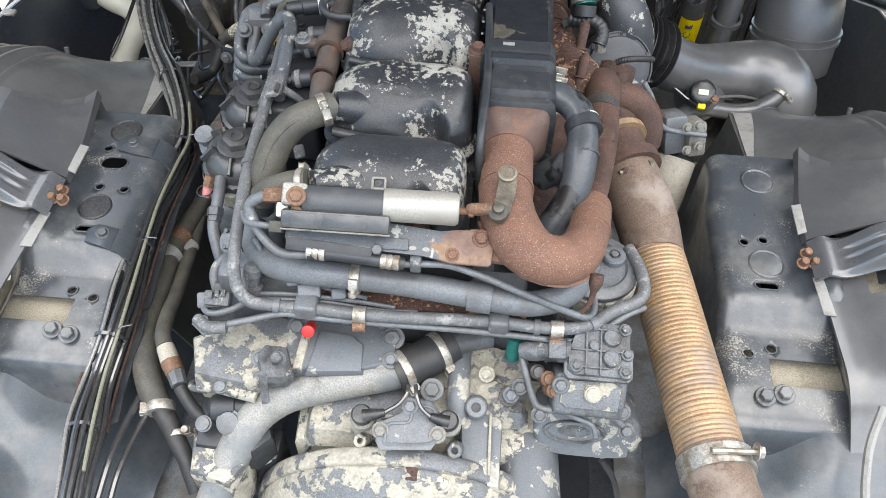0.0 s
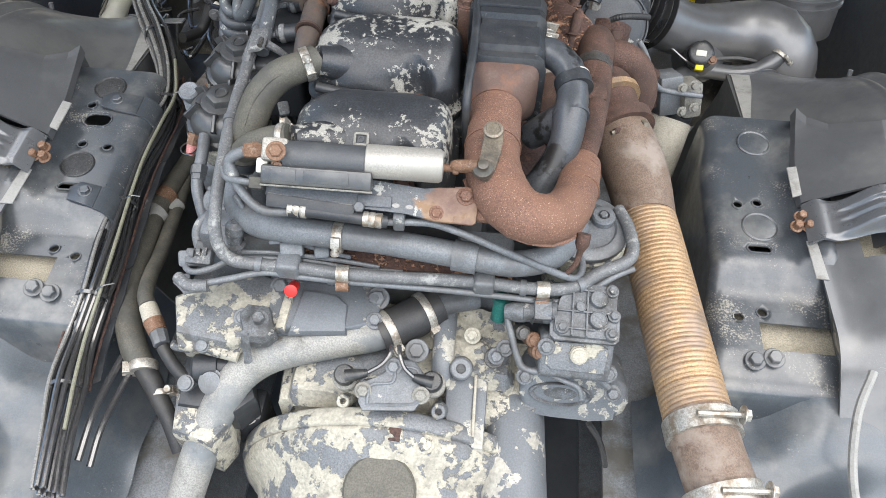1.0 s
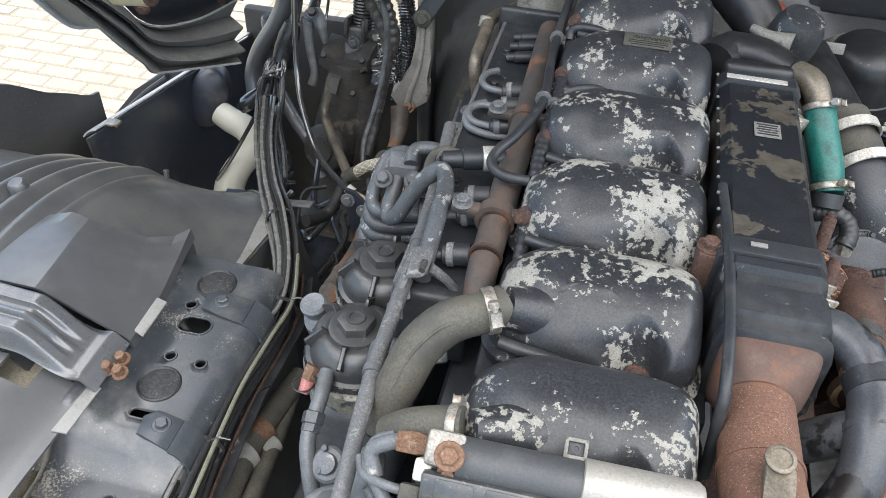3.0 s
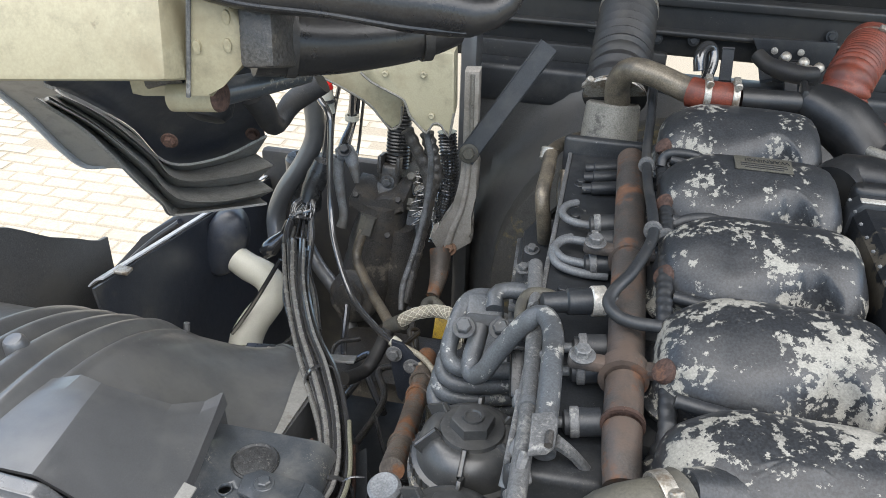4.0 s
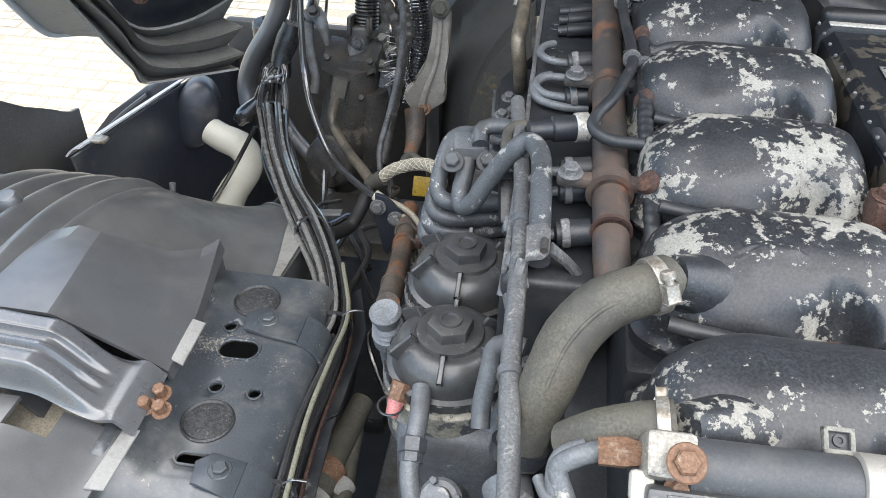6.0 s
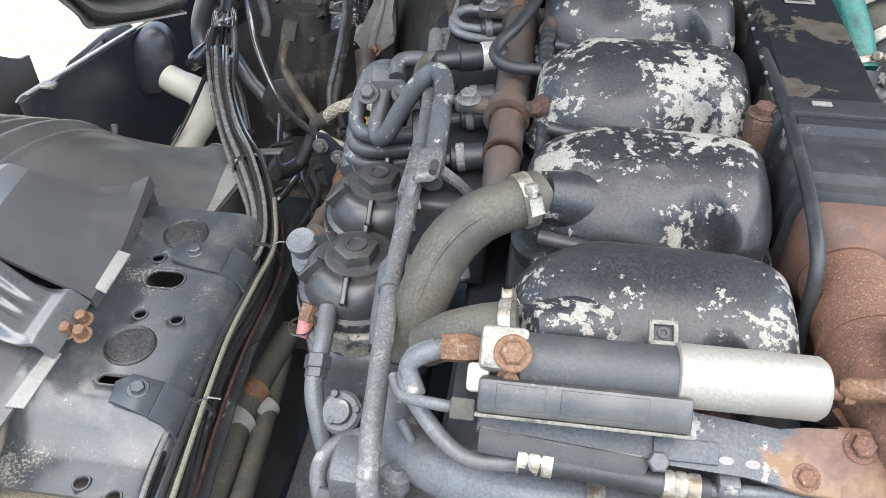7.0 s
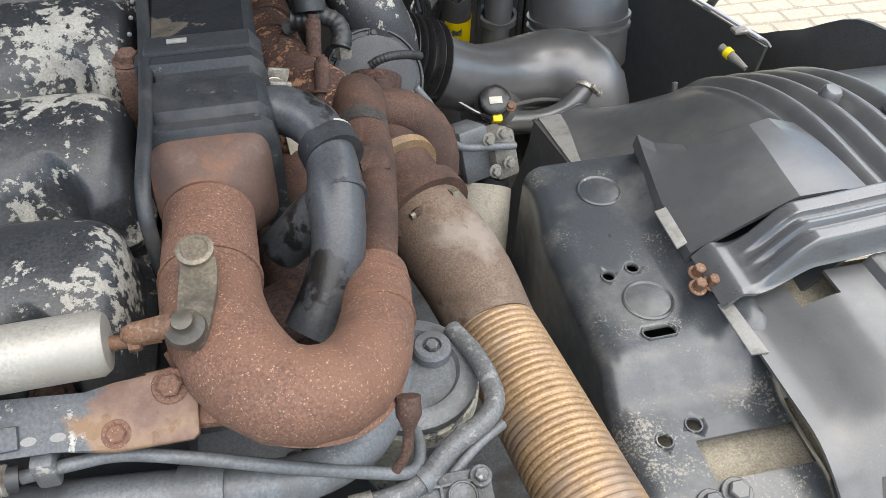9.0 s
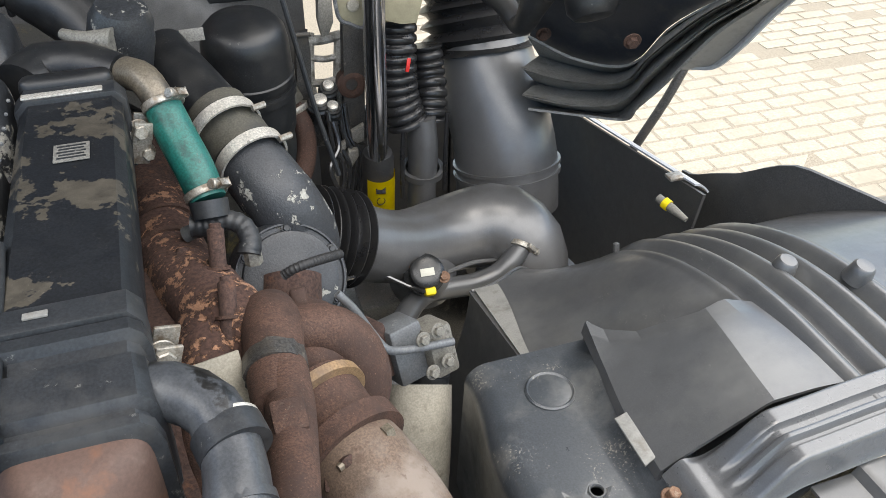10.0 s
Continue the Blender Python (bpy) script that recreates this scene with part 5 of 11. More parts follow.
add_box(bm, axis_at(V((-0.227, 0.640, 1.540)), (0.05, -0.5, 0.85), D), (0.028, 0.030, 0.026), 0.004)
part("end_block", bm, M_ALU, ac, "stained alloy end block")
bolt((-0.221, 0.624, 1.557), (0.05, -0.5, 0.85), 0.0078, 0.004, M_COPPER, ac)
bolt((-0.221, 0.623, 1.535), (0.05, -0.8, 0.5), 0.006, 0.005, M_COPPER, ac)
bm = bmesh.new()
add_box(bm, axis_at(V((-0.176, 0.616, 1.528)), (0.02, -0.75, 0.6), D), (0.022, 0.128, 0.016), 0.003)
cbox = part("connector_box", bm, M_CAP, ac)
CB = axis_at(V((-0.176, 0.616, 1.528)), (0.02, -0.75, 0.6), D)
for k, w in ((-0.038, 0.030), (0.012, 0.052)):
    bm = bmesh.new()
    add_box(bm, CB @ Matrix.Translation((-0.001, k, 0.0080)), (0.015, w, 0.0012), 0.0005)
    part("raised_panel", bm, M_CAP, cbox)
bm = bmesh.new()
add_box(bm, CB @ Matrix.Translation((0.0125, 0, 0.004)), (0.0025, 0.130, 0.004), 0.0008)
part("bright_lip", bm, M_OLDALLOY, cbox, "thin bright metal lip")
bm = bmesh.new()
add_box(bm, axis_at(V((-0.241, 0.625, 1.530)), (0, -0.6, 0.8), D), (0.018, 0.014, 0.012), 0.003)
part("plug", bm, M_WHITE, ac)
bm = bmesh.new()
add_box(bm, axis_at(V((-0.249, 0.615, 1.510)), (0, -0.6, 0.8), D), (0.014, 0.016, 0.014), 0.002)
part("connector", bm, M_HOSE, ac)
# bracket plate under the cylinder, dark then rusty
bk = thing("actuator_bracket", (-0.1, 0.62, 1.49), "folded actuator bracket, grey and rusty steel", "bracket")
PLANE = V(0.03, -0.5, 0.866)
bm = bmesh.new()
add_slab(bm, [(-0.240, 0.634, 1.505), (-0.240, 0.611, 1.493), (-0.179, 0.607, 1.490), (-0.125, 0.607, 1.488), (-0.072, 0.606, 1.486), (-0.039, 0.601, 1.482), (0.006, 0.601, 1.481), (0.010, 0.604, 1.482), (0.0115, 0.625, 1.494), (0.010, 0.636, 1.500), (-0.004, 0.641, 1.503), (-0.018, 0.640, 1.503), (-0.036, 0.635, 1.501), (-0.053, 0.634, 1.501), (-0.131, 0.638, 1.506)], PLANE * 0.006, 0.002)
bmesh.ops.recalc_face_normals(bm, faces=bm.faces)
plate = part("plate", bm, M_HALFRUST, bk, "dark flaking plate, rusty at one end")
bm = bmesh.new()
add_slab(bm, [(-0.238, 0.612, 1.497), (-0.238, 0.600, 1.486), (-0.135, 0.596, 1.484), (-0.130, 0.607, 1.492)], PLANE * 0.005, 0.0015)
bmesh.ops.recalc_face_normals(bm, faces=bm.faces)
part("lower_fold", bm, M_DARK, bk)
bm = bmesh.new()
add_box(bm, axis_at((-0.110, 0.612, 1.4985), PLANE, D), (0.014, 0.040, 0.004), 0.0012)
part("raised_pad", bm, M_HALFRUST, plate)
bolt((-0.127, 0.604, 1.494), PLANE, 0.0068, 0.006, M_WORNGREY, bk, washer=False)
bolt((-0.004, 0.628, 1.502), PLANE, 0.0075, 0.006, M_RUSTP, bk)
bolt((-0.037, 0.608, 1.491), PLANE, 0.0060, 0.003, M_RUSTP, bk)
for q in ((-0.085, 0.611, 1.4945), (-0.069, 0.611, 1.4938)):
    m = axis_at(q, PLANE, D)
    bm = bmesh.new()
    add_prism(bm, m @ Matrix.Translation((0, 0, 0.0010)), [(0.0026 * math.cos(a), 0.0046 * math.sin(a)) for a in (2 * math.pi * j / 16 for j in range(16))], 0.0006)
    part("slot", bm, M_CABLE, bk, "dark oval slot")
bm = bmesh.new()
add_tube(bm, [(-0.236, 0.610, 1.4995), (-0.180, 0.606, 1.4965), (-0.136, 0.606, 1.4945)], 0.0012, 6)
part("worn_edge", bm, M_STRIP, bk, "pale worn edge")
# clip on the first cover
CL = axis_at((-0.130, 0.661, 1.549), (0, -0.5, 0.85), D)
ck = thing("spring_clip", (-0.130, 0.661, 1.549), "small steel spring clip on the rear valve cover", "clip")
for c, s_ in (((0.0065, 0), (0.003, 0.018)), ((-0.0065, 0), (0.003, 0.018)), ((0, 0.0075), (0.016, 0.003)), ((0, -0.0075), (0.016, 0.003))):
    bm = bmesh.new()
    add_box(bm, CL @ Matrix.Translation((c[0], c[1], 0)), (s_[0], s_[1], 0.006), 0.0008)
    part("side", bm, M_OLDALLOY, ck)
bm = bmesh.new()
add_box(bm, CL @ Matrix.Translation((0, 0, -0.001)), (0.011, 0.013, 0.003), 0.0005)
part("plate", bm, M_DARK, ck)
bm = bmesh.new()
add_lathe(bm, CL @ Matrix.Translation((0, 0, 0.0005)), [(0.0038, 0), (0.0038, 0.002), (0.002, 0.002), (0.0018, 0.001), (0.0005, 0.001)], 14)
part("rivet", bm, M_DARK, ck)

# ---- the hoses and pipes across the rear ----
big = hose("coolant_hose", [(-0.214, 0.814, 1.532), (-0.230, 0.801, 1.530), (-0.260, 0.790, 1.520), (-0.283, 0.771, 1.500), (-0.295, 0.747, 1.475), (-0.306, 0.733, 1.445), (-0.313, 0.718, 1.415)], [0.019, 0.0195, 0.021, 0.0215, 0.021, 0.020, 0.019], M_HOSE, "dusty brown rubber coolant hose elbow", n=24)
bm = bmesh.new()
ring(bm, (-0.3115, 0.722, 1.423), (-0.15, -0.4, -0.9), 0.017, 0.0222, 0.010, 28)
part("foot_collar", bm, M_DARK, big, "dark collar at the foot of the hose")
bm = bmesh.new()
add_tube(bm, [(-0.236, 0.783, 1.536), (-0.262, 0.772, 1.531), (-0.284, 0.753, 1.512), (-0.297, 0.730, 1.487)], 0.0016, 8)
part("moulding_seam", bm, M_HOSE, big)
clamp((-0.225, 0.804, 1.531), (-0.9, -0.45, -0.1), 0.0205, width=0.011, side=(0.2, -1, 0.5))
hose("coolant_pipe", [(-0.318, 0.705, 1.400), (-0.303, 0.666, 1.400), (-0.270, 0.630, 1.415), (-0.225, 0.616, 1.425), (-0.166, 0.611, 1.428), (-0.108, 0.608, 1.428), (-0.050, 0.604, 1.425), (0.007, 0.601, 1.420), (0.065, 0.603, 1.412), (0.112, 0.632, 1.400), (0.141, 0.694, 1.385)], [0.019, 0.0185, 0.0178, 0.0175, 0.0168, 0.0165, 0.0165, 0.0165, 0.0165, 0.017, 0.018], M_GREY, "thick grey painted coolant pipe across the engine", "pipe", n=22)
clamp((-0.158, 0.607, 1.429), (1, 0.0, 0), 0.0180, width=0.012, side=(0, -0.9, 0.6), mat=M_STEEL)
bm = bmesh.new()
ring(bm, (0.000, 0.600, 1.421), (1, -0.1, -0.02), 0.0145, 0.0195, 0.03)
solo("pipe_saddle", bm, M_GREY, "grey saddle round the coolant pipe", "bracket")
LONG = [(-0.353, 1.182, 1.470), (-0.339, 1.054, 1.472), (-0.330, 0.940, 1.474), (-0.327, 0.846, 1.474), (-0.324, 0.754, 1.470), (-0.317, 0.670, 1.462), (-0.314, 0.619, 1.445), (-0.310, 0.593, 1.420), (-0.294, 0.581, 1.400), (-0.260, 0.583, 1.390), (-0.209, 0.585, 1.387), (-0.150, 0.583, 1.386), (-0.092, 0.584, 1.386), (-0.034, 0.587, 1.386), (0.024, 0.589, 1.386), (0.075, 0.586, 1.386), (0.118, 0.588, 1.386), (0.146, 0.597, 1.387), (0.171, 0.617, 1.390), (0.201, 0.633, 1.393), (0.213, 0.653, 1.392), (0.210, 0.692, 1.390), (0.198, 0.729, 1.385)]
cond = hose("cable_conduit", LONG, 0.0082, M_WORN, "worn grey cable conduit running round the engine", "conduit", n=14)
for j in (2, 4, 9, 15, 17):
    bm = bmesh.new()
    ring(bm, LONG[j], V(LONG[j + 1]) - V(LONG[j - 1]), 0.0080, 0.0103, 0.008, 20)
    part("sleeve_ring", bm, M_GREY, cond)
for p, w in (((-0.222, 0.587, 1.387), 0.030), ((0.026, 0.589, 1.386), 0.026)):
    bm = bmesh.new()
    add_box(bm, Matrix.Translation(p), (w, 0.026, 0.026), 0.005, 3)
    solo("conduit_clip", bm, M_GREY, "grey plastic block clip round the conduit", "clip", "conduit clips")
for p in ((-0.152, 0.582, 1.387), (0.100, 0.585, 1.386)):
    rt = thing("pipe_clip", p, "shiny steel pipe clip", "clip", "pipe clips")
    bm = bmesh.new()
    ring(bm, p, (1, 0.05, 0), 0.0085, 0.0112, 0.016, 20)
    part("upper_loop", bm, M_STEEL, rt)
    bm = bmesh.new()
    ring(bm, (p[0], p[1] - 0.010, p[2] - 0.012), (1, 0.05, 0), 0.004, 0.0075, 0.016, 16)
    part("lower_loop", bm, M_COPPER, rt)
hose("thin_pipe", [(-0.329, 0.548, 1.385), (-0.292, 0.561, 1.385), (-0.252, 0.576, 1.383), (-0.208, 0.578, 1.378), (-0.150, 0.578, 1.376), (-0.033, 0.580, 1.374), (0.062, 0.578, 1.374), (0.126, 0.577, 1.375), (0.162, 0.597, 1.378), (0.191, 0.619, 1.382), (0.215, 0.632, 1.384)], 0.0042, M_GREY, "thin grey steel pipe across the engine", "pipe", n=10)
hose("thin_pipe", [(-0.359, 0.559, 1.380), (-0.339, 0.545, 1.385), (-0.317, 0.547, 1.385)], 0.008, M_WORN, "worn pipe union on the gear housing", "pipe", n=12)
# banjo line with crimped ferrules
hose("fuel_line", [(-0.272, 0.656, 1.520), (-0.287, 0.649, 1.515), (-0.289, 0.635, 1.505), (-0.279, 0.626, 1.490), (-0.259, 0.609, 1.480), (-0.240, 0.600, 1.478), (-0.212, 0.602, 1.478)], 0.0058, M_GREY, "grey bent steel line to the actuator", "pipe", n=12)
hose("rubber_line", [(-0.211, 0.599, 1.483), (-0.187, 0.600, 1.484), (-0.153, 0.599, 1.483), (-0.111, 0.597, 1.482), (-0.095, 0.599, 1.478)], 0.0078, M_DARK, "black rubber line with crimped ends", "hose", n=14)
for p in ((-0.201, 0.601, 1.484), (-0.111, 0.597, 1.482)):
    bm = bmesh.new()
    add_lathe(bm, axis_at(p, (1, -0.03, -0.02)), [(0.006, -0.012), (0.0092, -0.011), (0.0092, -0.006), (0.0083, -0.0045), (0.0092, -0.003), (0.0092, 0.002), (0.0083, 0.0035), (0.0092, 0.005), (0.0092, 0.011), (0.006, 0.012)], 20)
    solo("crimped_ferrule", bm, M_STEEL, "dull crimped metal ferrule on the rubber line", "ferrule", "ferrules")
hose("thin_pipe", [(-0.095, 0.602, 1.474), (-0.064, 0.605, 1.474), (-0.037, 0.606, 1.472), (0.005, 0.600, 1.462), (0.055, 0.596, 1.440), (0.107, 0.598, 1.410), (0.138, 0.601, 1.395), (0.149, 0.624, 1.385), (0.149, 0.659, 1.375)], 0.0045, M_GREY, "thin grey steel line over the coolant pipe", "pipe", n=10)
bm = bmesh.new()
add_box(bm, Matrix.Translation((-0.081, 0.608, 1.474)), (0.014, 0.020, 0.024), 0.003)
solo("line_clip", bm, M_GREY, "grey clip on the steel line", "clip")
hose("air_line", [(-0.249, 0.615, 1.510), (-0.270, 0.618, 1.508), (-0.291, 0.628, 1.500), (-0.299, 0.643, 1.500)], 0.004, M_GREY, "thin grey air line", "hose", n=10)
hose("air_line", [(-0.260, 0.648, 1.530), (-0.277, 0.644, 1.525), (-0.288, 0.640, 1.515), (-0.281, 0.629, 1.500)], 0.0065, M_GREY, "bent grey air line at the actuator", "hose", n=12)
bm = bmesh.new()
add_tube(bm, [(-0.266, 0.644, 1.532), (-0.251, 0.644, 1.534), (-0.238, 0.643, 1.535)], [0.009, 0.010, 0.007], 6)
solo("pipe_union", bm, M_COPPER, "rusty brass pipe union", "union")

# ---- gearbox and flywheel housing ----
gb = thing("flywheel_housing", (-0.09, 0.45, 1.1), "flaking grey painted cast flywheel housing", "gearbox")
bm = bmesh.new()
prof = [(0.05, -0.30), (0.15, -0.30), (0.172, -0.10), (0.186, -0.060), (0.2060, -0.040), (0.2125, -0.030), (0.2130, -0.0215), (0.2105, -0.0205), (0.2105, -0.0185), (0.2160, -0.0175), (0.2175, -0.015), (0.2175, 0.001), (0.215, 0.005), (0.19, 0.012), (0.165, 0.034), (0.150, 0.16), (0.08, 0.16)]
add_lathe(bm, axis_at((-0.085, 0.46, 1.066), (0, 1, 0.05)), prof, 96)
part("bell", bm, M_PEELED, gb, sharp=50)
bm = bmesh.new()
add_lathe(bm, axis_at((-0.081, 0.364, 1.236), (0, -0.35, 0.93)), [(0.046, -0.03), (0.046, 0.004), (0.043, 0.007), (0.02, 0.008)], 40)
part("round_cover", bm, M_HOSE, gb, "round dusty dark cover")
for x, d_, h_ in ((-0.118, 0.420, 0.006), (-0.030, 0.420, 0.008)):
    bm = bmesh.new()
    add_lathe(bm, axis_at((x, d_, 1.262), (0, -0.25, 1)), [(0.013, -0.02), (0.012, 0.004), (0.009, 0.006), (0.0085, h_), (0.004, h_ + 0.002)], 16)
    part("stud", bm, M_CAST, gb)
bm = bmesh.new()
add_box(bm, axis_at((-0.069, 0.425, 1.272), (0, -0.2, 1)), (0.016, 0.018, 0.010), 0.002)
part("rusty_lug", bm, M_RUSTD, gb)


def casting(name, outline, z, deep, mat, bevel=0.006, slope=0.0):
    """A cast block under a flat outline; slope lowers it towards the rear of the lorry."""
    y1 = max(p[1] for p in outline)
    bm = bmesh.new()
    add_slab(bm, [(x, y, z - deep) for x, y in outline], (0, 0, deep), bevel)
    for v in bm.verts:
        if v.co.z > z - deep * 0.5:
            v.co.z -= slope * (y1 - v.co.y)
    bmesh.ops.recalc_face_normals(bm, faces=bm.faces)
    return part(name, bm, mat, gb)


def rough_casting(name, x0, x1, y0, y1, z, lift, mat, seed, size=26.0):
    """An uneven as-cast skin."""
    def f(u, v):
        q = Vector((u * size + seed, v * size, seed))
        return u, v, z + lift * (noise.noise(q) + 0.45 * noise.noise(q * 2.7)) - 0.03 * (smooth(x0 + 0.012, x0, u) + smooth(x1 - 0.012, x1, u) + smooth(y0 + 0.012, y0, v))
    bm = bmesh.new()
    add_sheet(bm, f, steps(x0, x1, 36), steps(y0, y1, 30), 0.03)
    return part(name, bm, mat, gb)


# left: peeled block with its ledge, recess and lower block
casting("side_casting", [(-0.384, 0.572), (-0.366, 0.516), (-0.292, 0.506), (-0.250, 0.531), (-0.250, 0.612), (-0.290, 0.622), (-0.340, 0.598)], 1.318, 0.07, M_PEELED, 0.007)
casting("ledge", [(-0.372, 0.524), (-0.364, 0.505), (-0.330, 0.503), (-0.284, 0.494), (-0.280, 0.520)], 1.300, 0.012, M_CAST, 0.003)
casting("recess_floor", [(-0.372, 0.520), (-0.288, 0.530), (-0.262, 0.470), (-0.284, 0.446), (-0.362, 0.450)], 1.245, 0.06, M_DARK, 0.006)
casting("lower_casting", [(-0.372, 0.470), (-0.300, 0.476), (-0.292, 0.430), (-0.306, 0.402), (-0.362, 0.416)], 1.238, 0.10, M_CAST, 0.008)
for q, d_, r_, l_ in (((-0.345, 0.495, 1.262), (1, 0.15, 0), 0.019, 0.050), ((-0.318, 0.478, 1.262), (0, -0.5, 0.85), 0.017, 0.012), ((-0.352, 0.474, 1.258), (0, -0.4, 0.9), 0.011, 0.012), ((-0.331, 0.510, 1.296), (0, -0.35, 0.9), 0.009, 0.012)):
    bm = bmesh.new()
    add_lathe(bm, axis_at(q, d_), [(r_ * 0.8, -0.004), (r_, 0.0), (r_, l_ * 0.6), (r_ * 0.82, l_ * 0.62), (r_ * 0.8, l_), (r_ * 0.3, l_ + 0.001)], 22)
    part("valve_stub", bm, M_GREY if r_ < 0.018 else M_DARK, gb)
# lug with its bolt
casting("lug", [(-0.288, 0.546), (-0.280, 0.562), (-0.250, 0.561), (-0.234, 0.524), (-0.246, 0.512), (-0.272, 0.510)], 1.332, 0.03, M_UNIT, 0.007)
bm = bmesh.new()
add_slab(bm, [(-0.278, 0.515, 1.332), (-0.270, 0.512, 1.332), (-0.266, 0.491, 1.296), (-0.273, 0.490, 1.296)], (0.004, 0.004, 0.002), 0.001)
part("web", bm, M_UNIT, gb)
bolt((-0.258, 0.538, 1.331), (0, -0.25, 1), 0.0085, 0.011, M_UNIT, gb)
# deck behind the coolant pipe, peeled skin beside the valve unit
rough_casting("deck", -0.225, -0.020, 0.470, 0.625, 1.262, 0.006, M_PEELED, 3.1, 20.0)
rough_casting("rough_skin", -0.022, 0.078, 0.512, 0.620, 1.274, 0.009, M_PEELED, 7.7, 34.0)
casting("lower_deck", [(-0.245, 0.60), (-0.235, 0.475), (0.05, 0.475), (0.12, 0.50), (0.12, 0.60)], 1.235, 0.16, M_CAST, 0.01)
bm = bmesh.new()
add_tube(bm, [(-0.020, 0.612, 1.276), (-0.020, 0.575, 1.281), (-0.019, 0.535, 1.280), (-0.018, 0.505, 1.262)], [0.014, 0.015, 0.015, 0.013], 20)
part("oil_gallery", bm, M_SMOOTH, gb)
# smooth web and rounded cover at the right of the bell
bm = bmesh.new()
add_slab(bm, [(-0.014, 0.522, 1.272), (0.026, 0.522, 1.268), (0.029, 0.432, 1.252), (-0.008, 0.438, 1.256)], (0, 0, -0.05), 0.006)
bmesh.ops.recalc_face_normals(bm, faces=bm.faces)
part("web", bm, M_SMOOTH, gb)
bm = bmesh.new()
add_slab(bm, [(0.024, 0.532, 1.265), (0.043, 0.532, 1.263), (0.043, 0.428, 1.246), (0.027, 0.428, 1.248)], (0, 0, -0.05), 0.004)
bmesh.ops.recalc_face_normals(bm, faces=bm.faces)
part("web", bm, M_SMOOTH, gb)
bm = bmesh.new()
add_tube(bm, [(0.0262, 0.520, 1.269), (0.0268, 0.500, 1.2655), (0.0275, 0.470, 1.2600), (0.0285, 0.440, 1.2545)], [0.0022, 0.0018, 0.0023, 0.0016], 8)
part("bare_edge", bm, M_BEIGE, gb, "edge worn to bare metal")
bm = bmesh.new()
add_lathe(bm, axis_at((0.080, 0.532, 1.196), (0.06, -1, -0.10)), [(0.004, -0.004), (0.024, -0.002), (0.036, 0.004), (0.0415, 0.014), (0.0430, 0.030), (0.0445, 0.20)], 44)
part("rounded_cover", bm, M_SMOOTH, gb, "smooth grey rounded cover", sharp=60)
# plugs, sockets and threaded bosses
for p, r_, mt in (((-0.017, 0.457, 1.282), 0.010, M_CAST), ((0.006, 0.520, 1.284), 0.0145, M_GREY), ((-0.140, 0.462, 1.276), 0.009, M_CAST)):
    bm = bmesh.new()
    add_lathe(bm, axis_at(p, (0, -0.5, 0.87)), [(r_ * 1.15, -0.025), (r_, 0.003), (r_ * 0.85, 0.005), (r_ * 0.45, 0.005), (r_ * 0.42, -0.008), (0.001, -0.008)], 22)
    part("threaded_boss", bm, mt, gb)
for p, r_, mt in (((-0.054, 0.536, 1.292), 0.0105, M_GREY), ((0.017, 0.569, 1.288), 0.0075, M_CAST), ((-0.113, 0.596, 1.316), 0.0105, M_GREY), ((0.048, 0.540, 1.284), 0.009, M_OIL), ((-0.245, 0.600, 1.318), 0.010, M_GREY), ((-0.283, 0.545, 1.320), 0.0085, M_GREY)):
    bolt(p, (0, -0.45, 0.9), r_, r_ * 0.75, mt, gb)
bolt((-0.283, 0.471, 1.196), (0.1, -0.5, 0.85), 0.0125, 0.012, M_ALU, gb, label="large bare metal bolt head")
bm = bmesh.new()
add_box(bm, Matrix.Translation((-0.283, 0.485, 1.15)), (0.045, 0.05, 0.09), 0.008)
part("bolt_lug", bm, M_DARK, gb)
# sensor plate with two pick-ups
sp = thing("sensor_plate", (-0.086, 0.485, 1.280), "grey sensor plate with two wired pick-ups", "sensor")
bm = bmesh.new()
add_slab(bm, [(-0.110, 0.440, 1.300), (-0.117, 0.451, 1.302), (-0.113, 0.479, 1.308), (-0.088, 0.485, 1.308), (-0.084, 0.501, 1.312), (-0.073, 0.509, 1.313), (-0.052, 0.509, 1.312), (-0.040, 0.495, 1.309), (-0.036, 0.474, 1.305), (-0.039, 0.458, 1.302), (-0.046, 0.446, 1.300)], (0, -0.004, 0.008), 0.003)
plate = part("plate", bm, M_GREY, sp)
bm = bmesh.new()
add_tube(bm, [(-0.105, 0.444, 1.309), (-0.103, 0.468, 1.315), (-0.077, 0.475, 1.315), (-0.073, 0.493, 1.319), (-0.048, 0.494, 1.317), (-0.043, 0.469, 1.313), (-0.048, 0.451, 1.309), (-0.105, 0.444, 1.309)], 0.0022, 8)
part("raised_border", bm, M_GREY, plate)
for q, mt in (((-0.112, 0.461, 1.312), M_OLDALLOY), ((-0.040, 0.462, 1.312), M_OLDALLOY), ((-0.078, 0.494, 1.320), M_GREY)):
    bolt(q, (0, -0.5, 0.85), 0.0075, 0.006, mt, sp)
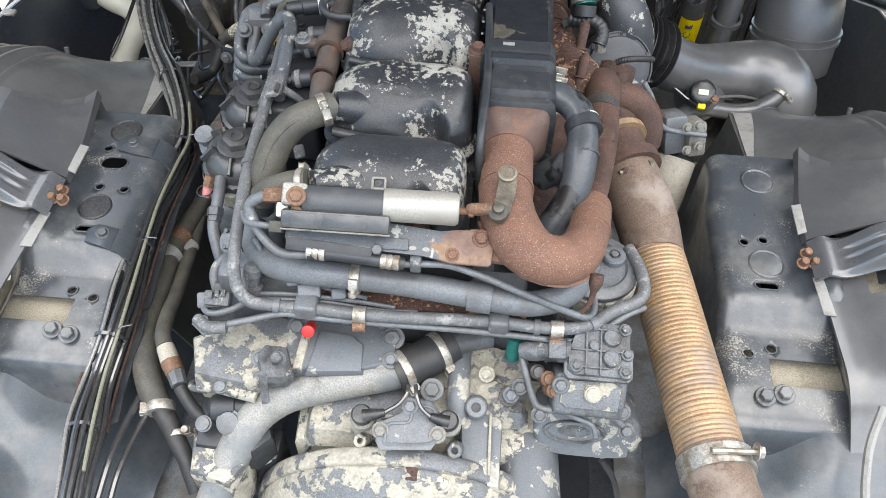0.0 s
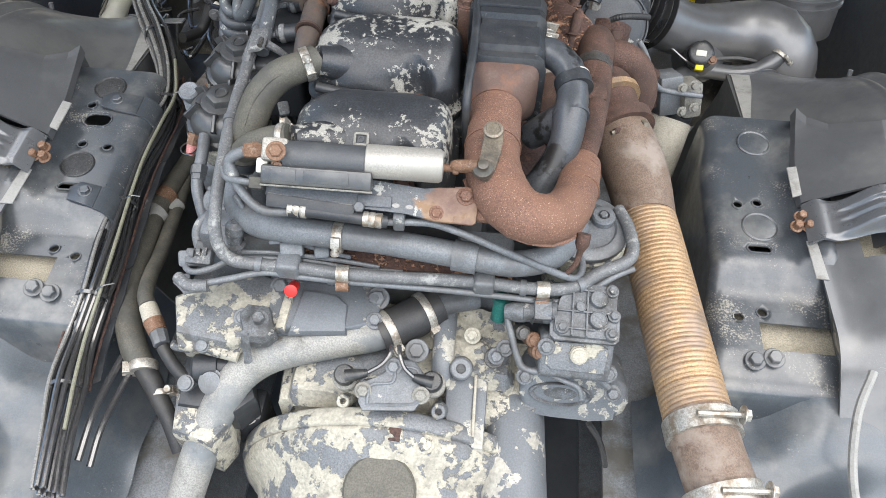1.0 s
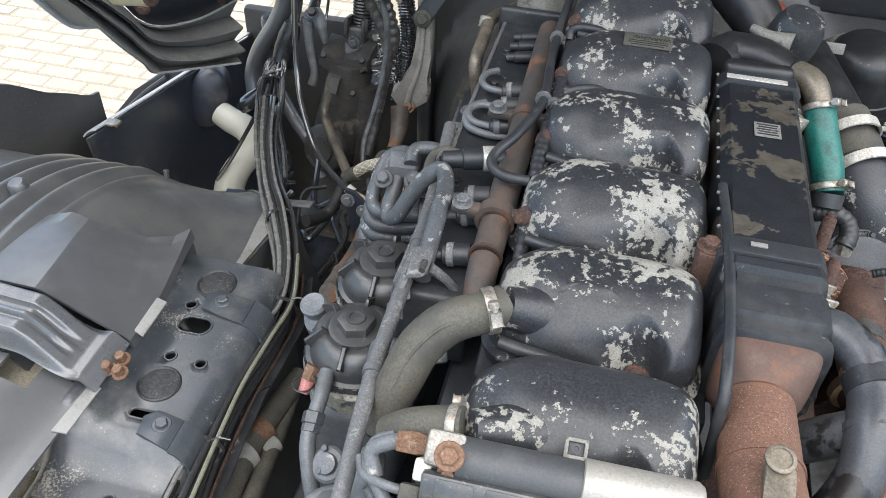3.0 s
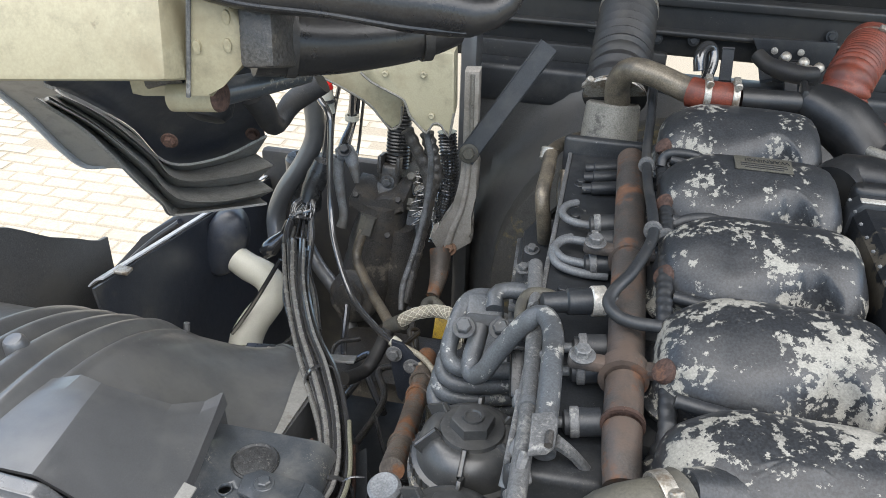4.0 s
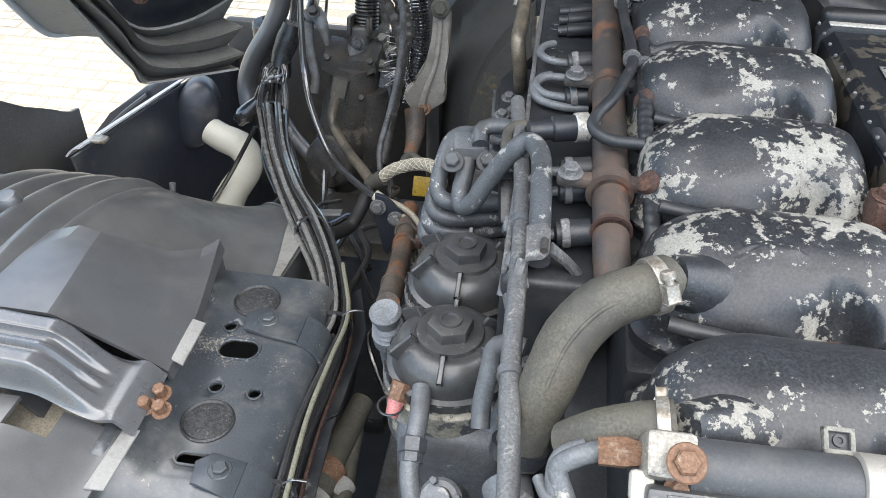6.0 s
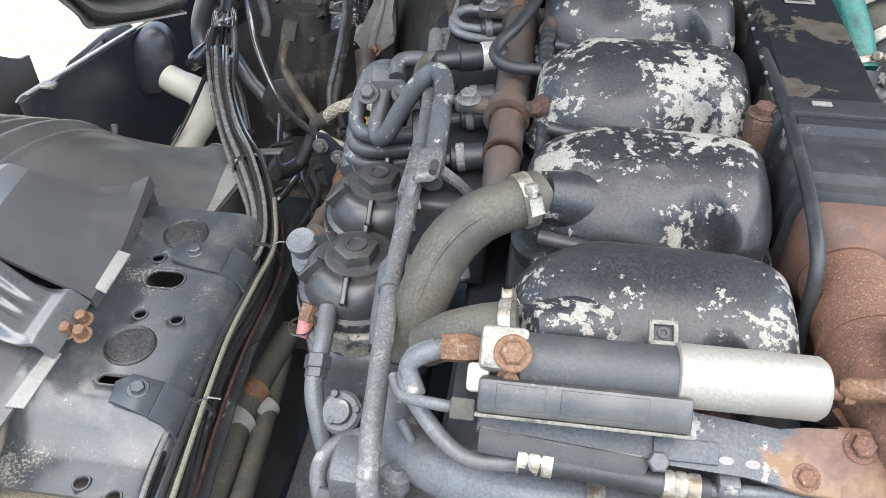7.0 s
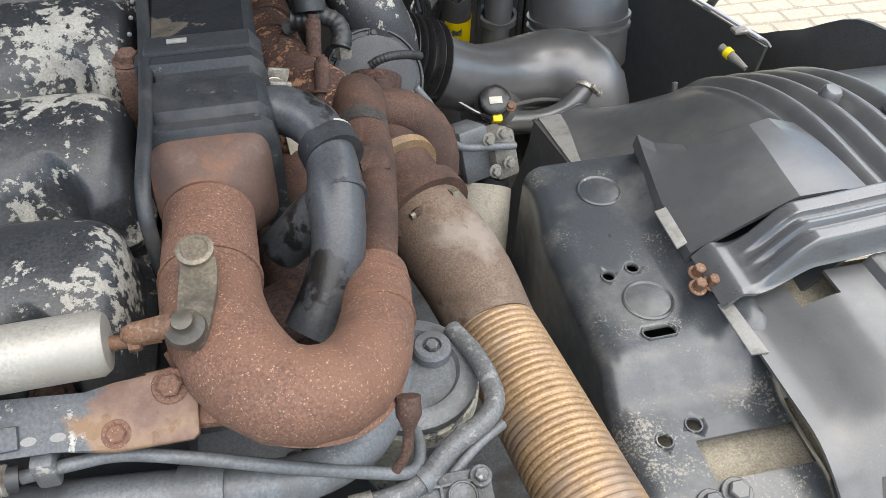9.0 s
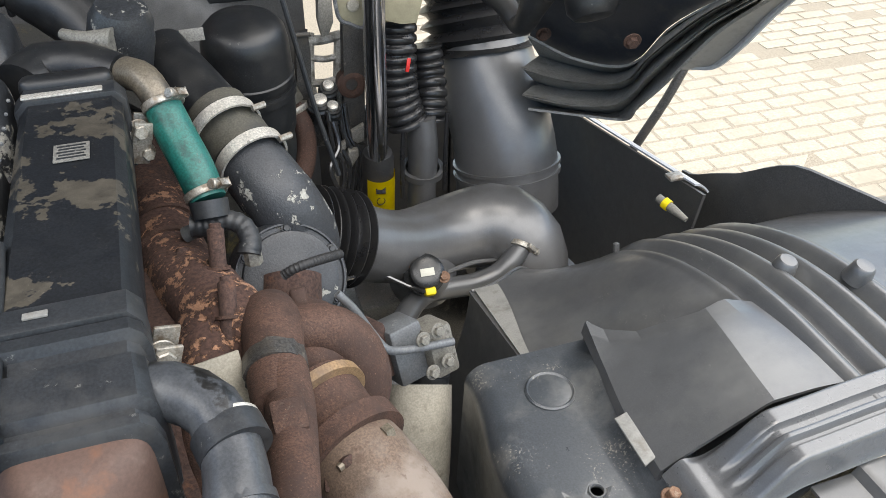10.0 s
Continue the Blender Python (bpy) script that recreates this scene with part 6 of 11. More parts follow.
for q, line in (((-0.138, 0.481, 1.305), [(-0.136, 0.476, 1.318), (-0.123, 0.478, 1.320), (-0.109, 0.481, 1.322), (-0.092, 0.490, 1.330), (-0.083, 0.502, 1.336), (-0.082, 0.514, 1.338)]), ((-0.028, 0.484, 1.303), [(-0.027, 0.479, 1.316), (-0.040, 0.480, 1.318), (-0.051, 0.481, 1.322), (-0.063, 0.488, 1.330), (-0.070, 0.501, 1.336), (-0.073, 0.515, 1.338)])):
    bm = bmesh.new()
    add_lathe(bm, axis_at(q, (0, -0.35, 0.95)), [(0.017, -0.012), (0.017, -0.004), (0.0145, -0.002), (0.0145, 0.0), (0.0165, 0.001), (0.0165, 0.003), (0.0145, 0.004)], 24)
    part("brass_ring", bm, M_OLDALLOY, sp, "stained metal ring")
    bm = bmesh.new()
    add_lathe(bm, axis_at(V(q) + V(0, 0, 0.004), (0, -0.35, 0.95)), [(0.0135, 0), (0.0135, 0.010), (0.011, 0.014), (0.004, 0.015)], 22)
    add_tube(bm, line[:3], [0.009, 0.0075, 0.005], 12)
    part("pick_up", bm, M_GLOSS, sp)
    bm = bmesh.new()
    add_tube(bm, line[2:], 0.0030, 8)
    part("wire", bm, M_CABLE, sp)
bm = bmesh.new()
add_lathe(bm, axis_at((-0.222, 0.581, 1.345), (0.05, -0.75, 0.6)), [(0.0075, -0.012), (0.0075, 0.006), (0.0085, 0.007), (0.0085, 0.012), (0.006, 0.013)], 16)
solo("protective_cap", bm, M_RED, "small bright red plastic protective cap", "cap")

# flat cast cover with a smooth painted face, and small bolted brackets beside it
fcv = thing("front_gear_cover", (-0.172, 0.573, 1.310), "peeling grey cast gear cover behind the coolant pipe", "cover")
bm = bmesh.new()
add_slab(bm, [(-0.266, 0.634, 1.262), (-0.124, 0.616, 1.262), (-0.108, 0.596, 1.262), (-0.106, 0.555, 1.262), (-0.150, 0.545, 1.262), (-0.244, 0.535, 1.262), (-0.256, 0.560, 1.262)], (0, 0, 0.056), 0.006)
face = part("face", bm, M_SMOOTH, fcv)
bm = bmesh.new()
add_slab(bm, [(-0.214, 0.598, 1.306), (-0.168, 0.594, 1.306), (-0.150, 0.580, 1.306), (-0.146, 0.540, 1.300), (-0.222, 0.532, 1.300)], (0, -0.002, 0.020), 0.008)
part("raised_pad", bm, M_SMOOTH, face)
bm = bmesh.new()
add_slab(bm, [(-0.236, 0.600, 1.310), (-0.224, 0.600, 1.310), (-0.226, 0.533, 1.304), (-0.240, 0.535, 1.304)], (0, 0, 0.016), 0.004)
part("rib", bm, M_PEELED, face)
for x, y in ((-0.118, 0.594), (-0.112, 0.560), (-0.236, 0.612), (-0.180, 0.616)):
    bolt((x, y, 1.317), (0, -0.3, 1), 0.0078, 0.007, M_GREY, fcv)
bkt = thing("pipe_bracket", (-0.346, 0.576, 1.345), "small grey pressed bracket with a hexagon union", "bracket")
bm = bmesh.new()
add_slab(bm, [(-0.375, 0.568, 1.352), (-0.365, 0.583, 1.352), (-0.357, 0.586, 1.352), (-0.351, 0.559, 1.350), (-0.356, 0.553, 1.348), (-0.364, 0.562, 1.350)], (0, -0.002, 0.004), 0.001)
part("plate", bm, M_GREY, bkt)
bm = bmesh.new()
add_tube(bm, [(-0.355, 0.562, 1.354), (-0.345, 0.564, 1.356), (-0.334, 0.567, 1.358)], [0.0095, 0.0095, 0.0065], 6)
part("union", bm, M_GREY, bkt)
for pts, r_ in (([(-0.367, 0.600, 1.360), (-0.360, 0.585, 1.362), (-0.345, 0.580, 1.365), (-0.322, 0.588, 1.368), (-0.307, 0.599, 1.370)], 0.0042), ([(-0.334, 0.567, 1.358), (-0.301, 0.576, 1.362), (-0.259, 0.588, 1.365), (-0.210, 0.587, 1.366), (-0.162, 0.586, 1.366)], 0.0045), ([(-0.299, 0.652, 1.440), (-0.292, 0.647, 1.430), (-0.288, 0.642, 1.420), (-0.298, 0.634, 1.410)], 0.004)):
    hose("thin_pipe", pts, r_, M_GREY, "thin grey pipe at the rear corner of the engine", "pipe", n=10)
plugbox = thing("wiring_plug", (-0.346, 0.602, 1.370), "dark rectangular wiring plug at the engine corner", "connector")
bm = bmesh.new()
add_box(bm, axis_at((-0.344, 0.599, 1.372), (0.0, -0.5, 0.85)), (0.034, 0.020, 0.018), 0.003)
part("shell", bm, M_UNIT, plugbox)
for q in [(-0.351, 0.595, 1.384), (-0.343, 0.598, 1.384), (-0.335, 0.600, 1.384)]:
    bm = bmesh.new()
    add_box(bm, axis_at(q, (0.0, -0.5, 0.85)), (0.006, 0.010, 0.006), 0.001)
    part("latch", bm, M_UNIT, plugbox)
bm = bmesh.new()
add_lathe(bm, axis_at((-0.301, 0.616, 1.385), (0.15, 0.35, 1)), [(0.012, -0.03), (0.012, -0.012), (0.015, -0.010), (0.015, 0.0), (0.010, 0.002), (0.010, 0.014), (0.012, 0.016), (0.012, 0.028), (0.006, 0.034)], 18)
solo("temperature_sensor", bm, M_UNIT, "dark temperature sensor standing at the engine corner", "sensor")

# ---- grey elbow pipe to the radiator ----
hose("coolant_elbow_pipe", [(-0.084, 0.570, 1.292), (-0.113, 0.556, 1.290), (-0.166, 0.543, 1.285), (-0.218, 0.530, 1.278), (-0.258, 0.515, 1.270), (-0.288, 0.491, 1.258), (-0.305, 0.463, 1.240), (-0.320, 0.433, 1.215), (-0.334, 0.401, 1.185), (-0.351, 0.358, 1.140)], [0.0225, 0.023, 0.0235, 0.024, 0.0245, 0.0245, 0.0245, 0.0245, 0.0245, 0.0245], M_PIPE, "weathered grey alloy coolant elbow pipe", "pipe", n=26)
sl = [(-0.106, 0.556, 1.291), (-0.088, 0.567, 1.293), (-0.063, 0.585, 1.294), (-0.034, 0.608, 1.294)]
hose("rubber_sleeve", sl, [0.027, 0.0275, 0.0275, 0.026], M_RUBBER, "black rubber sleeve joining the coolant pipes", "hose", n=24)
hose("pipe_stub", [(-0.037, 0.606, 1.294), (-0.011, 0.616, 1.292), (0.020, 0.627, 1.288)], [0.019, 0.014, 0.013], M_GREY, "grey pipe stub from the housing", "pipe", n=16)
DS = (V(sl[3]) - V(sl[1])).normalized()
clamp((-0.096, 0.562, 1.292), DS, 0.0275, width=0.011, side=(0.25, -1, -0.2))
clamp((-0.051, 0.595, 1.294), DS, 0.0270, width=0.011, side=(0.35, -1, -0.2))

# ---- retarder / fuel unit on the right ----
un = thing("valve_unit", (0.16, 0.56, 1.33), "grey cast control valve unit with round caps and pipes", "valve unit")
UM = axis_at((0.154, 0.565, 1.378), (0.02, -0.30, 1), (0, 1, 0))
bm = bmesh.new()
add_prism(bm, UM @ Matrix.Translation((0, 0, -0.085)), [(-0.038, -0.028), (-0.030, -0.034), (0.034, -0.034), (0.040, -0.028), (0.040, 0.030), (0.034, 0.036), (-0.022, 0.036), (-0.028, 0.030), (-0.028, 0.010), (-0.038, 0.006)], 0.085, 0.004)
part("upper_body", bm, M_UNIT, un, sharp=30)
bm = bmesh.new()
add_prism(bm, UM @ Matrix.Translation((0, 0, -0.012)), [(-0.042, -0.032), (-0.036, -0.038), (0.038, -0.038), (0.044, -0.032), (0.044, 0.000), (-0.042, 0.000)], 0.006, 0.001)
part("rim", bm, M_UNIT, un)
for x, y, r_ in ((0.016, 0.016, 0.0115), (0.016, -0.011, 0.0115), (-0.006, 0.004, 0.007)):
    bm = bmesh.new()
    add_lathe(bm, UM @ Matrix.Translation((x, y, 0)), [(r_, -0.001), (r_, 0.004), (r_ * 0.9, 0.0065), (r_ * 0.82, 0.0065), (r_ * 0.78, 0.0055), (r_ * 0.2, 0.006)], 24)
    part("round_cap", bm, M_UNIT, un)
for x, y in ((0.032, 0.028), (0.035, -0.004), (0.033, -0.027), (-0.028, -0.024)):
    bm = bmesh.new()
    add_lathe(bm, UM @ Matrix.Translation((x, y, -0.03)), [(0.0085, 0), (0.0085, 0.030), (0.0075, 0.032)], 16)
    part("bolt_boss", bm, M_UNIT, un)
    bolt(UM @ V(x, y, 0.002), UM.to_3x3() @ V(0, 0, 1), 0.0055, 0.005, M_UNIT, un)
for x, y, w, l in ((-0.016, -0.002, 0.0025, 0.062), (0.002, -0.002, 0.0025, 0.062), (0.0, -0.002, 0.070, 0.0025), (0.0, 0.026, 0.050, 0.0025), (-0.010, -0.024, 0.045, 0.0025)):
    bm = bmesh.new()
    add_box(bm, UM @ Matrix.Translation((x, y, 0.001)), (w, l, 0.006), 0.0008)
    part("rib", bm, M_UNIT, un)
# side connector
C0, C1 = V((0.122, 0.567, 1.366)), V((0.056, 0.571, 1.352))
CD = C1 - C0
bm = bmesh.new()
add_lathe(bm, axis_at(C0, CD), [(0.015, 0), (0.015, 0.018), (0.0125, 0.019), (0.0125, CD.length * 0.62), (0.0135, CD.length * 0.63), (0.0135, CD.length * 0.8), (0.009, CD.length)], 22)
part("connector", bm, M_UNIT, un)
bm = bmesh.new()
add_box(bm, axis_at(C0.lerp(C1, 0.3), (0, -0.4, 0.9), CD), (0.024, 0.022, 0.030), 0.003)
part("connector_block", bm, M_UNIT, un)
# lower front: peeled alloy recess and rounded lower lobe
LM = axis_at((0.149, 0.526, 1.335), (0.02, -0.72, 0.70), (0, 1, 0))
bm = bmesh.new()
add_box(bm, LM @ Matrix.Translation((0, -0.004, -0.03)), (0.092, 0.056, 0.06), 0.006, 3)
part("front_body", bm, M_UNIT, un)
bm = bmesh.new()
add_prism(bm, LM, [(-0.038, -0.014), (-0.030, -0.020), (0.036, -0.020), (0.038, 0.012), (0.026, 0.018), (-0.028, 0.016), (-0.038, 0.006)], 0.004, 0.0015)
part("raised_face", bm, M_PEELED, un)
bm = bmesh.new()
add_lathe(bm, LM @ Matrix.Translation((0.002, 0.002, 0.003)), [(0.0115, -0.002), (0.0115, 0.002), (0.0095, 0.0025), (0.0095, 0.0045), (0.0108, 0.005), (0.0108, 0.007), (0.0085, 0.0075), (0.0085, 0.009), (0.003, 0.0095)], 24)
part("plug", bm, M_BEIGE, un, "bare alloy plug")
bm = bmesh.new()
add_tube(bm, [(0.059, 0.567, 1.345), (0.066, 0.548, 1.335), (0.075, 0.530, 1.318), (0.086, 0.517, 1.306), (0.113, 0.514, 1.306), (0.153, 0.517, 1.304), (0.182, 0.517, 1.298), (0.199, 0.510, 1.285)], [0.0042, 0.0045, 0.0048, 0.0048, 0.0048, 0.0048, 0.006, 0.004], 12)
part("pipe", bm, M_GREY, un)
bm = bmesh.new()
add_tube(bm, [(0.117, 0.516, 1.300), (0.139, 0.510, 1.296), (0.158, 0.506, 1.288), (0.164, 0.497, 1.275)], 0.0038, 10)
part("pipe", bm, M_GREY, un)
OM = axis_at((0.145, 0.513, 1.255), (0.0, -0.85, 0.5), (0, 1, 0))
bm = bmesh.new()
add_prism(bm, OM @ Matrix.Translation((0.012, -0.004, -0.08)), [(0.072 * math.copysign(abs(math.cos(a)) ** 0.6, math.cos(a)), 0.034 * math.copysign(abs(math.sin(a)) ** 0.6, math.sin(a))) for a in (2 * math.pi * j / 36 for j in range(36))], 0.08, 0.010, 3)
part("lower_body", bm, M_SMOOTH, un)
bm = bmesh.new()
add_lathe(bm, OM @ Matrix.Translation((-0.006, 0.0, 0)), [(0.042, -0.002), (0.042, 0.003), (0.039, 0.005), (0.036, 0.003), (0.034, -0.0005), (0.01, 0.0005)], 36, 0.42)
part("oval_port", bm, M_UNIT, un)
for q in [(0.193, 0.518, 1.310), (0.088, 0.509, 1.300), (0.203, 0.507, 1.280), (0.110, 0.529, 1.345), (0.050, 0.529, 1.310), (0.060, 0.536, 1.320)]:
    bolt(q, (0, -0.6, 0.8), 0.0075, 0.008, M_UNIT, un)
for q in [(0.095, 0.546, 1.330), (0.081, 0.555, 1.330), (0.103, 0.532, 1.325)]:
    bm = bmesh.new()
    add_lathe(bm, axis_at(q, (0.2, -0.6, 0.8)), [(0.010, -0.02), (0.010, 0.003), (0.007, 0.005), (0.007, 0.010), (0.003, 0.011)], 14)
    part("fitting", bm, M_OIL if q[0] < 0.09 else M_COPPER, un)
bm = bmesh.new()
add_lathe(bm, axis_at((0.050, 0.588, 1.335), (0.1, 0.3, 1)), [(0.010, -0.02), (0.010, 0.008), (0.012, 0.009), (0.012, 0.016), (0.01, 0.017)], 18)
solo("green_union", bm, M_GREEN, "green plastic hose union", "union")
bm = bmesh.new()
add_lathe(bm, axis_at((0.184, 0.518, 1.190), (0.1, -0.4, 0.9)), [(0.008, -0.02), (0.008, 0.0), (0.006, 0.002), (0.009, 0.006), (0.009, 0.014), (0.004, 0.02)], 14)
solo("hose_fitting", bm, M_WHITEMETAL, "pale metal hose fitting under the valve unit", "fitting")
hose("air_line", [(0.187, 0.511, 1.180), (0.214, 0.510, 1.120), (0.234, 0.497, 1.050)], 0.0045, M_CABLE, "black air line to the pale fitting", "hose", n=8)

# oil filter housing end beside the exhaust
of = thing("filter_bowl", (0.175, 0.69, 1.37), "grey flaking painted filter bowl beside the exhaust bend", "filter")
FB = V((0.156, 0.697, 1.392))
bm = bmesh.new()
add_lathe(bm, Matrix.Translation((FB.x, FB.y, 1.25)), [(0.045, 0), (0.05, 0.02), (0.052, 0.10), (0.056, 0.103), (0.056, 0.118), (0.052, 0.122)], 36)
part("bowl", bm, M_CAST, of)
bm = bmesh.new()
add_lathe(bm, Matrix.Translation((FB.x, FB.y, 1.370)), [(0.053, 0), (0.055, 0.003), (0.055, 0.010), (0.050, 0.014), (0.040, 0.015), (0.037, 0.011), (0.010, 0.012)], 36)
part("lid", bm, M_GREY, of)
ear = V((0.177, 0.711, 1.392))
bm = bmesh.new()
add_lathe(bm, Matrix.Translation(ear - V(0, 0, 0.014)), [(0.016, 0), (0.016, 0.012), (0.014, 0.0145), (0.008, 0.0145), (0.007, 0.010), (0.002, 0.010)], 22)
part("bolt_ear", bm, M_GREY, of)
bolt(ear - V(0, 0, 0.004), (0, 0, 1), 0.0055, 0.005, M_WORN, of, washer=False)
# ---- left side of the gearbox ----
lg = thing("selector_housing", (-0.36, 0.55, 1.25), "flaking grey cast selector housing with brackets", "gearbox")
bm = bmesh.new()
add_box(bm, Matrix.Translation((-0.335, 0.49, 1.165)), (0.07, 0.10, 0.09), 0.01, 3)
add_box(bm, pose(-0.330, 0.515, 1.225, 20, 0, 10), (0.055, 0.05, 0.03), 0.006, 3)
add_lathe(bm, axis_at((-0.318, 0.512, 1.235), (0, -0.5, 0.8)), [(0.026, 0), (0.026, 0.006), (0.02, 0.010), (0.008, 0.010)], 24)
part("body", bm, M_CAST, lg)
bm = bmesh.new()
add_tube(bm, [(-0.385, 0.53, 1.262), (-0.375, 0.518, 1.272), (-0.32, 0.518, 1.270), (-0.29, 0.525, 1.265)], 0.005, 8)
part("bracket", bm, M_CAST, lg)
hose("black_hose", [(-0.403, 0.527, 1.255), (-0.386, 0.508, 1.245), (-0.368, 0.494, 1.238), (-0.348, 0.488, 1.232)], [0.009, 0.009, 0.0095, 0.010], M_RUBBER, "black hose into the selector housing", n=14)
un2 = thing("hose_coupling", (-0.418, 0.554, 1.260), "pale and brown hose coupling with a grey nut", "coupling")
bm = bmesh.new()
add_tube(bm, [(-0.438, 0.582, 1.265), (-0.425, 0.561, 1.262)], [0.0125, 0.0135], 16)
part("collar", bm, M_BEIGE, un2)
bm = bmesh.new()
add_tube(bm, [(-0.425, 0.561, 1.262), (-0.414, 0.546, 1.259)], [0.014, 0.013], 16)
part("brown_body", bm, M_COPPER, un2)
bm = bmesh.new()
add_tube(bm, [(-0.414, 0.546, 1.259), (-0.404, 0.529, 1.256)], [0.0125, 0.011], 8)
part("grey_nut", bm, M_GREY, un2)

# hoses between the engine and the left cab mount
hose("air_hose", [(-0.492, 0.933, 1.200), (-0.501, 0.879, 1.200), (-0.507, 0.830, 1.205), (-0.509, 0.784, 1.209), (-0.505, 0.717, 1.215), (-0.498, 0.650, 1.220), (-0.481, 0.588, 1.225), (-0.455, 0.536, 1.222), (-0.436, 0.513, 1.215)], [0.014, 0.015, 0.016, 0.0175, 0.019, 0.0195, 0.0195, 0.019, 0.017], M_HOSE, "thick dusty brown air hose", n=20)
clamp((-0.436, 0.512, 1.216), (0.25, -0.9, -0.15), 0.0185, width=0.014, side=(-1, -0.3, 0.3))
hose("air_hose", [(-0.436, 0.513, 1.215), (-0.419, 0.494, 1.208), (-0.407, 0.477, 1.200), (-0.388, 0.452, 1.185), (-0.369, 0.420, 1.160)], [0.015, 0.0145, 0.013, 0.012, 0.012], M_RUBBER, "black air hose reducing to a thinner pipe", n=18)
clamp((-0.406, 0.482, 1.200), (0.3, -0.9, -0.2), 0.0140, width=0.008, side=(1, 0.0, 0.2))
hose("air_hose", [(-0.492, 0.902, 1.190), (-0.489, 0.845, 1.189), (-0.482, 0.782, 1.200), (-0.471, 0.705, 1.220), (-0.461, 0.646, 1.245), (-0.449, 0.602, 1.262), (-0.438, 0.582, 1.265)], [0.009, 0.0105, 0.011, 0.011, 0.011, 0.0115, 0.0115], M_HOSE, "grey brown air hose to the coupling", n=16)
for p, r, mt in (((-0.506, 0.827, 1.205), 0.018, M_COPPER), ((-0.509, 0.784, 1.209), 0.0195, M_STRIP), ((-0.489, 0.815, 1.195), 0.0125, M_STRIP)):
    bm = bmesh.new()
    ring(bm, p, (-0.35, -0.9, 0.05), r - 0.004, r, 0.022, 24)
    solo("hose_collar", bm, mt, "crimped collar on the air hose", "collar", "hose collars")
tf = thing("pressure_switch", (-0.432, 0.841, 1.330), "rusty brass pressure switch with a pink tip", "switch")
bm = bmesh.new()
add_tube(bm, [(-0.424, 0.838, 1.350), (-0.428, 0.826, 1.338)], [0.011, 0.010], 6)
part("nut", bm, M_COPPER, tf)
bm = bmesh.new()
add_tube(bm, [(-0.428, 0.826, 1.338), (-0.431, 0.813, 1.328)], [0.0085, 0.006], 12)
part("tip", bm, material("faded_pink_plastic", (0.42, 0.16, 0.15), 0.5), tf)
bm = bmesh.new()
lp = V((-0.433, 0.821, 1.335))
add_tube(bm, [lp + V(math.cos(a) * 0.012, math.sin(a) * 0.012, 0) for a in (k * math.pi / 6 for k in range(13))], 0.0012, 6)
part("wire_ring", bm, M_CABLE, tf)

# wiring along the left cab mount
rng = random.Random(9)
lm = thing("wiring_loom", (-0.552, 1.050, 1.240), "bundle of black cables, some painted pale for their shine, held with ties", "cables")
TRUNK = [(-0.785, 1.526, 1.220), (-0.730, 1.391, 1.230), (-0.669, 1.269, 1.240), (-0.614, 1.181, 1.245), (-0.560, 1.078, 1.255), (-0.530, 0.985, 1.262), (-0.530, 0.912, 1.266), (-0.532, 0.834, 1.268), (-0.527, 0.752, 1.268), (-0.520, 0.667, 1.266), (-0.516, 0.591, 1.260), (-0.521, 0.528, 1.240), (-0.514, 0.462, 1.235), (-0.503, 0.393, 1.230), (-0.491, 0.323, 1.220)]
for i in range(17):
    a = 2 * math.pi * i / 17 + rng.uniform(-0.2, 0.2)
    rr = 0.004 + 0.0145 * math.sqrt(rng.random())
    pts = []
    for j, p in enumerate(TRUNK):
        w = a + 0.12 * j
        k = 1.0 if j % 3 else 1.25
        pts.append(V(p) + V(-0.006 + math.cos(w) * rr * k * 1.1, 0.2 * math.sin(w) * rr, math.sin(w) * rr * k) + V(rng.uniform(-0.001, 0.001), 0, 0.001))
    bm = bmesh.new()
    add_tube(bm, pts, rng.choice((0.0028, 0.0034, 0.0038)), 8, step=0.015)
    # a few cables take the pale colour that stands for highlights
    part("cable", bm, M_CABLESHINE if i in (2, 5, 8, 11) else M_CABLE, lm)
for j in (3, 5, 8, 10, 12):
    bm = bmesh.new()
    d = V(TRUNK[j + 1]) - V(TRUNK[j - 1])
    ring(bm, V(TRUNK[j]) - V(0.006, 0, 0), d, 0.0215, 0.0235, 0.005, 24)
    part("cable_tie", bm, M_CABLE, lm)
tr = thing("cable_tray", TRUNK[7], "dusty dark steel cable tray with rusty edges", "tray")
def tray(k, q):
    j = 4 + 8 * k
    i = min(int(j), 11)
    p = V(TRUNK[i]).lerp(V(TRUNK[i + 1]), j - i)
    return p + V(0.030 * q, 0.012 * q, -0.026 + 0.022 * q * q)


part("floor", add_sheet(bmesh.new(), tray, steps(0, 1, 24), steps(-1, 0.5, 8), 0.002), M_DARK, tr)
for q in (-1.02, 0.52):
    bm = bmesh.new()
    add_tube(bm, [tray(k, q) for k in steps(0, 1, 12)], 0.0028, 6)
    part("edge", bm, M_RUSTD, tr, "rusty rolled edge")
for k0, k1 in ((0.02, 0.34), (0.35, 0.66), (0.67, 0.98)):
    bm = bmesh.new()
    add_sheet(bm, lambda k, q: tray(k, 0.52) + V(0.003 + 0.012 * q, 0.004 * q, 0.003 + 0.006 * q + 0.0022 * math.sin(k * 57) * q), steps(k0, k1, 14), steps(0, 1, 3), 0.0018)
    part("side_plate", bm, M_DARK, tr, "worn dark side plate")
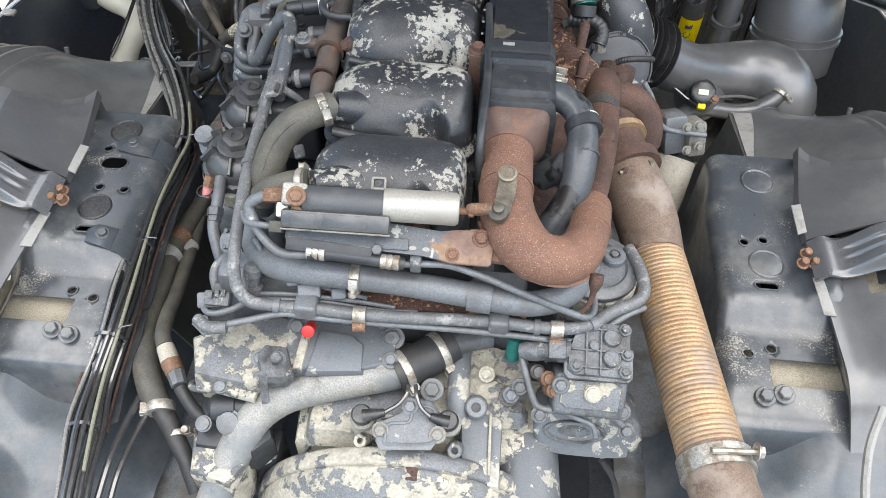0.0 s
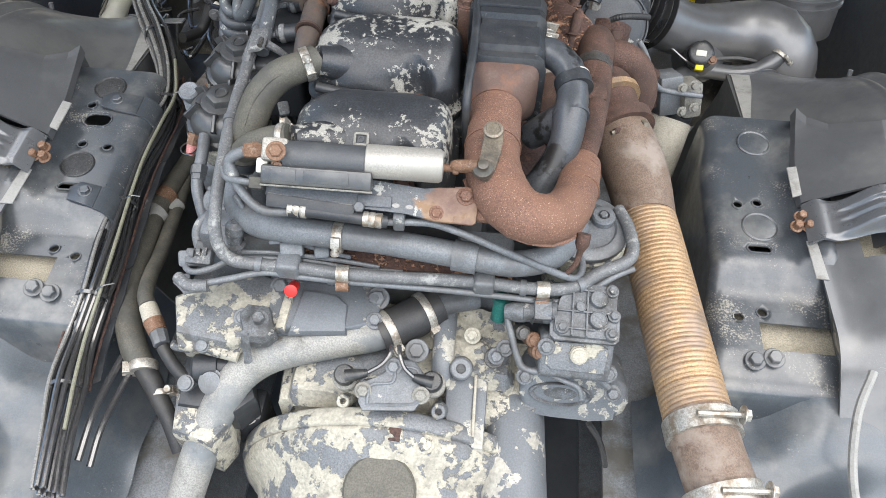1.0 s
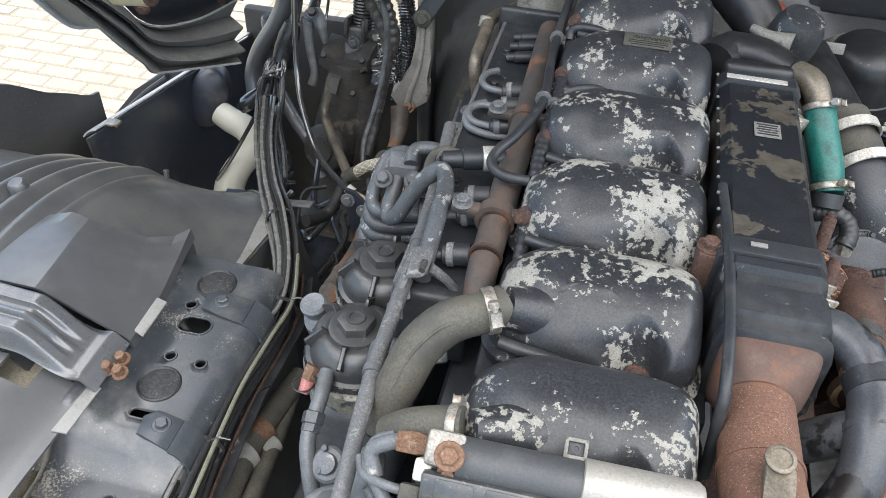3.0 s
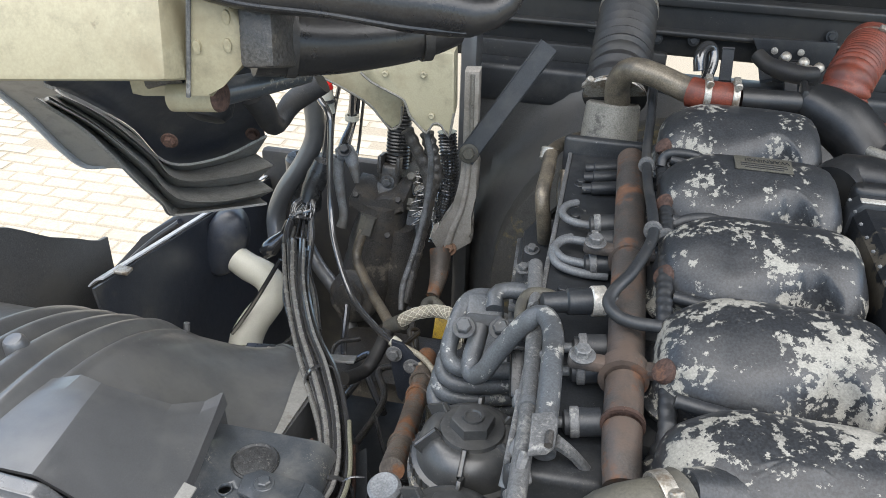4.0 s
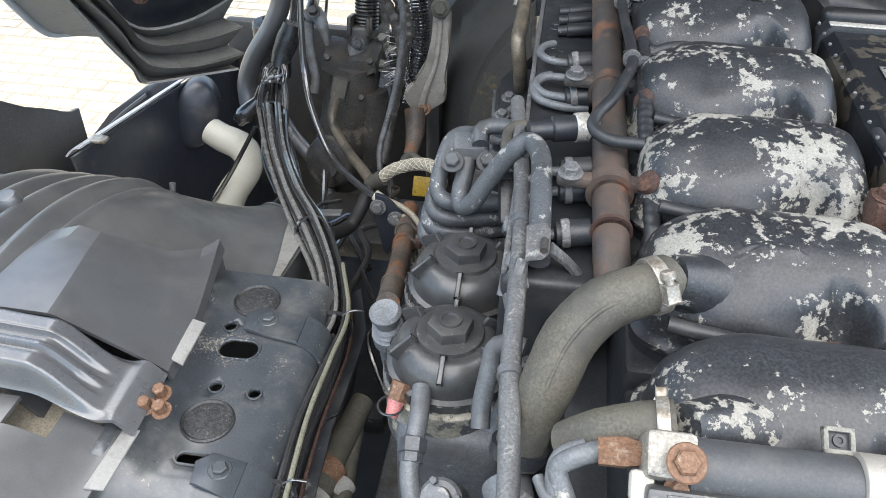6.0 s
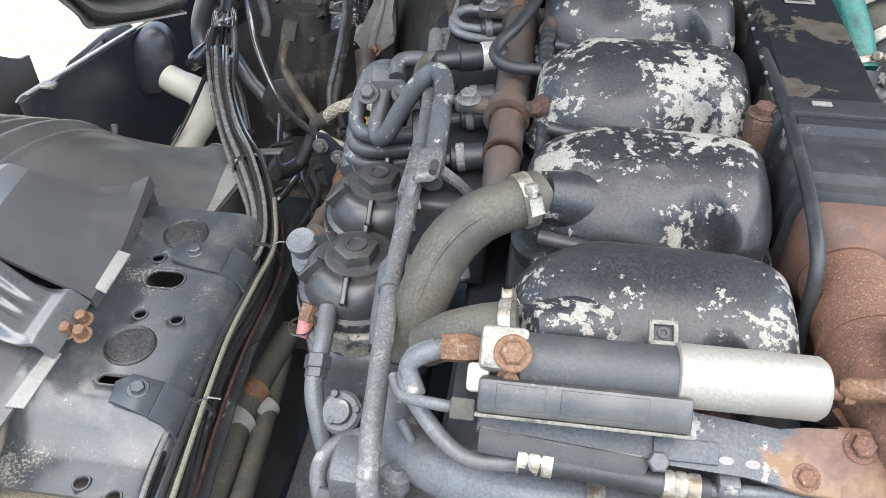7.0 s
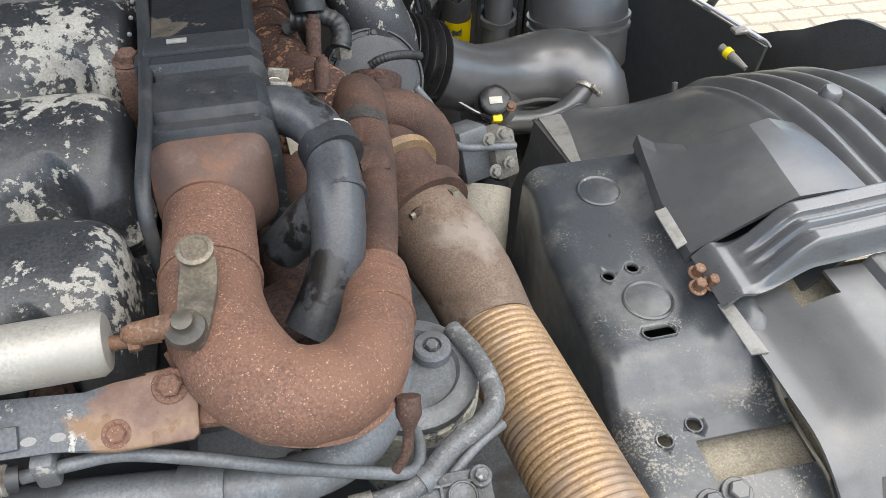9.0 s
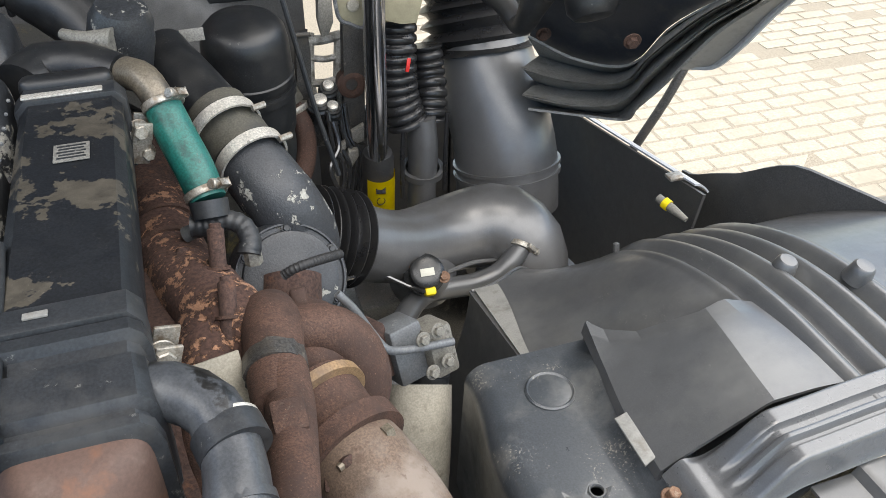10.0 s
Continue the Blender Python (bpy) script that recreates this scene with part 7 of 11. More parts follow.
for j, a in ((5, 0.9), (8, 0.4), (10, 1.2)):
    bm = bmesh.new()
    q = V(TRUNK[j]) + V(0.006, 0, 0.021)
    add_tube(bm, [q, q + V(0.010, 0.004 * a, 0.006), q + V(0.022, 0.010 * a, 0.003)], 0.0014, 6, flat=0.5)
    part("tie_tail", bm, M_CABLE, lm)
hose("cable", [V(p) + V(0.012, 0.004, 0.022) for p in TRUNK[4:14]], 0.0027, M_CABLEG, "pale green grey cable lying on the wiring loom", "cable", n=8)
hose("cable", [(-0.466, 0.536, 1.220), (-0.474, 0.486, 1.220), (-0.478, 0.431, 1.220), (-0.479, 0.373, 1.210)], 0.0052, M_CABLE, "black cable beside the frame rail", "cable", n=8)
hose("cable", [(-0.452, 0.516, 1.210), (-0.460, 0.471, 1.210), (-0.465, 0.417, 1.210), (-0.466, 0.370, 1.200)], 0.0048, M_CABLE, "black cable beside the frame rail", "cable", n=8)

# ---- left side of the engine: filters, rail, fuel pipes ----
def filter_cap(x, y, z):
    root = thing("oil_filter", (x, y, z), "black plastic oil filter cap with a hexagon top", "filter", "filter caps")
    bm = bmesh.new()
    add_lathe(bm, Matrix.Translation((x, y, z)), [(0.058, -0.060), (0.058, -0.048), (0.061, -0.046), (0.061, -0.036), (0.056, -0.034), (0.055, -0.024), (0.052, -0.014), (0.044, -0.005), (0.036, -0.001), (0.033, -0.002), (0.032, 0.002), (0.028, 0.003), (0.010, 0.003)], 48)
    part("cap", bm, M_CAP, root, sharp=50)
    bm = bmesh.new()
    add_prism(bm, Matrix.Translation((x, y, z + 0.001)), [(0.0225 * math.cos(math.pi / 3 * j + 0.3), 0.0225 * math.sin(math.pi / 3 * j + 0.3)) for j in range(6)], 0.014, 0.0025)
    part("hexagon", bm, M_CAP, root, sharp=25)
    bm = bmesh.new()
    add_lathe(bm, Matrix.Translation((x, y, z + 0.0148)), [(0.011, 0), (0.011, 0.003), (0.008, 0.003), (0.007, 0.001), (0.003, 0.001)], 18)
    part("centre_ring", bm, M_CAP, root)
    for j in range(6):
        a = 2 * math.pi * j / 6 + 0.5
        bm = bmesh.new()
        add_box(bm, Matrix.Translation((x, y, z)) @ pose(0, 0, 0, 0, 0, math.degrees(a)) @ pose(0.045, 0, -0.006, 0, 36, 0), (0.026, 0.0045, 0.014), 0.0012)
        part("rib", bm, M_CAP, root)
    for j in range(24):
        a = 2 * math.pi * j / 24
        bm = bmesh.new()
        add_box(bm, Matrix.Translation((x, y, z)) @ pose(0, 0, 0, 0, 0, math.degrees(a)) @ pose(0.061, 0, -0.041, 0, 0, 0), (0.003, 0.006, 0.009), 0.0008)
        part("grip", bm, M_CAP, root)
    bm = bmesh.new()
    add_lathe(bm, Matrix.Translation((x, y, z)), [(0.062, -0.12), (0.063, -0.066), (0.065, -0.062), (0.065, -0.052), (0.06, -0.050)], 40)
    part("housing_neck", bm, M_CAST, root, "flaking grey housing neck")
    return root


filter_cap(-0.386, 0.878, 1.384)
filter_cap(-0.386, 0.991, 1.388)
solo("filter_housing", add_box(bmesh.new(), Matrix.Translation((-0.375, 0.93, 1.24)), (0.11, 0.24, 0.14), 0.02, 3), M_GREY, "grey painted oil filter housing on the engine side", "filter housing")
dk = thing("dipstick", (-0.462, 0.935, 1.345), "grey plastic dipstick handle in its tube", "dipstick")
DP = V((-0.460, 0.930, 1.345))
bm = bmesh.new()
add_lathe(bm, axis_at(DP, (-0.05, -0.2, 1)), [(0.016, -0.05), (0.018, -0.045), (0.0185, -0.030), (0.015, -0.027), (0.0175, -0.023), (0.014, -0.020), (0.0165, -0.016), (0.013, -0.012), (0.014, -0.006), (0.0165, 0.0), (0.017, 0.006), (0.014, 0.010), (0.009, 0.0085), (0.003, 0.008)], 28)
part("handle", bm, M_RAIL, dk)
bm = bmesh.new()
add_tube(bm, [DP + V(0.002, 0.008, -0.045), DP + V(0.01, 0.012, -0.11), DP + V(0.04, 0.015, -0.19)], [0.014, 0.012, 0.011], 14)
part("tube", bm, M_GREY, dk)

# black manifold with a rimmed front end
mf = thing("inlet_manifold", (-0.315, 1.2, 1.42), "black painted inlet manifold along the engine", "manifold")
bm = bmesh.new()
add_box(bm, Matrix.Translation((-0.300, 1.20, 1.415)), (0.085, 0.66, 0.10), 0.008, 3)
part("body", bm, M_DARK, mf)
bm = bmesh.new()
add_box(bm, Matrix.Translation((-0.292, 1.517, 1.430)), (0.118, 0.016, 0.122), 0.006, 3)
part("end_flange", bm, M_DARK, mf)
bm = bmesh.new()
add_box(bm, Matrix.Translation((-0.340, 1.20, 1.463)), (0.006, 0.64, 0.008), 0.002)
part("edge", bm, M_WORN, mf)
for y in (1.02, 1.07, 1.14, 1.20, 1.31, 1.41):
    bolt((-0.318, y, 1.465), (0, 0, 1), 0.006, 0.006, M_DARK, mf)
for i, y in enumerate((1.385, 1.42, 1.45)):
    bm = bmesh.new()
    add_lathe(bm, axis_at((-0.315, y, 1.472), (1, 0.12, 0.1)), [(0.007, 0), (0.007, 0.012), (0.009, 0.013), (0.009, 0.05), (0.007, 0.055)], 14)
    part("sensor_body", bm, M_DARK, mf)

# worn conduit frame with its joint
cj = thing("conduit_joint", (-0.315, 0.889, 1.490), "worn grey slotted bracket on the cable conduit", "bracket")
bm = bmesh.new()
add_slab(bm, [(-0.325, 0.901, 1.494), (-0.309, 0.907, 1.494), (-0.303, 0.899, 1.494), (-0.303, 0.874, 1.492), (-0.308, 0.867, 1.492), (-0.323, 0.861, 1.492)], (0, 0.003, 0.007), 0.002)
jb = part("plate", bm, M_WORN, cj)
bm = bmesh.new()
add_tube(bm, [(-0.308, 0.883, 1.502), (-0.308, 0.869, 1.501)], 0.0035, 10)
part("slot", bm, M_OIL, jb, "dark slot")
for pts in ([(-0.303, 0.885, 1.492), (-0.286, 0.889, 1.475), (-0.270, 0.889, 1.455), (-0.263, 0.889, 1.440)], [(-0.325, 0.872, 1.485), (-0.328, 0.855, 1.475), (-0.327, 0.838, 1.460)]):
    bm = bmesh.new()
    add_tube(bm, pts, [0.006, 0.005, 0.005, 0.005][:len(pts)], 8)
    part("stay", bm, M_WORN, cj)
for q in [(-0.327, 0.864, 1.470), (-0.328, 0.839, 1.465), (-0.333, 0.985, 1.455), (-0.278, 0.834, 1.420)]:
    bm = bmesh.new()
    add_box(bm, axis_at(q, (0.2, -0.5, 0.8)), (0.016, 0.020, 0.012), 0.003)
    part("clip", bm, M_WORN, cj)

# rusty fuel rail and its brackets
fr = thing("fuel_rail", (-0.25, 1.1, 1.495), "rusty painted fuel rail pipe beside the valve covers", "pipe")
bm = bmesh.new()
add_tube(bm, [(-0.247, 0.862, 1.478), (-0.250, 0.90, 1.488), (-0.2505, 1.0, 1.494), (-0.252, 1.15, 1.498), (-0.254, 1.30, 1.503), (-0.256, 1.42, 1.506)], [0.0155, 0.0165, 0.0175, 0.018, 0.018, 0.018], 24)
part("pipe", bm, M_RAILRUST, fr)
for y in (0.915, 1.245):
    bm = bmesh.new()
    ring(bm, (-0.2505, y, 1.494), (0, 1, 0.03), 0.016, 0.0188, 0.004, 28)
    part("band", bm, M_RUST, fr)
for y in (0.977, 1.178):
    bm = bmesh.new()
    ring(bm, (-0.252, y, 1.497), (0, 1, 0.03), 0.017, 0.0225, 0.016, 28)
    add_box(bm, Matrix.Translation((-0.285, y, 1.505)), (0.035, 0.016, 0.012), 0.004)
    add_box(bm, Matrix.Translation((-0.222, y, 1.505)), (0.030, 0.016, 0.012), 0.004)
    add_box(bm, Matrix.Translation((-0.215, y, 1.47)), (0.012, 0.020, 0.06), 0.003)
    b = part("bracket", bm, M_RAILRUST, fr, "rusty saddle bracket")
    bolt((-0.290, y, 1.511), (0, -0.1, 1), 0.008, 0.008, M_WORN, b)
    bolt((-0.215, y, 1.511), (0, -0.1, 1), 0.008, 0.008, M_DARK, b)

# injector unions and their bent pipes
for i, (y, up) in enumerate(((0.925, 0), (0.995, 1), (1.03, 0), (1.185, 1), (1.235, 0), (1.275, 1))):
    rt = thing("fuel_union", (-0.29, y, 1.475), "dark fuel union with a bent grey pipe", "union", "fuel unions")
    bm = bmesh.new()
    add_lathe(bm, axis_at((-0.268, y, 1.484), (-1, -0.12, -0.12)), [(0.0125, 0), (0.0125, 0.018), (0.011, 0.019), (0.011, 0.030), (0.0065, 0.032)], 18)
    part("body", bm, M_DARK, rt)
    bm = bmesh.new()
    add_lathe(bm, axis_at((-0.268, y, 1.484), (-1, -0.12, -0.12)), [(0.0128, 0.018), (0.0136, 0.019), (0.0136, 0.025), (0.0128, 0.026)], 18)
    part("worn_nut", bm, M_WORN, rt)
    bm = bmesh.new()
    if i < 3:
        add_tube(bm, [(-0.298, y - 0.003, 1.480), (-0.318, y - 0.008, 1.477), (-0.335, y - 0.03, 1.468), (-0.34, y - 0.05, 1.44)], 0.0050, 10)
    else:
        add_tube(bm, [(-0.298, y - 0.003, 1.480), (-0.322, y + 0.002, 1.480), (-0.334, y + 0.020, 1.480), (-0.330, y + 0.045, 1.478), (-0.318, y + 0.06, 1.476)] if up else
                 [(-0.298, y - 0.003, 1.480), (-0.324, y - 0.006, 1.480), (-0.336, y - 0.028, 1.478), (-0.328, y - 0.055, 1.476), (-0.300, y - 0.064, 1.474), (-0.272, y - 0.060, 1.472)], 0.0050, 10)
    part("pipe", bm, M_GREY, rt)
ps = thing("pressure_sensor", (-0.29, 1.075, 1.497), "dark pressure sensor with a shiny silver ring", "sensor")
PS0, PSD = V(-0.262, 1.085, 1.502), V(-1, -0.28, -0.02).normalized()
for nm, prof, mt in (("collar", [(0.010, 0), (0.012, 0.002), (0.012, 0.012)], M_DARK), ("silver_ring", [(0.0145, 0.012), (0.0155, 0.013), (0.0155, 0.026), (0.0145, 0.027)], M_BAND), ("plug_body", [(0.0135, 0.027), (0.0135, 0.050), (0.011, 0.052), (0.010, 0.075), (0.005, 0.078)], M_DARK)):
    bm = bmesh.new()
    add_lathe(bm, axis_at(PS0, PSD), prof, 22)
    part(nm, bm, mt, ps)
hose("sensor_cable", [PS0 + PSD * 0.076] + [(-0.347, 1.064, 1.485), (-0.352, 1.053, 1.478), (-0.348, 1.047, 1.470), (-0.339, 1.053, 1.460), (-0.332, 1.048, 1.450)], 0.0042, M_RUBBER, "black corrugated sensor cable", "cable", n=10, ribs=(0.006, 0.0008))
hose("fuel_return_hose", [(-0.315, 1.115, 1.470), (-0.331, 1.118, 1.475), (-0.349, 1.117, 1.475), (-0.357, 1.104, 1.472), (-0.357, 1.082, 1.468), (-0.351, 1.073, 1.460)], 0.0062, M_HOSE, "small curled return hose", "hose", n=12)
# conduit and thin hoses between the rail and the covers
hose("cable_conduit", [(-0.232, 1.660, 1.560), (-0.236, 1.487, 1.545), (-0.240, 1.375, 1.535), (-0.238, 1.280, 1.538), (-0.233, 1.200, 1.540), (-0.234, 1.150, 1.540), (-0.252, 1.090, 1.535), (-0.267, 1.062, 1.530), (-0.272, 1.044, 1.526), (-0.264, 1.028, 1.524), (-0.248, 1.020, 1.524), (-0.223, 1.018, 1.525)], 0.0062, M_DARK, "dark thin hose looping over the fuel rail", "hose", n=10)
hose("injector_conduit", [(-0.220, 1.402, 1.530), (-0.219, 1.300, 1.530), (-0.218, 1.215, 1.534), (-0.219, 1.136, 1.530), (-0.220, 1.055, 1.522), (-0.216, 0.995, 1.505), (-0.215, 0.944, 1.500), (-0.215, 0.915, 1.490), (-0.221, 0.903, 1.470)], 0.0072, M_DARK, "dark ribbed conduit along the valve covers", "conduit", n=12, ribs=(0.011, 0.0012))
for k in range(5):
    y0, z0 = cover_at(k + 1)
    hose("injector_cable", [(-0.212, y0 - 0.066, z0 + 0.038), (-0.19, y0 - 0.069, z0 + 0.036), (-0.16, y0 - 0.070, z0 + 0.032), (-0.12, y0 - 0.070, z0 + 0.020)], 0.0065, M_DARK, "dark cable between two valve covers", "cable", n=10, group="injector cables")
for p in [(-0.240, 1.345, 1.535), (-0.219, 1.352, 1.530), (-0.233, 1.170, 1.540), (-0.219, 1.165, 1.536)]:
    bm = bmesh.new()
    ring(bm, p, (0.05, 1, 0), 0.005, 0.0098, 0.007, 18)
    solo("conduit_clip", bm, M_WORN, "worn grey ring clip on a conduit", "clip", "ring clips")
hose("thin_hose", [(-0.222, 1.345, 1.535), (-0.220, 1.352, 1.545), (-0.208, 1.352, 1.552), (-0.180, 1.352, 1.550), (-0.156, 1.347, 1.535)], 0.0062, M_DARK, "thin dark hose to a valve cover", "hose", n=10)
hose("thin_hose", [(-0.212, 1.205, 1.530), (-0.188, 1.208, 1.540), (-0.163, 1.207, 1.540), (-0.146, 1.204, 1.520)], 0.0068, M_DARK, "thin dark hose to a valve cover", "hose", n=10)

# stacked steel fuel pipes by the filters
hose("fuel_pipe", [(-0.311, 0.880, 1.480), (-0.313, 0.914, 1.488), (-0.315, 0.961, 1.495), (-0.319, 1.017, 1.500), (-0.331, 1.047, 1.498), (-0.347, 1.047, 1.487), (-0.372, 1.045, 1.447), (-0.386, 1.042, 1.420), (-0.398, 1.046, 1.410), (-0.402, 1.060, 1.417), (-0.400, 1.075, 1.430), (-0.399, 1.090, 1.442)], 0.0102, M_WORNGREY, "thick bent grey painted steel pipe", "pipe", n=16)
for i, pts in enumerate(([(-0.395, 1.141, 1.445), (-0.412, 1.138, 1.445), (-0.423, 1.122, 1.442), (-0.428, 1.095, 1.428), (-0.430, 1.077, 1.410), (-0.421, 1.066, 1.402), (-0.395, 1.069, 1.397), (-0.347, 1.082, 1.397)],
                         [(-0.434, 1.102, 1.395), (-0.436, 1.080, 1.385), (-0.426, 1.066, 1.380), (-0.397, 1.067, 1.377), (-0.342, 1.084, 1.377)],
                         [(-0.438, 1.102, 1.375), (-0.441, 1.082, 1.363), (-0.429, 1.069, 1.358), (-0.396, 1.070, 1.356), (-0.337, 1.091, 1.356)],
                         [(-0.442, 1.099, 1.356), (-0.444, 1.077, 1.346), (-0.432, 1.064, 1.340), (-0.395, 1.068, 1.337), (-0.332, 1.089, 1.337)],
                         [(-0.388, 1.114, 1.448), (-0.390, 1.131, 1.455), (-0.380, 1.139, 1.458), (-0.358, 1.141, 1.458), (-0.329, 1.136, 1.455)])):
    hose("fuel_pipe", pts, 0.0094, M_WORNGREY, "grey painted steel pipe bent round the filters", "pipe", n=14)
pb = thing("pipe_clamp", (-0.397, 1.104, 1.440), "grey cast pipe clamp with two bolts", "clamp")
bm = bmesh.new()
add_box(bm, axis_at((-0.401, 1.126, 1.437), (0.1, -0.45, 0.87)), (0.044, 0.036, 0.026), 0.008, 3)
part("body", bm, M_WORNGREY, pb)
bm = bmesh.new()
add_slab(bm, [(-0.422, 1.095, 1.440), (-0.413, 1.104, 1.442), (-0.379, 1.107, 1.442), (-0.369, 1.100, 1.440), (-0.370, 1.091, 1.436), (-0.390, 1.092, 1.438), (-0.408, 1.084, 1.438), (-0.419, 1.080, 1.436)], (0, -0.004, 0.008), 0.002)
part("flange", bm, M_WORNGREY, pb)
for p in [(-0.414, 1.076, 1.446), (-0.376, 1.083, 1.446)]:
    bolt(p, (0, -0.5, 0.85), 0.0085, 0.008, M_WORNGREY, pb)
bm = bmesh.new()
add_box(bm, axis_at((-0.347, 1.040, 1.425), (0.1, -0.6, 0.7)), (0.022, 0.05, 0.02), 0.004)
cn = thing("plug_connector", (-0.347, 1.040, 1.425), "black electrical plug connector on the pipes", "connector")
part("body", bm, M_GLOSS, cn)
bm = bmesh.new()
add_box(bm, axis_at((-0.337, 1.023, 1.410), (0.1, -0.6, 0.7)), (0.03, 0.02, 0.02), 0.004)
part("bracket", bm, M_GREY, cn)
# small grey elbows under the filters
hose("oil_line", [(-0.345, 0.780, 1.370), (-0.346, 0.795, 1.385), (-0.343, 0.808, 1.410), (-0.340, 0.818, 1.430), (-0.329, 0.816, 1.440), (-0.315, 0.813, 1.440)], 0.0085, M_GREY, "grey bent oil line below the filter cap", "pipe", n=14)
hose("oil_line", [(-0.335, 0.794, 1.350), (-0.328, 0.810, 1.370), (-0.319, 0.817, 1.400), (-0.309, 0.817, 1.420)], 0.007, M_GREY, "grey oil line behind the filter cap", "pipe", n=12)
hose("oil_line", [(-0.404, 0.827, 1.360), (-0.402, 0.796, 1.350), (-0.403, 0.757, 1.330), (-0.394, 0.731, 1.310), (-0.385, 0.715, 1.290)], 0.009, M_GREY, "grey hose down the side of the engine", "hose", n=12)
hose("oil_line", [(-0.336, 0.690, 1.360), (-0.362, 0.677, 1.355), (-0.371, 0.658, 1.345), (-0.362, 0.636, 1.330), (-0.353, 0.628, 1.315)], 0.0075, M_GREY, "grey hose curling to the gear housing", "hose", n=12)

for p, d_, r_ in (((-0.403, 0.772, 1.338), (0.05, -1, -0.5), 0.0125), ((-0.362, 0.640, 1.332), (-0.1, -1, -0.7), 0.011)):
    bm = bmesh.new()
    add_lathe(bm, axis_at(p, d_), [(0.009, -0.012), (r_, -0.010), (r_, 0.002), (r_ * 0.86, 0.003), (r_ * 0.86, 0.011), (0.009, 0.012)], 6)
    solo("pipe_union", bm, M_WORNGREY, "worn grey hexagon union on the oil line", "union", "oil line unions")
db = thing("drain_valve", (-0.372, 0.735, 1.325), "dark grey round drain valve on the side of the engine", "valve")
bm = bmesh.new()
add_lathe(bm, axis_at((-0.372, 0.738, 1.318), (-0.2, -0.5, 0.85)), [(0.020, -0.03), (0.020, 0.004), (0.017, 0.007), (0.012, 0.007), (0.011, 0.012), (0.004, 0.013)], 24)
part("body", bm, M_GREY, db)
for w in range(3):
    bolt(V(-0.372, 0.738, 1.325) + V(0.0145 * math.cos(w * 2.1), 0.012 * math.sin(w * 2.1), 0.007 * math.sin(w * 2.1)), (-0.2, -0.5, 0.85), 0.0038, 0.004, M_WORNGREY, db, washer=False)
# cylinder head side stuff: sensors at the rear left corner
sn = thing("wiring_plug", (-0.313, 0.642, 1.380), "grey wiring plugs at the rear corner of the engine", "connector")
for p, sz in (((-0.306, 0.627, 1.385), (0.026, 0.03, 0.03)), ((-0.355, 0.605, 1.360), (0.04, 0.022, 0.022)), ((-0.293, 0.648, 1.390), (0.02, 0.02, 0.04)), ((-0.243, 0.617, 1.400), (0.02, 0.014, 0.014)), ((-0.221, 0.607, 1.395), (0.03, 0.02, 0.02)), ((-0.183, 0.609, 1.392), (0.02, 0.016, 0.018))):
    bm = bmesh.new()
    add_box(bm, axis_at(p, (0.1, -0.6, 0.8)), sz, 0.004)
    part("plug", bm, M_GREY, sn)
hose("wire", [(-0.366, 0.598, 1.355), (-0.361, 0.588, 1.355), (-0.340, 0.583, 1.360), (-0.321, 0.589, 1.365), (-0.304, 0.599, 1.370)], 0.0032, M_PLASTIC, "thin black wire to a plug", "cable", n=8)
for pts in ([(-0.305, 0.609, 1.375), (-0.258, 0.606, 1.385), (-0.212, 0.604, 1.388), (-0.153, 0.603, 1.385), (-0.109, 0.602, 1.380)], [(-0.301, 0.604, 1.370), (-0.250, 0.601, 1.380), (-0.198, 0.602, 1.380), (-0.138, 0.600, 1.375), (-0.079, 0.602, 1.375)], [(-0.243, 0.617, 1.400), (-0.214, 0.617, 1.395), (-0.176, 0.611, 1.390), (-0.146, 0.608, 1.388)]):
    hose("wire", pts, 0.003, M_GREY, "thin grey wire behind the coolant pipe", "cable", n=8)

# ---- front left: cooling, steering, cab tilt linkage ----
comp = thing("compressor", (-0.40, 1.42, 1.32), "peeling black air compressor head with two steel pipes", "compressor")
bm = bmesh.new()
add_slab(bm, [(-0.394, 1.463, 1.352), (-0.378, 1.510, 1.352), (-0.320, 1.513, 1.352), (-0.315, 1.307, 1.352), (-0.343, 1.291, 1.352), (-0.365, 1.298, 1.352), (-0.384, 1.363, 1.352)], (0, 0, -0.016), 0.004)
part("head_plate", bm, M_COVER, comp)
bm = bmesh.new()
add_box(bm, pose(-0.352, 1.405, 1.265, -4, 0, 4), (0.085, 0.17, 0.15), 0.012, 3)
part("head", bm, M_DARK, comp)
for k in range(5):
    bm = bmesh.new()
    add_box(bm, pose(-0.352, 1.405, 1.325 - 0.022 * k, -4, 0, 4), (0.094, 0.178, 0.007), 0.002)
    part("fin", bm, M_UNIT, comp)
for p in [(-0.375, 1.407, 1.353), (-0.380, 1.353, 1.353), (-0.367, 1.364, 1.353), (-0.359, 1.313, 1.353), (-0.325, 1.314, 1.353), (-0.334, 1.481, 1.353)]:
    bolt(p, (0, -0.2, 1), 0.0075, 0.007, M_WORN, comp)
for pts, r in (([(-0.360, 1.429, 1.360), (-0.363, 1.415, 1.400), (-0.369, 1.424, 1.435), (-0.368, 1.474, 1.450), (-0.368, 1.532, 1.455), (-0.351, 1.660, 1.419), (-0.315, 1.750, 1.400)], 0.0105), ([(-0.333, 1.451, 1.360), (-0.339, 1.455, 1.395), (-0.345, 1.485, 1.420), (-0.344, 1.501, 1.440)], 0.0085)):
    bm = bmesh.new()
    add_tube(bm, pts, r, 14)
    part("steel_pipe", bm, M_BROWNSTEEL, comp, "half polished steel pipe")
bm = bmesh.new()
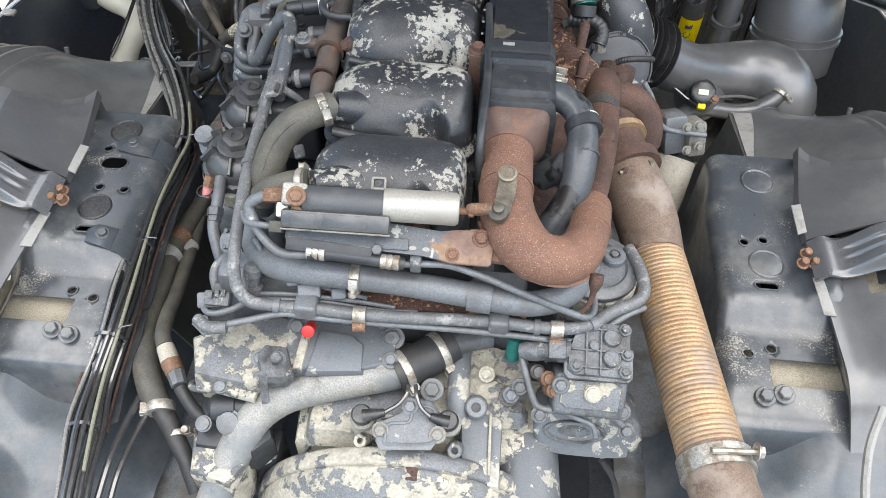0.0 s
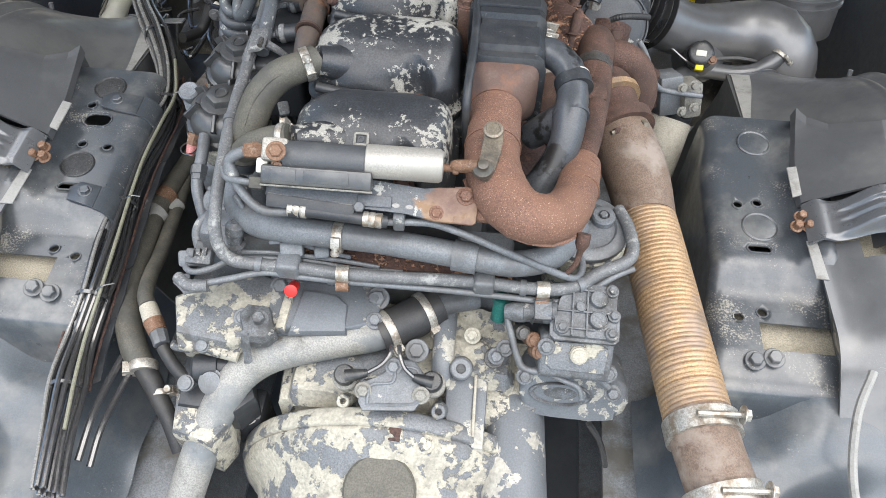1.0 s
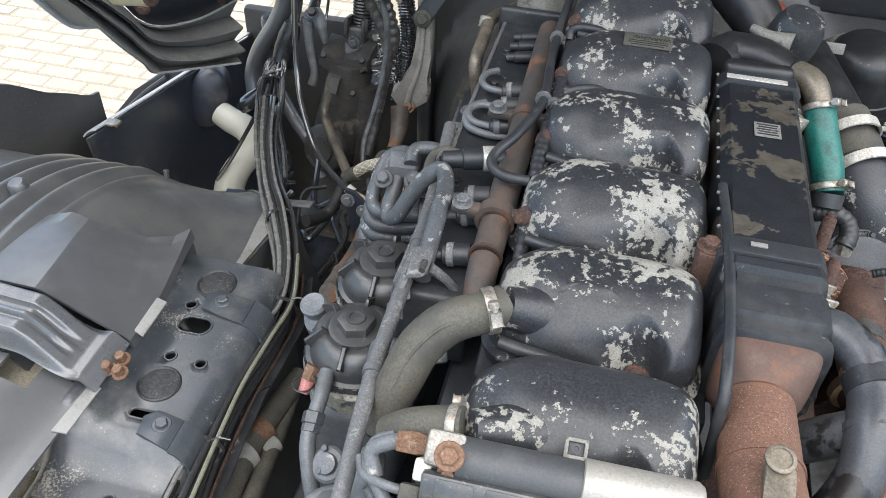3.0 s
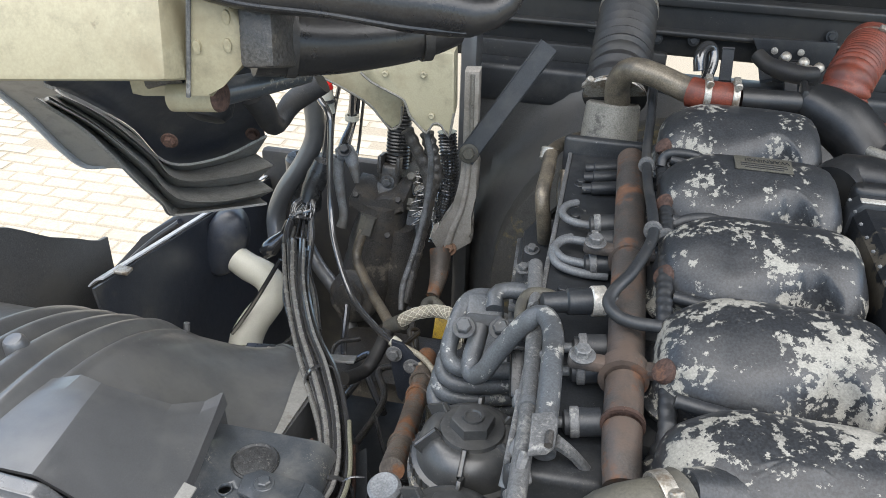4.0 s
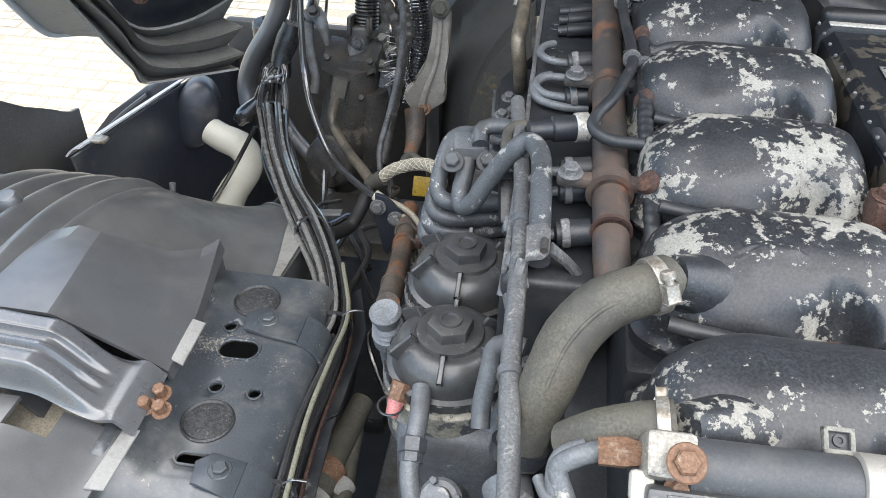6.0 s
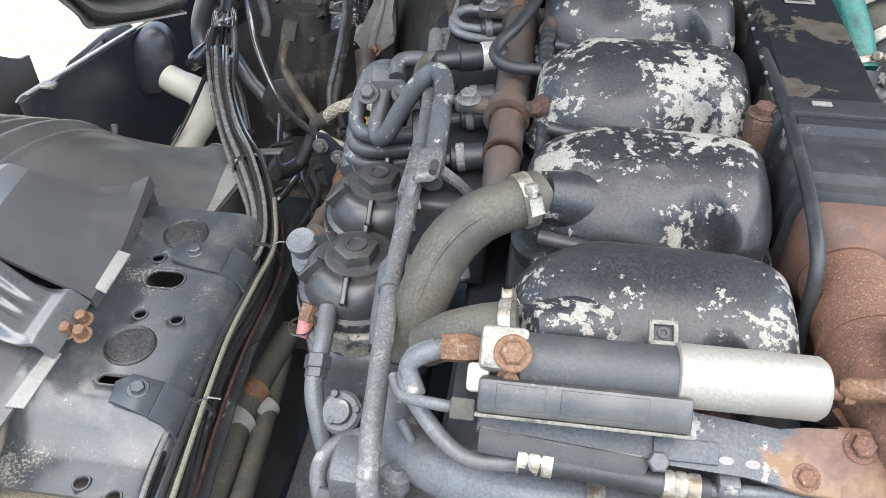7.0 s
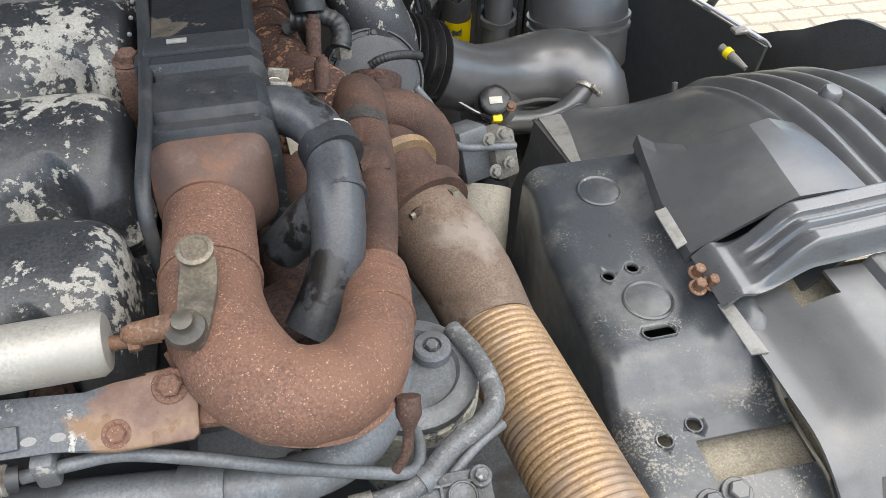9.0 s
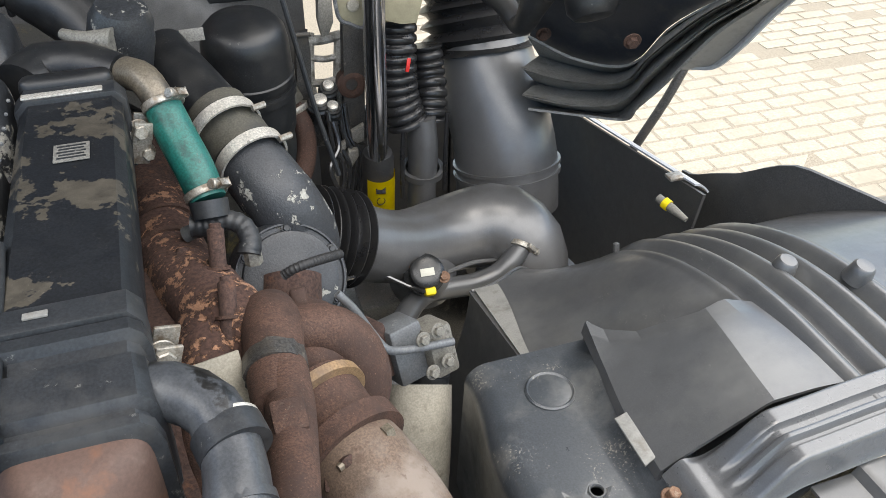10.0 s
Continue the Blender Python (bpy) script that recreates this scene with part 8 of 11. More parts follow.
add_lathe(bm, axis_at((-0.372, 1.521, 1.455), (0.1, 0.5, 0.8)), [(0.011, -0.01), (0.0135, -0.008), (0.0125, -0.004), (0.0135, 0), (0.0125, 0.004), (0.0135, 0.008), (0.011, 0.01)], 18)
part("crimp", bm, M_STEEL, comp)

th = thing("thermostat_housing", (-0.29, 1.55, 1.50), "dull alloy thermostat housing", "thermostat")
bm = bmesh.new()
add_lathe(bm, axis_at((-0.288, 1.556, 1.44), (0, 0.25, 1)), [(0.044, 0), (0.042, 0.05), (0.040, 0.085), (0.037, 0.088)], 32)
part("body", bm, M_OLDALLOY, th)
bm = bmesh.new()
add_box(bm, Matrix.Translation((-0.288, 1.54, 1.45)), (0.085, 0.05, 0.03), 0.01, 3)
part("base", bm, M_OLDALLOY, th)
hose("bellows_hose", [(-0.288, 1.585, 1.53), (-0.287, 1.62, 1.55), (-0.285, 1.68, 1.572), (-0.283, 1.74, 1.592), (-0.282, 1.80, 1.608)], 0.041, M_RUBBER, "black ribbed rubber radiator hose", n=30, ribs=(0.021, 0.007))
clamp((-0.282, 1.79, 1.605), (0, 0.95, 0.28), 0.047, width=0.014, side=(0.5, -0.4, 1))
clamp((-0.288, 1.588, 1.533), (0, 0.8, 0.6), 0.045, width=0.008, side=(-1, -0.4, 0.3))
hose("coolant_pipe", [(-0.283, 1.564, 1.531), (-0.286, 1.547, 1.563), (-0.278, 1.532, 1.589), (-0.260, 1.516, 1.598), (-0.229, 1.511, 1.592), (-0.198, 1.499, 1.584), (-0.180, 1.491, 1.581)], [0.019, 0.018, 0.017, 0.017, 0.017, 0.017, 0.017], M_BROWNSTEEL, "bent tarnished steel coolant pipe", "pipe", n=20)
hose("silicone_hose", [(-0.190, 1.496, 1.582), (-0.169, 1.489, 1.581), (-0.139, 1.494, 1.579), (-0.125, 1.493, 1.579)], 0.0205, M_ORANGE, "short orange silicone hose", n=20)
for p in [(-0.170, 1.491, 1.581), (-0.133, 1.495, 1.579)]:
    clamp(p, (1, 0.05, 0), 0.0215, width=0.009, side=(0, -0.2, 1))
hose("crossover_pipe", [(-0.126, 1.495, 1.579), (-0.094, 1.502, 1.577), (-0.048, 1.516, 1.574)], 0.0155, M_SOOT, "dark pipe across the front of the engine", "pipe", n=18)
el = thing("coolant_outlet", (-0.010, 1.480, 1.547), "dark cast coolant outlet elbow", "elbow")
bm = bmesh.new()
add_tube(bm, [(-0.031, 1.527, 1.574), (-0.010, 1.514, 1.568), (0.015, 1.502, 1.556), (0.040, 1.481, 1.536), (0.054, 1.462, 1.521)], [0.027, 0.034, 0.038, 0.036, 0.034], 26)
part("elbow", bm, M_SOOT, el)
bm = bmesh.new()
add_box(bm, axis_at((-0.039, 1.530, 1.571), (1, -0.1, 0)), (0.05, 0.05, 0.010), 0.005)
part("flange", bm, M_SOOT, el)
bm = bmesh.new()
ring(bm, (0.049, 1.488, 1.528), (0.5, -0.75, -0.4), 0.033, 0.0385, 0.026, 30)
part("orange_seal", bm, M_ORANGE, el, "orange silicone joint")
hose("silicone_hose", [(0.022, 1.571, 1.558), (0.029, 1.586, 1.590), (0.054, 1.650, 1.600), (0.085, 1.735, 1.602)], [0.030, 0.031, 0.032, 0.032], M_ORANGE, "ribbed orange silicone hose", n=26, ribs=(0.0105, 0.003, 2))
clamp((0.079, 1.713, 1.602), (0.15, 0.8, 0.4), 0.036, width=0.010, side=(0.2, -0.5, 1))

sh = thing("radiator_shroud", (-0.09, 1.82, 1.2), "black plastic radiator fan shroud", "shroud")
bm = bmesh.new()

def shroud(x, k):
    z = 0.75 + 0.715 * k
    d = math.hypot((x + 0.10) / 1.0, z - 1.06)
    return (x, 1.86 - 0.17 * smooth(0.46, 0.36, d), z)


add_sheet(bm, shroud, steps(-0.545, 0.36, 40), steps(0, 1, 30), 0.006, True)
part("panel", bm, M_SHROUD, sh)
bm = bmesh.new()
add_lathe(bm, axis_at((-0.13, 1.655, 1.125), (0, 1, 0)), [(0.283, 0.03), (0.286, -0.012), (0.292, -0.016), (0.324, -0.004), (0.333, 0.0), (0.336, 0.006), (0.340, 0.06), (0.32, 0.062)], 72)
part("ring", bm, M_FAN, sh, "mossy dusty fan ring")
bm = bmesh.new()
add_box(bm, Matrix.Translation((-0.545, 1.80, 1.2)), (0.03, 0.06, 0.72), 0.008)
part("side_post", bm, M_PLASTIC, sh)
bm = bmesh.new()
add_box(bm, Matrix.Translation((-0.09, 1.88, 1.438)), (0.94, 0.06, 0.075), 0.012, 3)
part("top_rail", bm, M_DARK, sh)

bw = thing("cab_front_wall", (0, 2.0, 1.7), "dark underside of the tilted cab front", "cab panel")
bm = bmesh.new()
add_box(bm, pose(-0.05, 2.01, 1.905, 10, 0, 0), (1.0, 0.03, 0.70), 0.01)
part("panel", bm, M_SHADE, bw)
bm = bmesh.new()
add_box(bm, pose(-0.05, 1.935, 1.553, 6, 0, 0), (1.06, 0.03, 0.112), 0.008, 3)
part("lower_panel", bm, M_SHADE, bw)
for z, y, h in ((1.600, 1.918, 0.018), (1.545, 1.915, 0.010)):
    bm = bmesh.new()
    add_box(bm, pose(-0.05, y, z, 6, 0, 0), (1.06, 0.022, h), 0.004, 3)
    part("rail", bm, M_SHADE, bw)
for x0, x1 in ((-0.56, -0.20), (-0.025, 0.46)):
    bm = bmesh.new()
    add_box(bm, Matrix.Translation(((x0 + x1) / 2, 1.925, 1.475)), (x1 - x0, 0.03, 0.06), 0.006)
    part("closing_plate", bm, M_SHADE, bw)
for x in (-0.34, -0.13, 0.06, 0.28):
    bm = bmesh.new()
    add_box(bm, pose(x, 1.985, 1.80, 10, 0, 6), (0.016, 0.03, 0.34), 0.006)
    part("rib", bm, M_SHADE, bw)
for q in [(-0.342, 1.912, 1.542), (-0.159, 1.912, 1.534), (-0.224, 1.912, 1.531), (-0.036, 1.912, 1.529), (0.070, 1.912, 1.562)]:
    bolt(q, (0, -1, 0.1), 0.007, 0.004, M_DARK, bw)
# brackets and hoses along the top of the radiator
bm = bmesh.new()
add_slab(bm, [(-0.062, 1.895, 1.552), (0.078, 1.895, 1.556), (0.082, 1.895, 1.520), (0.062, 1.895, 1.506), (-0.032, 1.895, 1.500)], (0, 0.006, 0), 0.001)
rp = solo("radiator_bracket", bm, M_DARK, "dark bracket plate on the radiator top", "bracket", "radiator brackets")
for q in [(-0.022, 1.893, 1.534), (0.022, 1.893, 1.535)]:
    bm = bmesh.new()
    add_lathe(bm, axis_at(q, (0, -1, 0.1)), [(0.006, 0), (0.006, 0.004), (0.003, 0.005)], 12)
    part("rivet", bm, M_ALU, rp)
for line in ([(-0.134, 1.880, 1.525), (-0.127, 1.860, 1.476)], [(-0.100, 1.885, 1.532), (-0.097, 1.870, 1.480)], [(-0.039, 1.880, 1.523), (-0.030, 1.860, 1.490)], [(0.009, 1.880, 1.519), (0.011, 1.840, 1.475)]):
    a, b = V(line[0]), V(line[1])
    bm = bmesh.new()
    add_box(bm, axis_at((a + b) / 2, b - a, (0, -1, 0)), (0.014, 0.012, (b - a).length), 0.003)
    solo("radiator_bracket", bm, M_DARK, "small dark bracket on the radiator top", "bracket", "radiator brackets")
for q in [(-0.007, 1.860, 1.534), (0.024, 1.860, 1.527), (0.050, 1.860, 1.520), (0.034, 1.850, 1.517)]:
    bm = bmesh.new()
    add_lathe(bm, axis_at(q, (0.1, -0.7, 0.6)), [(0.009, -0.01), (0.009, 0.004), (0.006, 0.007), (0.002, 0.008)], 14)
    solo("pipe_nut", bm, M_STEEL, "dull steel nut on the radiator bracket", "nut", "radiator nuts")
hose("radiator_vent_hose", [(-0.057, 1.840, 1.539), (-0.040, 1.820, 1.530), (-0.015, 1.800, 1.528), (0.010, 1.790, 1.527), (0.034, 1.800, 1.528)], [0.013, 0.014, 0.016, 0.015, 0.012], M_RUBBER, "black vent hose along the radiator", n=16)
hose("radiator_vent_hose", [(-0.148, 1.830, 1.505), (-0.151, 1.840, 1.526), (-0.142, 1.860, 1.539), (-0.129, 1.870, 1.534), (-0.125, 1.860, 1.512), (-0.132, 1.840, 1.487)], 0.010, M_CABLE, "thin black vent hose", n=12)

# steering box, boot and shaft
sb = thing("steering_box", (-0.67, 1.72, 1.05), "oily black steering box with a rubber boot on its shaft", "steering box")
bm = bmesh.new()
add_tube(bm, [(-0.725, 1.70, 0.98), (-0.715, 1.705, 1.06), (-0.700, 1.715, 1.13), (-0.688, 1.72, 1.20), (-0.686, 1.72, 1.235)], [0.060, 0.066, 0.062, 0.055, 0.050], 20, flat=0.9)
add_tube(bm, [(-0.66, 1.69, 1.00), (-0.650, 1.695, 1.10), (-0.648, 1.70, 1.19)], [0.030, 0.032, 0.026], 14)
add_lathe(bm, axis_at((-0.725, 1.645, 1.055), (-0.25, -1, 0.3)), [(0.052, 0), (0.052, 0.014), (0.046, 0.020), (0.030, 0.022), (0.028, 0.030), (0.012, 0.032)], 28)
for v in bm.verts:
    v.co += (v.co - V(-0.69, 1.72, v.co.z)).normalized() * 0.007 * noise.noise(v.co * 38)
part("housing", bm, M_OIL, sb, sharp=50)
bm = bmesh.new()
add_slab(bm, [(-0.748, 1.685, 1.240), (-0.739, 1.685, 1.259), (-0.718, 1.685, 1.257), (-0.698, 1.685, 1.240), (-0.672, 1.685, 1.247), (-0.653, 1.685, 1.261), (-0.639, 1.685, 1.253), (-0.639, 1.685, 1.225), (-0.662, 1.685, 1.227), (-0.696, 1.685, 1.216), (-0.726, 1.685, 1.225), (-0.747, 1.685, 1.221)], (0, 0.07, 0.01), 0.006)
part("top_flange", bm, M_OIL, sb)
for p in [(-0.728, 1.675, 1.257), (-0.647, 1.675, 1.257), (-0.659, 1.645, 1.197)]:
    bolt(p, (0, -0.6, 0.8), 0.0065, 0.006, M_RUBBER, sb, washer=False)
bm = bmesh.new()
add_lathe(bm, axis_at((-0.686, 1.745, 1.225), (0.0, 0.2, 1)), [(0.038, 0), (0.037, 0.012), (0.030, 0.016), (0.026, 0.024), (0.022, 0.03)], 26)
part("seal_ring", bm, M_UNIT, sb)
bm = bmesh.new()
add_box(bm, axis_at((-0.683, 1.752, 1.262), (0, 0.2, 1)), (0.040, 0.034, 0.060), 0.008, 3)
for dx in (-0.018, 0.018):
    add_box(bm, axis_at((-0.683 + dx, 1.755, 1.292), (0, 0.2, 1)), (0.009, 0.042, 0.036), 0.004)
joint = part("shaft_joint", bm, M_OIL, sb)
bolt((-0.682, 1.727, 1.268), (0, -1, 0.1), 0.009, 0.008, M_UNIT, joint)
bm = bmesh.new()
add_tube(bm, [(-0.675, 1.77, 1.28), (-0.675, 1.79, 1.36), (-0.673, 1.81, 1.46), (-0.67, 1.83, 1.56)], 0.0215, 24, ribs=(0.0066, 0.0024))
part("boot", bm, M_BELLOWS, sb, "ribbed black rubber boot")
hose("steering_pipe", [(-0.697, 1.620, 1.219), (-0.704, 1.610, 1.195), (-0.706, 1.600, 1.175), (-0.697, 1.585, 1.164), (-0.656, 1.520, 1.159), (-0.615, 1.450, 1.174), (-0.590, 1.410, 1.178)], 0.0090, M_BROWNSTEEL, "dusty bent steering pipe", "pipe", n=14)
bm = bmesh.new()
add_tube(bm, [(-0.691, 1.635, 1.240), (-0.694, 1.630, 1.227), (-0.697, 1.620, 1.209)], [0.0150, 0.0155, 0.0150], 6)
solo("pipe_nut", bm, M_HOSE, "brass coloured pipe nut on the steering pipe", "nut")
hose("braided_hose", [(-0.570, 1.390, 1.198), (-0.547, 1.385, 1.221), (-0.521, 1.385, 1.233), (-0.493, 1.370, 1.247), (-0.474, 1.350, 1.254), (-0.463, 1.330, 1.250), (-0.462, 1.300, 1.244)], 0.0095, M_BRAID, "pale braided steel hose", n=16)
BH = [V(p) for p in [(-0.570, 1.390, 1.198), (-0.547, 1.385, 1.221), (-0.521, 1.385, 1.233), (-0.493, 1.370, 1.247), (-0.474, 1.350, 1.254), (-0.463, 1.330, 1.250), (-0.462, 1.300, 1.244)]]
bline = spline(BH, 0.002)
brd = thing("hose_braid", BH[2], "pale woven steel strands round the hose", "braid")
for k in range(12):
    turn = 1 if k % 2 else -1
    strand = []
    for i, (p, s) in enumerate(bline[::2]):
        a, b = bline[max(0, 2 * i - 2)][0], bline[min(len(bline) - 1, 2 * i + 2)][0]
        d = (b - a).normalized()
        x = d.cross(V(0, 0, 1)).normalized()
        w = turn * (i * 0.33) + math.pi / 3 * (k // 2)
        strand.append(p + (x * math.cos(w) + d.cross(x) * math.sin(w)) * 0.0095)
    part("strand", add_tube(bmesh.new(), strand, 0.0006, 5, step=0.004), M_WEAVE, brd)
bm = bmesh.new()
add_tube(bm, [(-0.589, 1.395, 1.182), (-0.563, 1.388, 1.203)], [0.0115, 0.0135], 16)
solo("hose_end", bm, M_HOSE, "dusty crimped end of the braided hose", "fitting")
hose("steering_hose", [(-0.586, 1.390, 1.183), (-0.597, 1.370, 1.153), (-0.611, 1.350, 1.129), (-0.623, 1.320, 1.136), (-0.632, 1.300, 1.146)], 0.011, M_RUBBER, "black return hose below the braided hose", n=14)
hose("bent_pipe", [(-0.536, 1.420, 1.205), (-0.537, 1.440, 1.207), (-0.528, 1.450, 1.207), (-0.512, 1.440, 1.202)], 0.0085, M_HOSE, "small bent brown pipe", "pipe", n=12)
for d in (0, 1, 2):
    hose("white_line", [V(p) + V(-0.009 * d, 0.002 * d, -0.011 * d) for p in [(-0.551, 1.330, 1.204), (-0.519, 1.320, 1.198), (-0.493, 1.300, 1.190), (-0.473, 1.260, 1.182), (-0.463, 1.210, 1.163)]], 0.0045, M_BRAID, "pale braided line beside the bracket", "hose", n=10, group="braided lines")
hose("black_cable", [(-0.761, 1.600, 1.470), (-0.738, 1.580, 1.446), (-0.734, 1.560, 1.372), (-0.729, 1.540, 1.300), (-0.709, 1.500, 1.250), (-0.662, 1.440, 1.197), (-0.603, 1.380, 1.189), (-0.566, 1.350, 1.190)], 0.0055, M_CABLE, "glossy black cable hanging from the cab", "cable", n=10)
bm = bmesh.new()
add_tube(bm, [(-0.570, 1.352, 1.193), (-0.558, 1.348, 1.188)], 0.009, 10)
solo("white_connector", bm, M_WHITE, "white connector at the end of the cable", "connector")
tp = thing("line_bracket", (-0.532, 1.310, 1.185), "black triangular bracket carrying the lines", "bracket")
bm = bmesh.new()
add_slab(bm, [(-0.561, 1.315, 1.220), (-0.544, 1.315, 1.216), (-0.517, 1.315, 1.188), (-0.523, 1.315, 1.163), (-0.544, 1.315, 1.104), (-0.551, 1.315, 1.113), (-0.561, 1.315, 1.169)], (0, 0.006, 0.001), 0.001)
part("plate", bm, M_BLUE, tp)
for p in [(-0.529, 1.313, 1.180), (-0.556, 1.313, 1.199)]:
    bolt(p, (0.0, -1, 0.2), 0.0085, 0.007, M_WORN, tp)
hose("rusty_pipe", [(-0.559, 1.645, 1.184), (-0.554, 1.620, 1.158), (-0.555, 1.600, 1.135), (-0.557, 1.580, 1.124)], [0.020, 0.018, 0.014, 0.012], M_LOWRUST, "rusty stub below the tilt link", "pipe", n=18)
hose("rusty_pipe", [(-0.516, 1.360, 1.167), (-0.506, 1.270, 1.181), (-0.494, 1.160, 1.213), (-0.478, 1.020, 1.277)], 0.0145, M_LOWRUST, "rusty brown steel pipe below the lines", "pipe", n=20)
for q, w in (((-0.508, 1.285, 1.179), 0.006), ((-0.503, 1.245, 1.187), 0.010), ((-0.487, 1.095, 1.240), 0.008)):
    rt = thing("pipe_collar", q, "rusty clamp collar round the steel pipe", "clamp", "pipe collars")
    bm = bmesh.new()
    ring(bm, q, (0.012, -0.11, 0.030), 0.0145, 0.0172, w, 24)
    part("band", bm, M_LOWRUST, rt)
    bm = bmesh.new()
    add_box(bm, Matrix.Translation(V(q) + V(0.020, 0, 0.004)), (0.012, 0.010, 0.014), 0.002)
    part("lug", bm, M_RUSTD, rt)
bm = bmesh.new()
add_box(bm, axis_at((-0.514, 1.500, 1.115), (0, -0.8, 0.5)), (0.045, 0.035, 0.003), 0.001)
solo("warning_tag", bm, M_OLDYELLOW, "yellow warning tag deep between the pipes", "label")
# tilt linkage
lk = thing("tilt_link", (-0.525, 1.69, 1.3), "grey cast cab tilt link arm with a pivot bolt", "link arm")
bm = bmesh.new()
add_slab(bm, [(-0.529, 1.655, 1.371), (-0.504, 1.655, 1.378), (-0.499, 1.655, 1.358), (-0.500, 1.655, 1.299), (-0.507, 1.655, 1.254), (-0.512, 1.655, 1.222), (-0.504, 1.655, 1.214), (-0.505, 1.655, 1.199), (-0.532, 1.655, 1.177), (-0.544, 1.655, 1.171), (-0.565, 1.655, 1.171), (-0.583, 1.655, 1.199), (-0.579, 1.655, 1.215), (-0.561, 1.655, 1.222), (-0.543, 1.655, 1.267), (-0.532, 1.655, 1.318)], (0, 0.028, 0.004), 0.006)
part("arm", bm, M_LINK, lk)
bm = bmesh.new()
add_tube(bm, [(-0.515, 1.653, 1.366), (-0.518, 1.653, 1.315), (-0.525, 1.653, 1.268), (-0.540, 1.653, 1.223), (-0.548, 1.652, 1.187)], [0.005, 0.005, 0.005, 0.006, 0.007], 10)
part("ridge", bm, M_LINK, lk)
bm = bmesh.new()
add_slab(bm, [(-0.531, 1.660, 1.521), (-0.506, 1.660, 1.523), (-0.503, 1.660, 1.368), (-0.529, 1.660, 1.366)], (0, 0.022, 0.004), 0.004)
part("upper_arm", bm, M_LINK, lk)
bm = bmesh.new()
add_tube(bm, [(-0.517, 1.658, 1.518), (-0.514, 1.658, 1.376)], 0.004, 8)
part("ridge", bm, M_OLDALLOY, lk)
bm = bmesh.new()
add_lathe(bm, axis_at((-0.515, 1.650, 1.382), (0.05, -1, 0.2)), [(0.017, 0), (0.017, 0.008), (0.012, 0.010), (0.005, 0.011)], 24)
add_bolt(bm, axis_at((-0.514, 1.640, 1.386), (0.05, -1, 0.2)), 0.011, 0.008)
part("pivot_bolt", bm, M_HOSE, lk)
bolt((-0.543, 1.648, 1.186), (0, -0.7, 0.7), 0.009, 0.007, M_COPPER, lk)
a, b = V((-0.515, 1.645, 1.384)), V((-0.407, 1.700, 1.554))
bm = bmesh.new()
add_box(bm, axis_at((a + b) / 2, b - a, (0, -1, 0.3)), (0.030, 0.006, (b - a).length + 0.02), 0.002)
solo("stay_bar", bm, M_DARK, "flat dark steel stay bar", "bar")
hose("grey_rod", [(-0.580, 1.600, 1.436), (-0.570, 1.600, 1.377), (-0.578, 1.600, 1.291), (-0.593, 1.580, 1.211), (-0.605, 1.550, 1.158), (-0.600, 1.520, 1.126)], 0.0055, M_UNIT, "dusty grey gear rod", "rod", n=10)
hose("wiring_loom", [(-0.569, 1.720, 1.386), (-0.560, 1.710, 1.304), (-0.567, 1.700, 1.227), (-0.573, 1.680, 1.177)], 0.014, M_CABLE, "black brush of wiring behind the link arm", "cables", n=12, ribs=(0.006, 0.004))
rng = random.Random(9)
brush = thing("wire_brush", (-0.579, 1.7, 1.296), "bristling bundle of thin black wires behind the link arm", "wires")
for q in range(6):
    bm = bmesh.new()
    for i in range(14):
        p = V((-0.579, 1.7, 1.296)).lerp(V((-0.583, 1.68, 1.214)), (q + rng.random()) / 6)
        w = V(rng.uniform(-0.045, -0.012) if i % 3 else rng.uniform(0.0, 0.02), rng.uniform(-0.02, 0.01), rng.uniform(-0.03, 0.02))
        add_tube(bm, [p, p + w * 0.55 + V(0, 0, 0.003), p + w], [0.0016, 0.0013, 0.0009], 5)
    part("bristles", bm, M_CABLE, brush)
hose("return_hose", [(-0.868, 1.742, 1.110), (-0.829, 1.722, 1.057), (-0.790, 1.690, 1.040), (-0.753, 1.656, 1.020), (-0.728, 1.620, 0.985)], 0.0145, M_PLASTIC, "black return hose crossing behind the loom", n=16)
plug = thing("wrapped_connector", (-0.88, 1.58, 1.161), "ragged taped connector hanging from the loom", "connector")
bm = bmesh.new()
add_tube(bm, [(-0.84, 1.59, 1.204), V((-0.84, 1.59, 1.204)).lerp(V((-0.88, 1.58, 1.161)), 0.6), (-0.88, 1.58, 1.161)], [0.009, 0.017, 0.011], 14)
for v in bm.verts:
    v.co += V(0.004, 0.004, 0.004) * noise.noise(v.co * 70)
part("tape", bm, M_CABLE, plug)
for i in range(4):
    bm = bmesh.new()
    o = V(0.006 * (i - 1.5), 0.004 * i, 0.005 * (i % 2))
    add_tube(bm, [V((-0.804, 1.6, 1.242)) + o * 1.4, V((-0.804, 1.6, 1.242)).lerp(V((-0.84, 1.59, 1.204)), 0.5) + o + V(0, 0, 0.012), V((-0.84, 1.59, 1.204)) + o * 0.6], 0.0034, 8)
    # one wire in the pale highlight colour
    part("wire", bm, M_CABLESHINE if i == 1 else M_CABLE, plug)
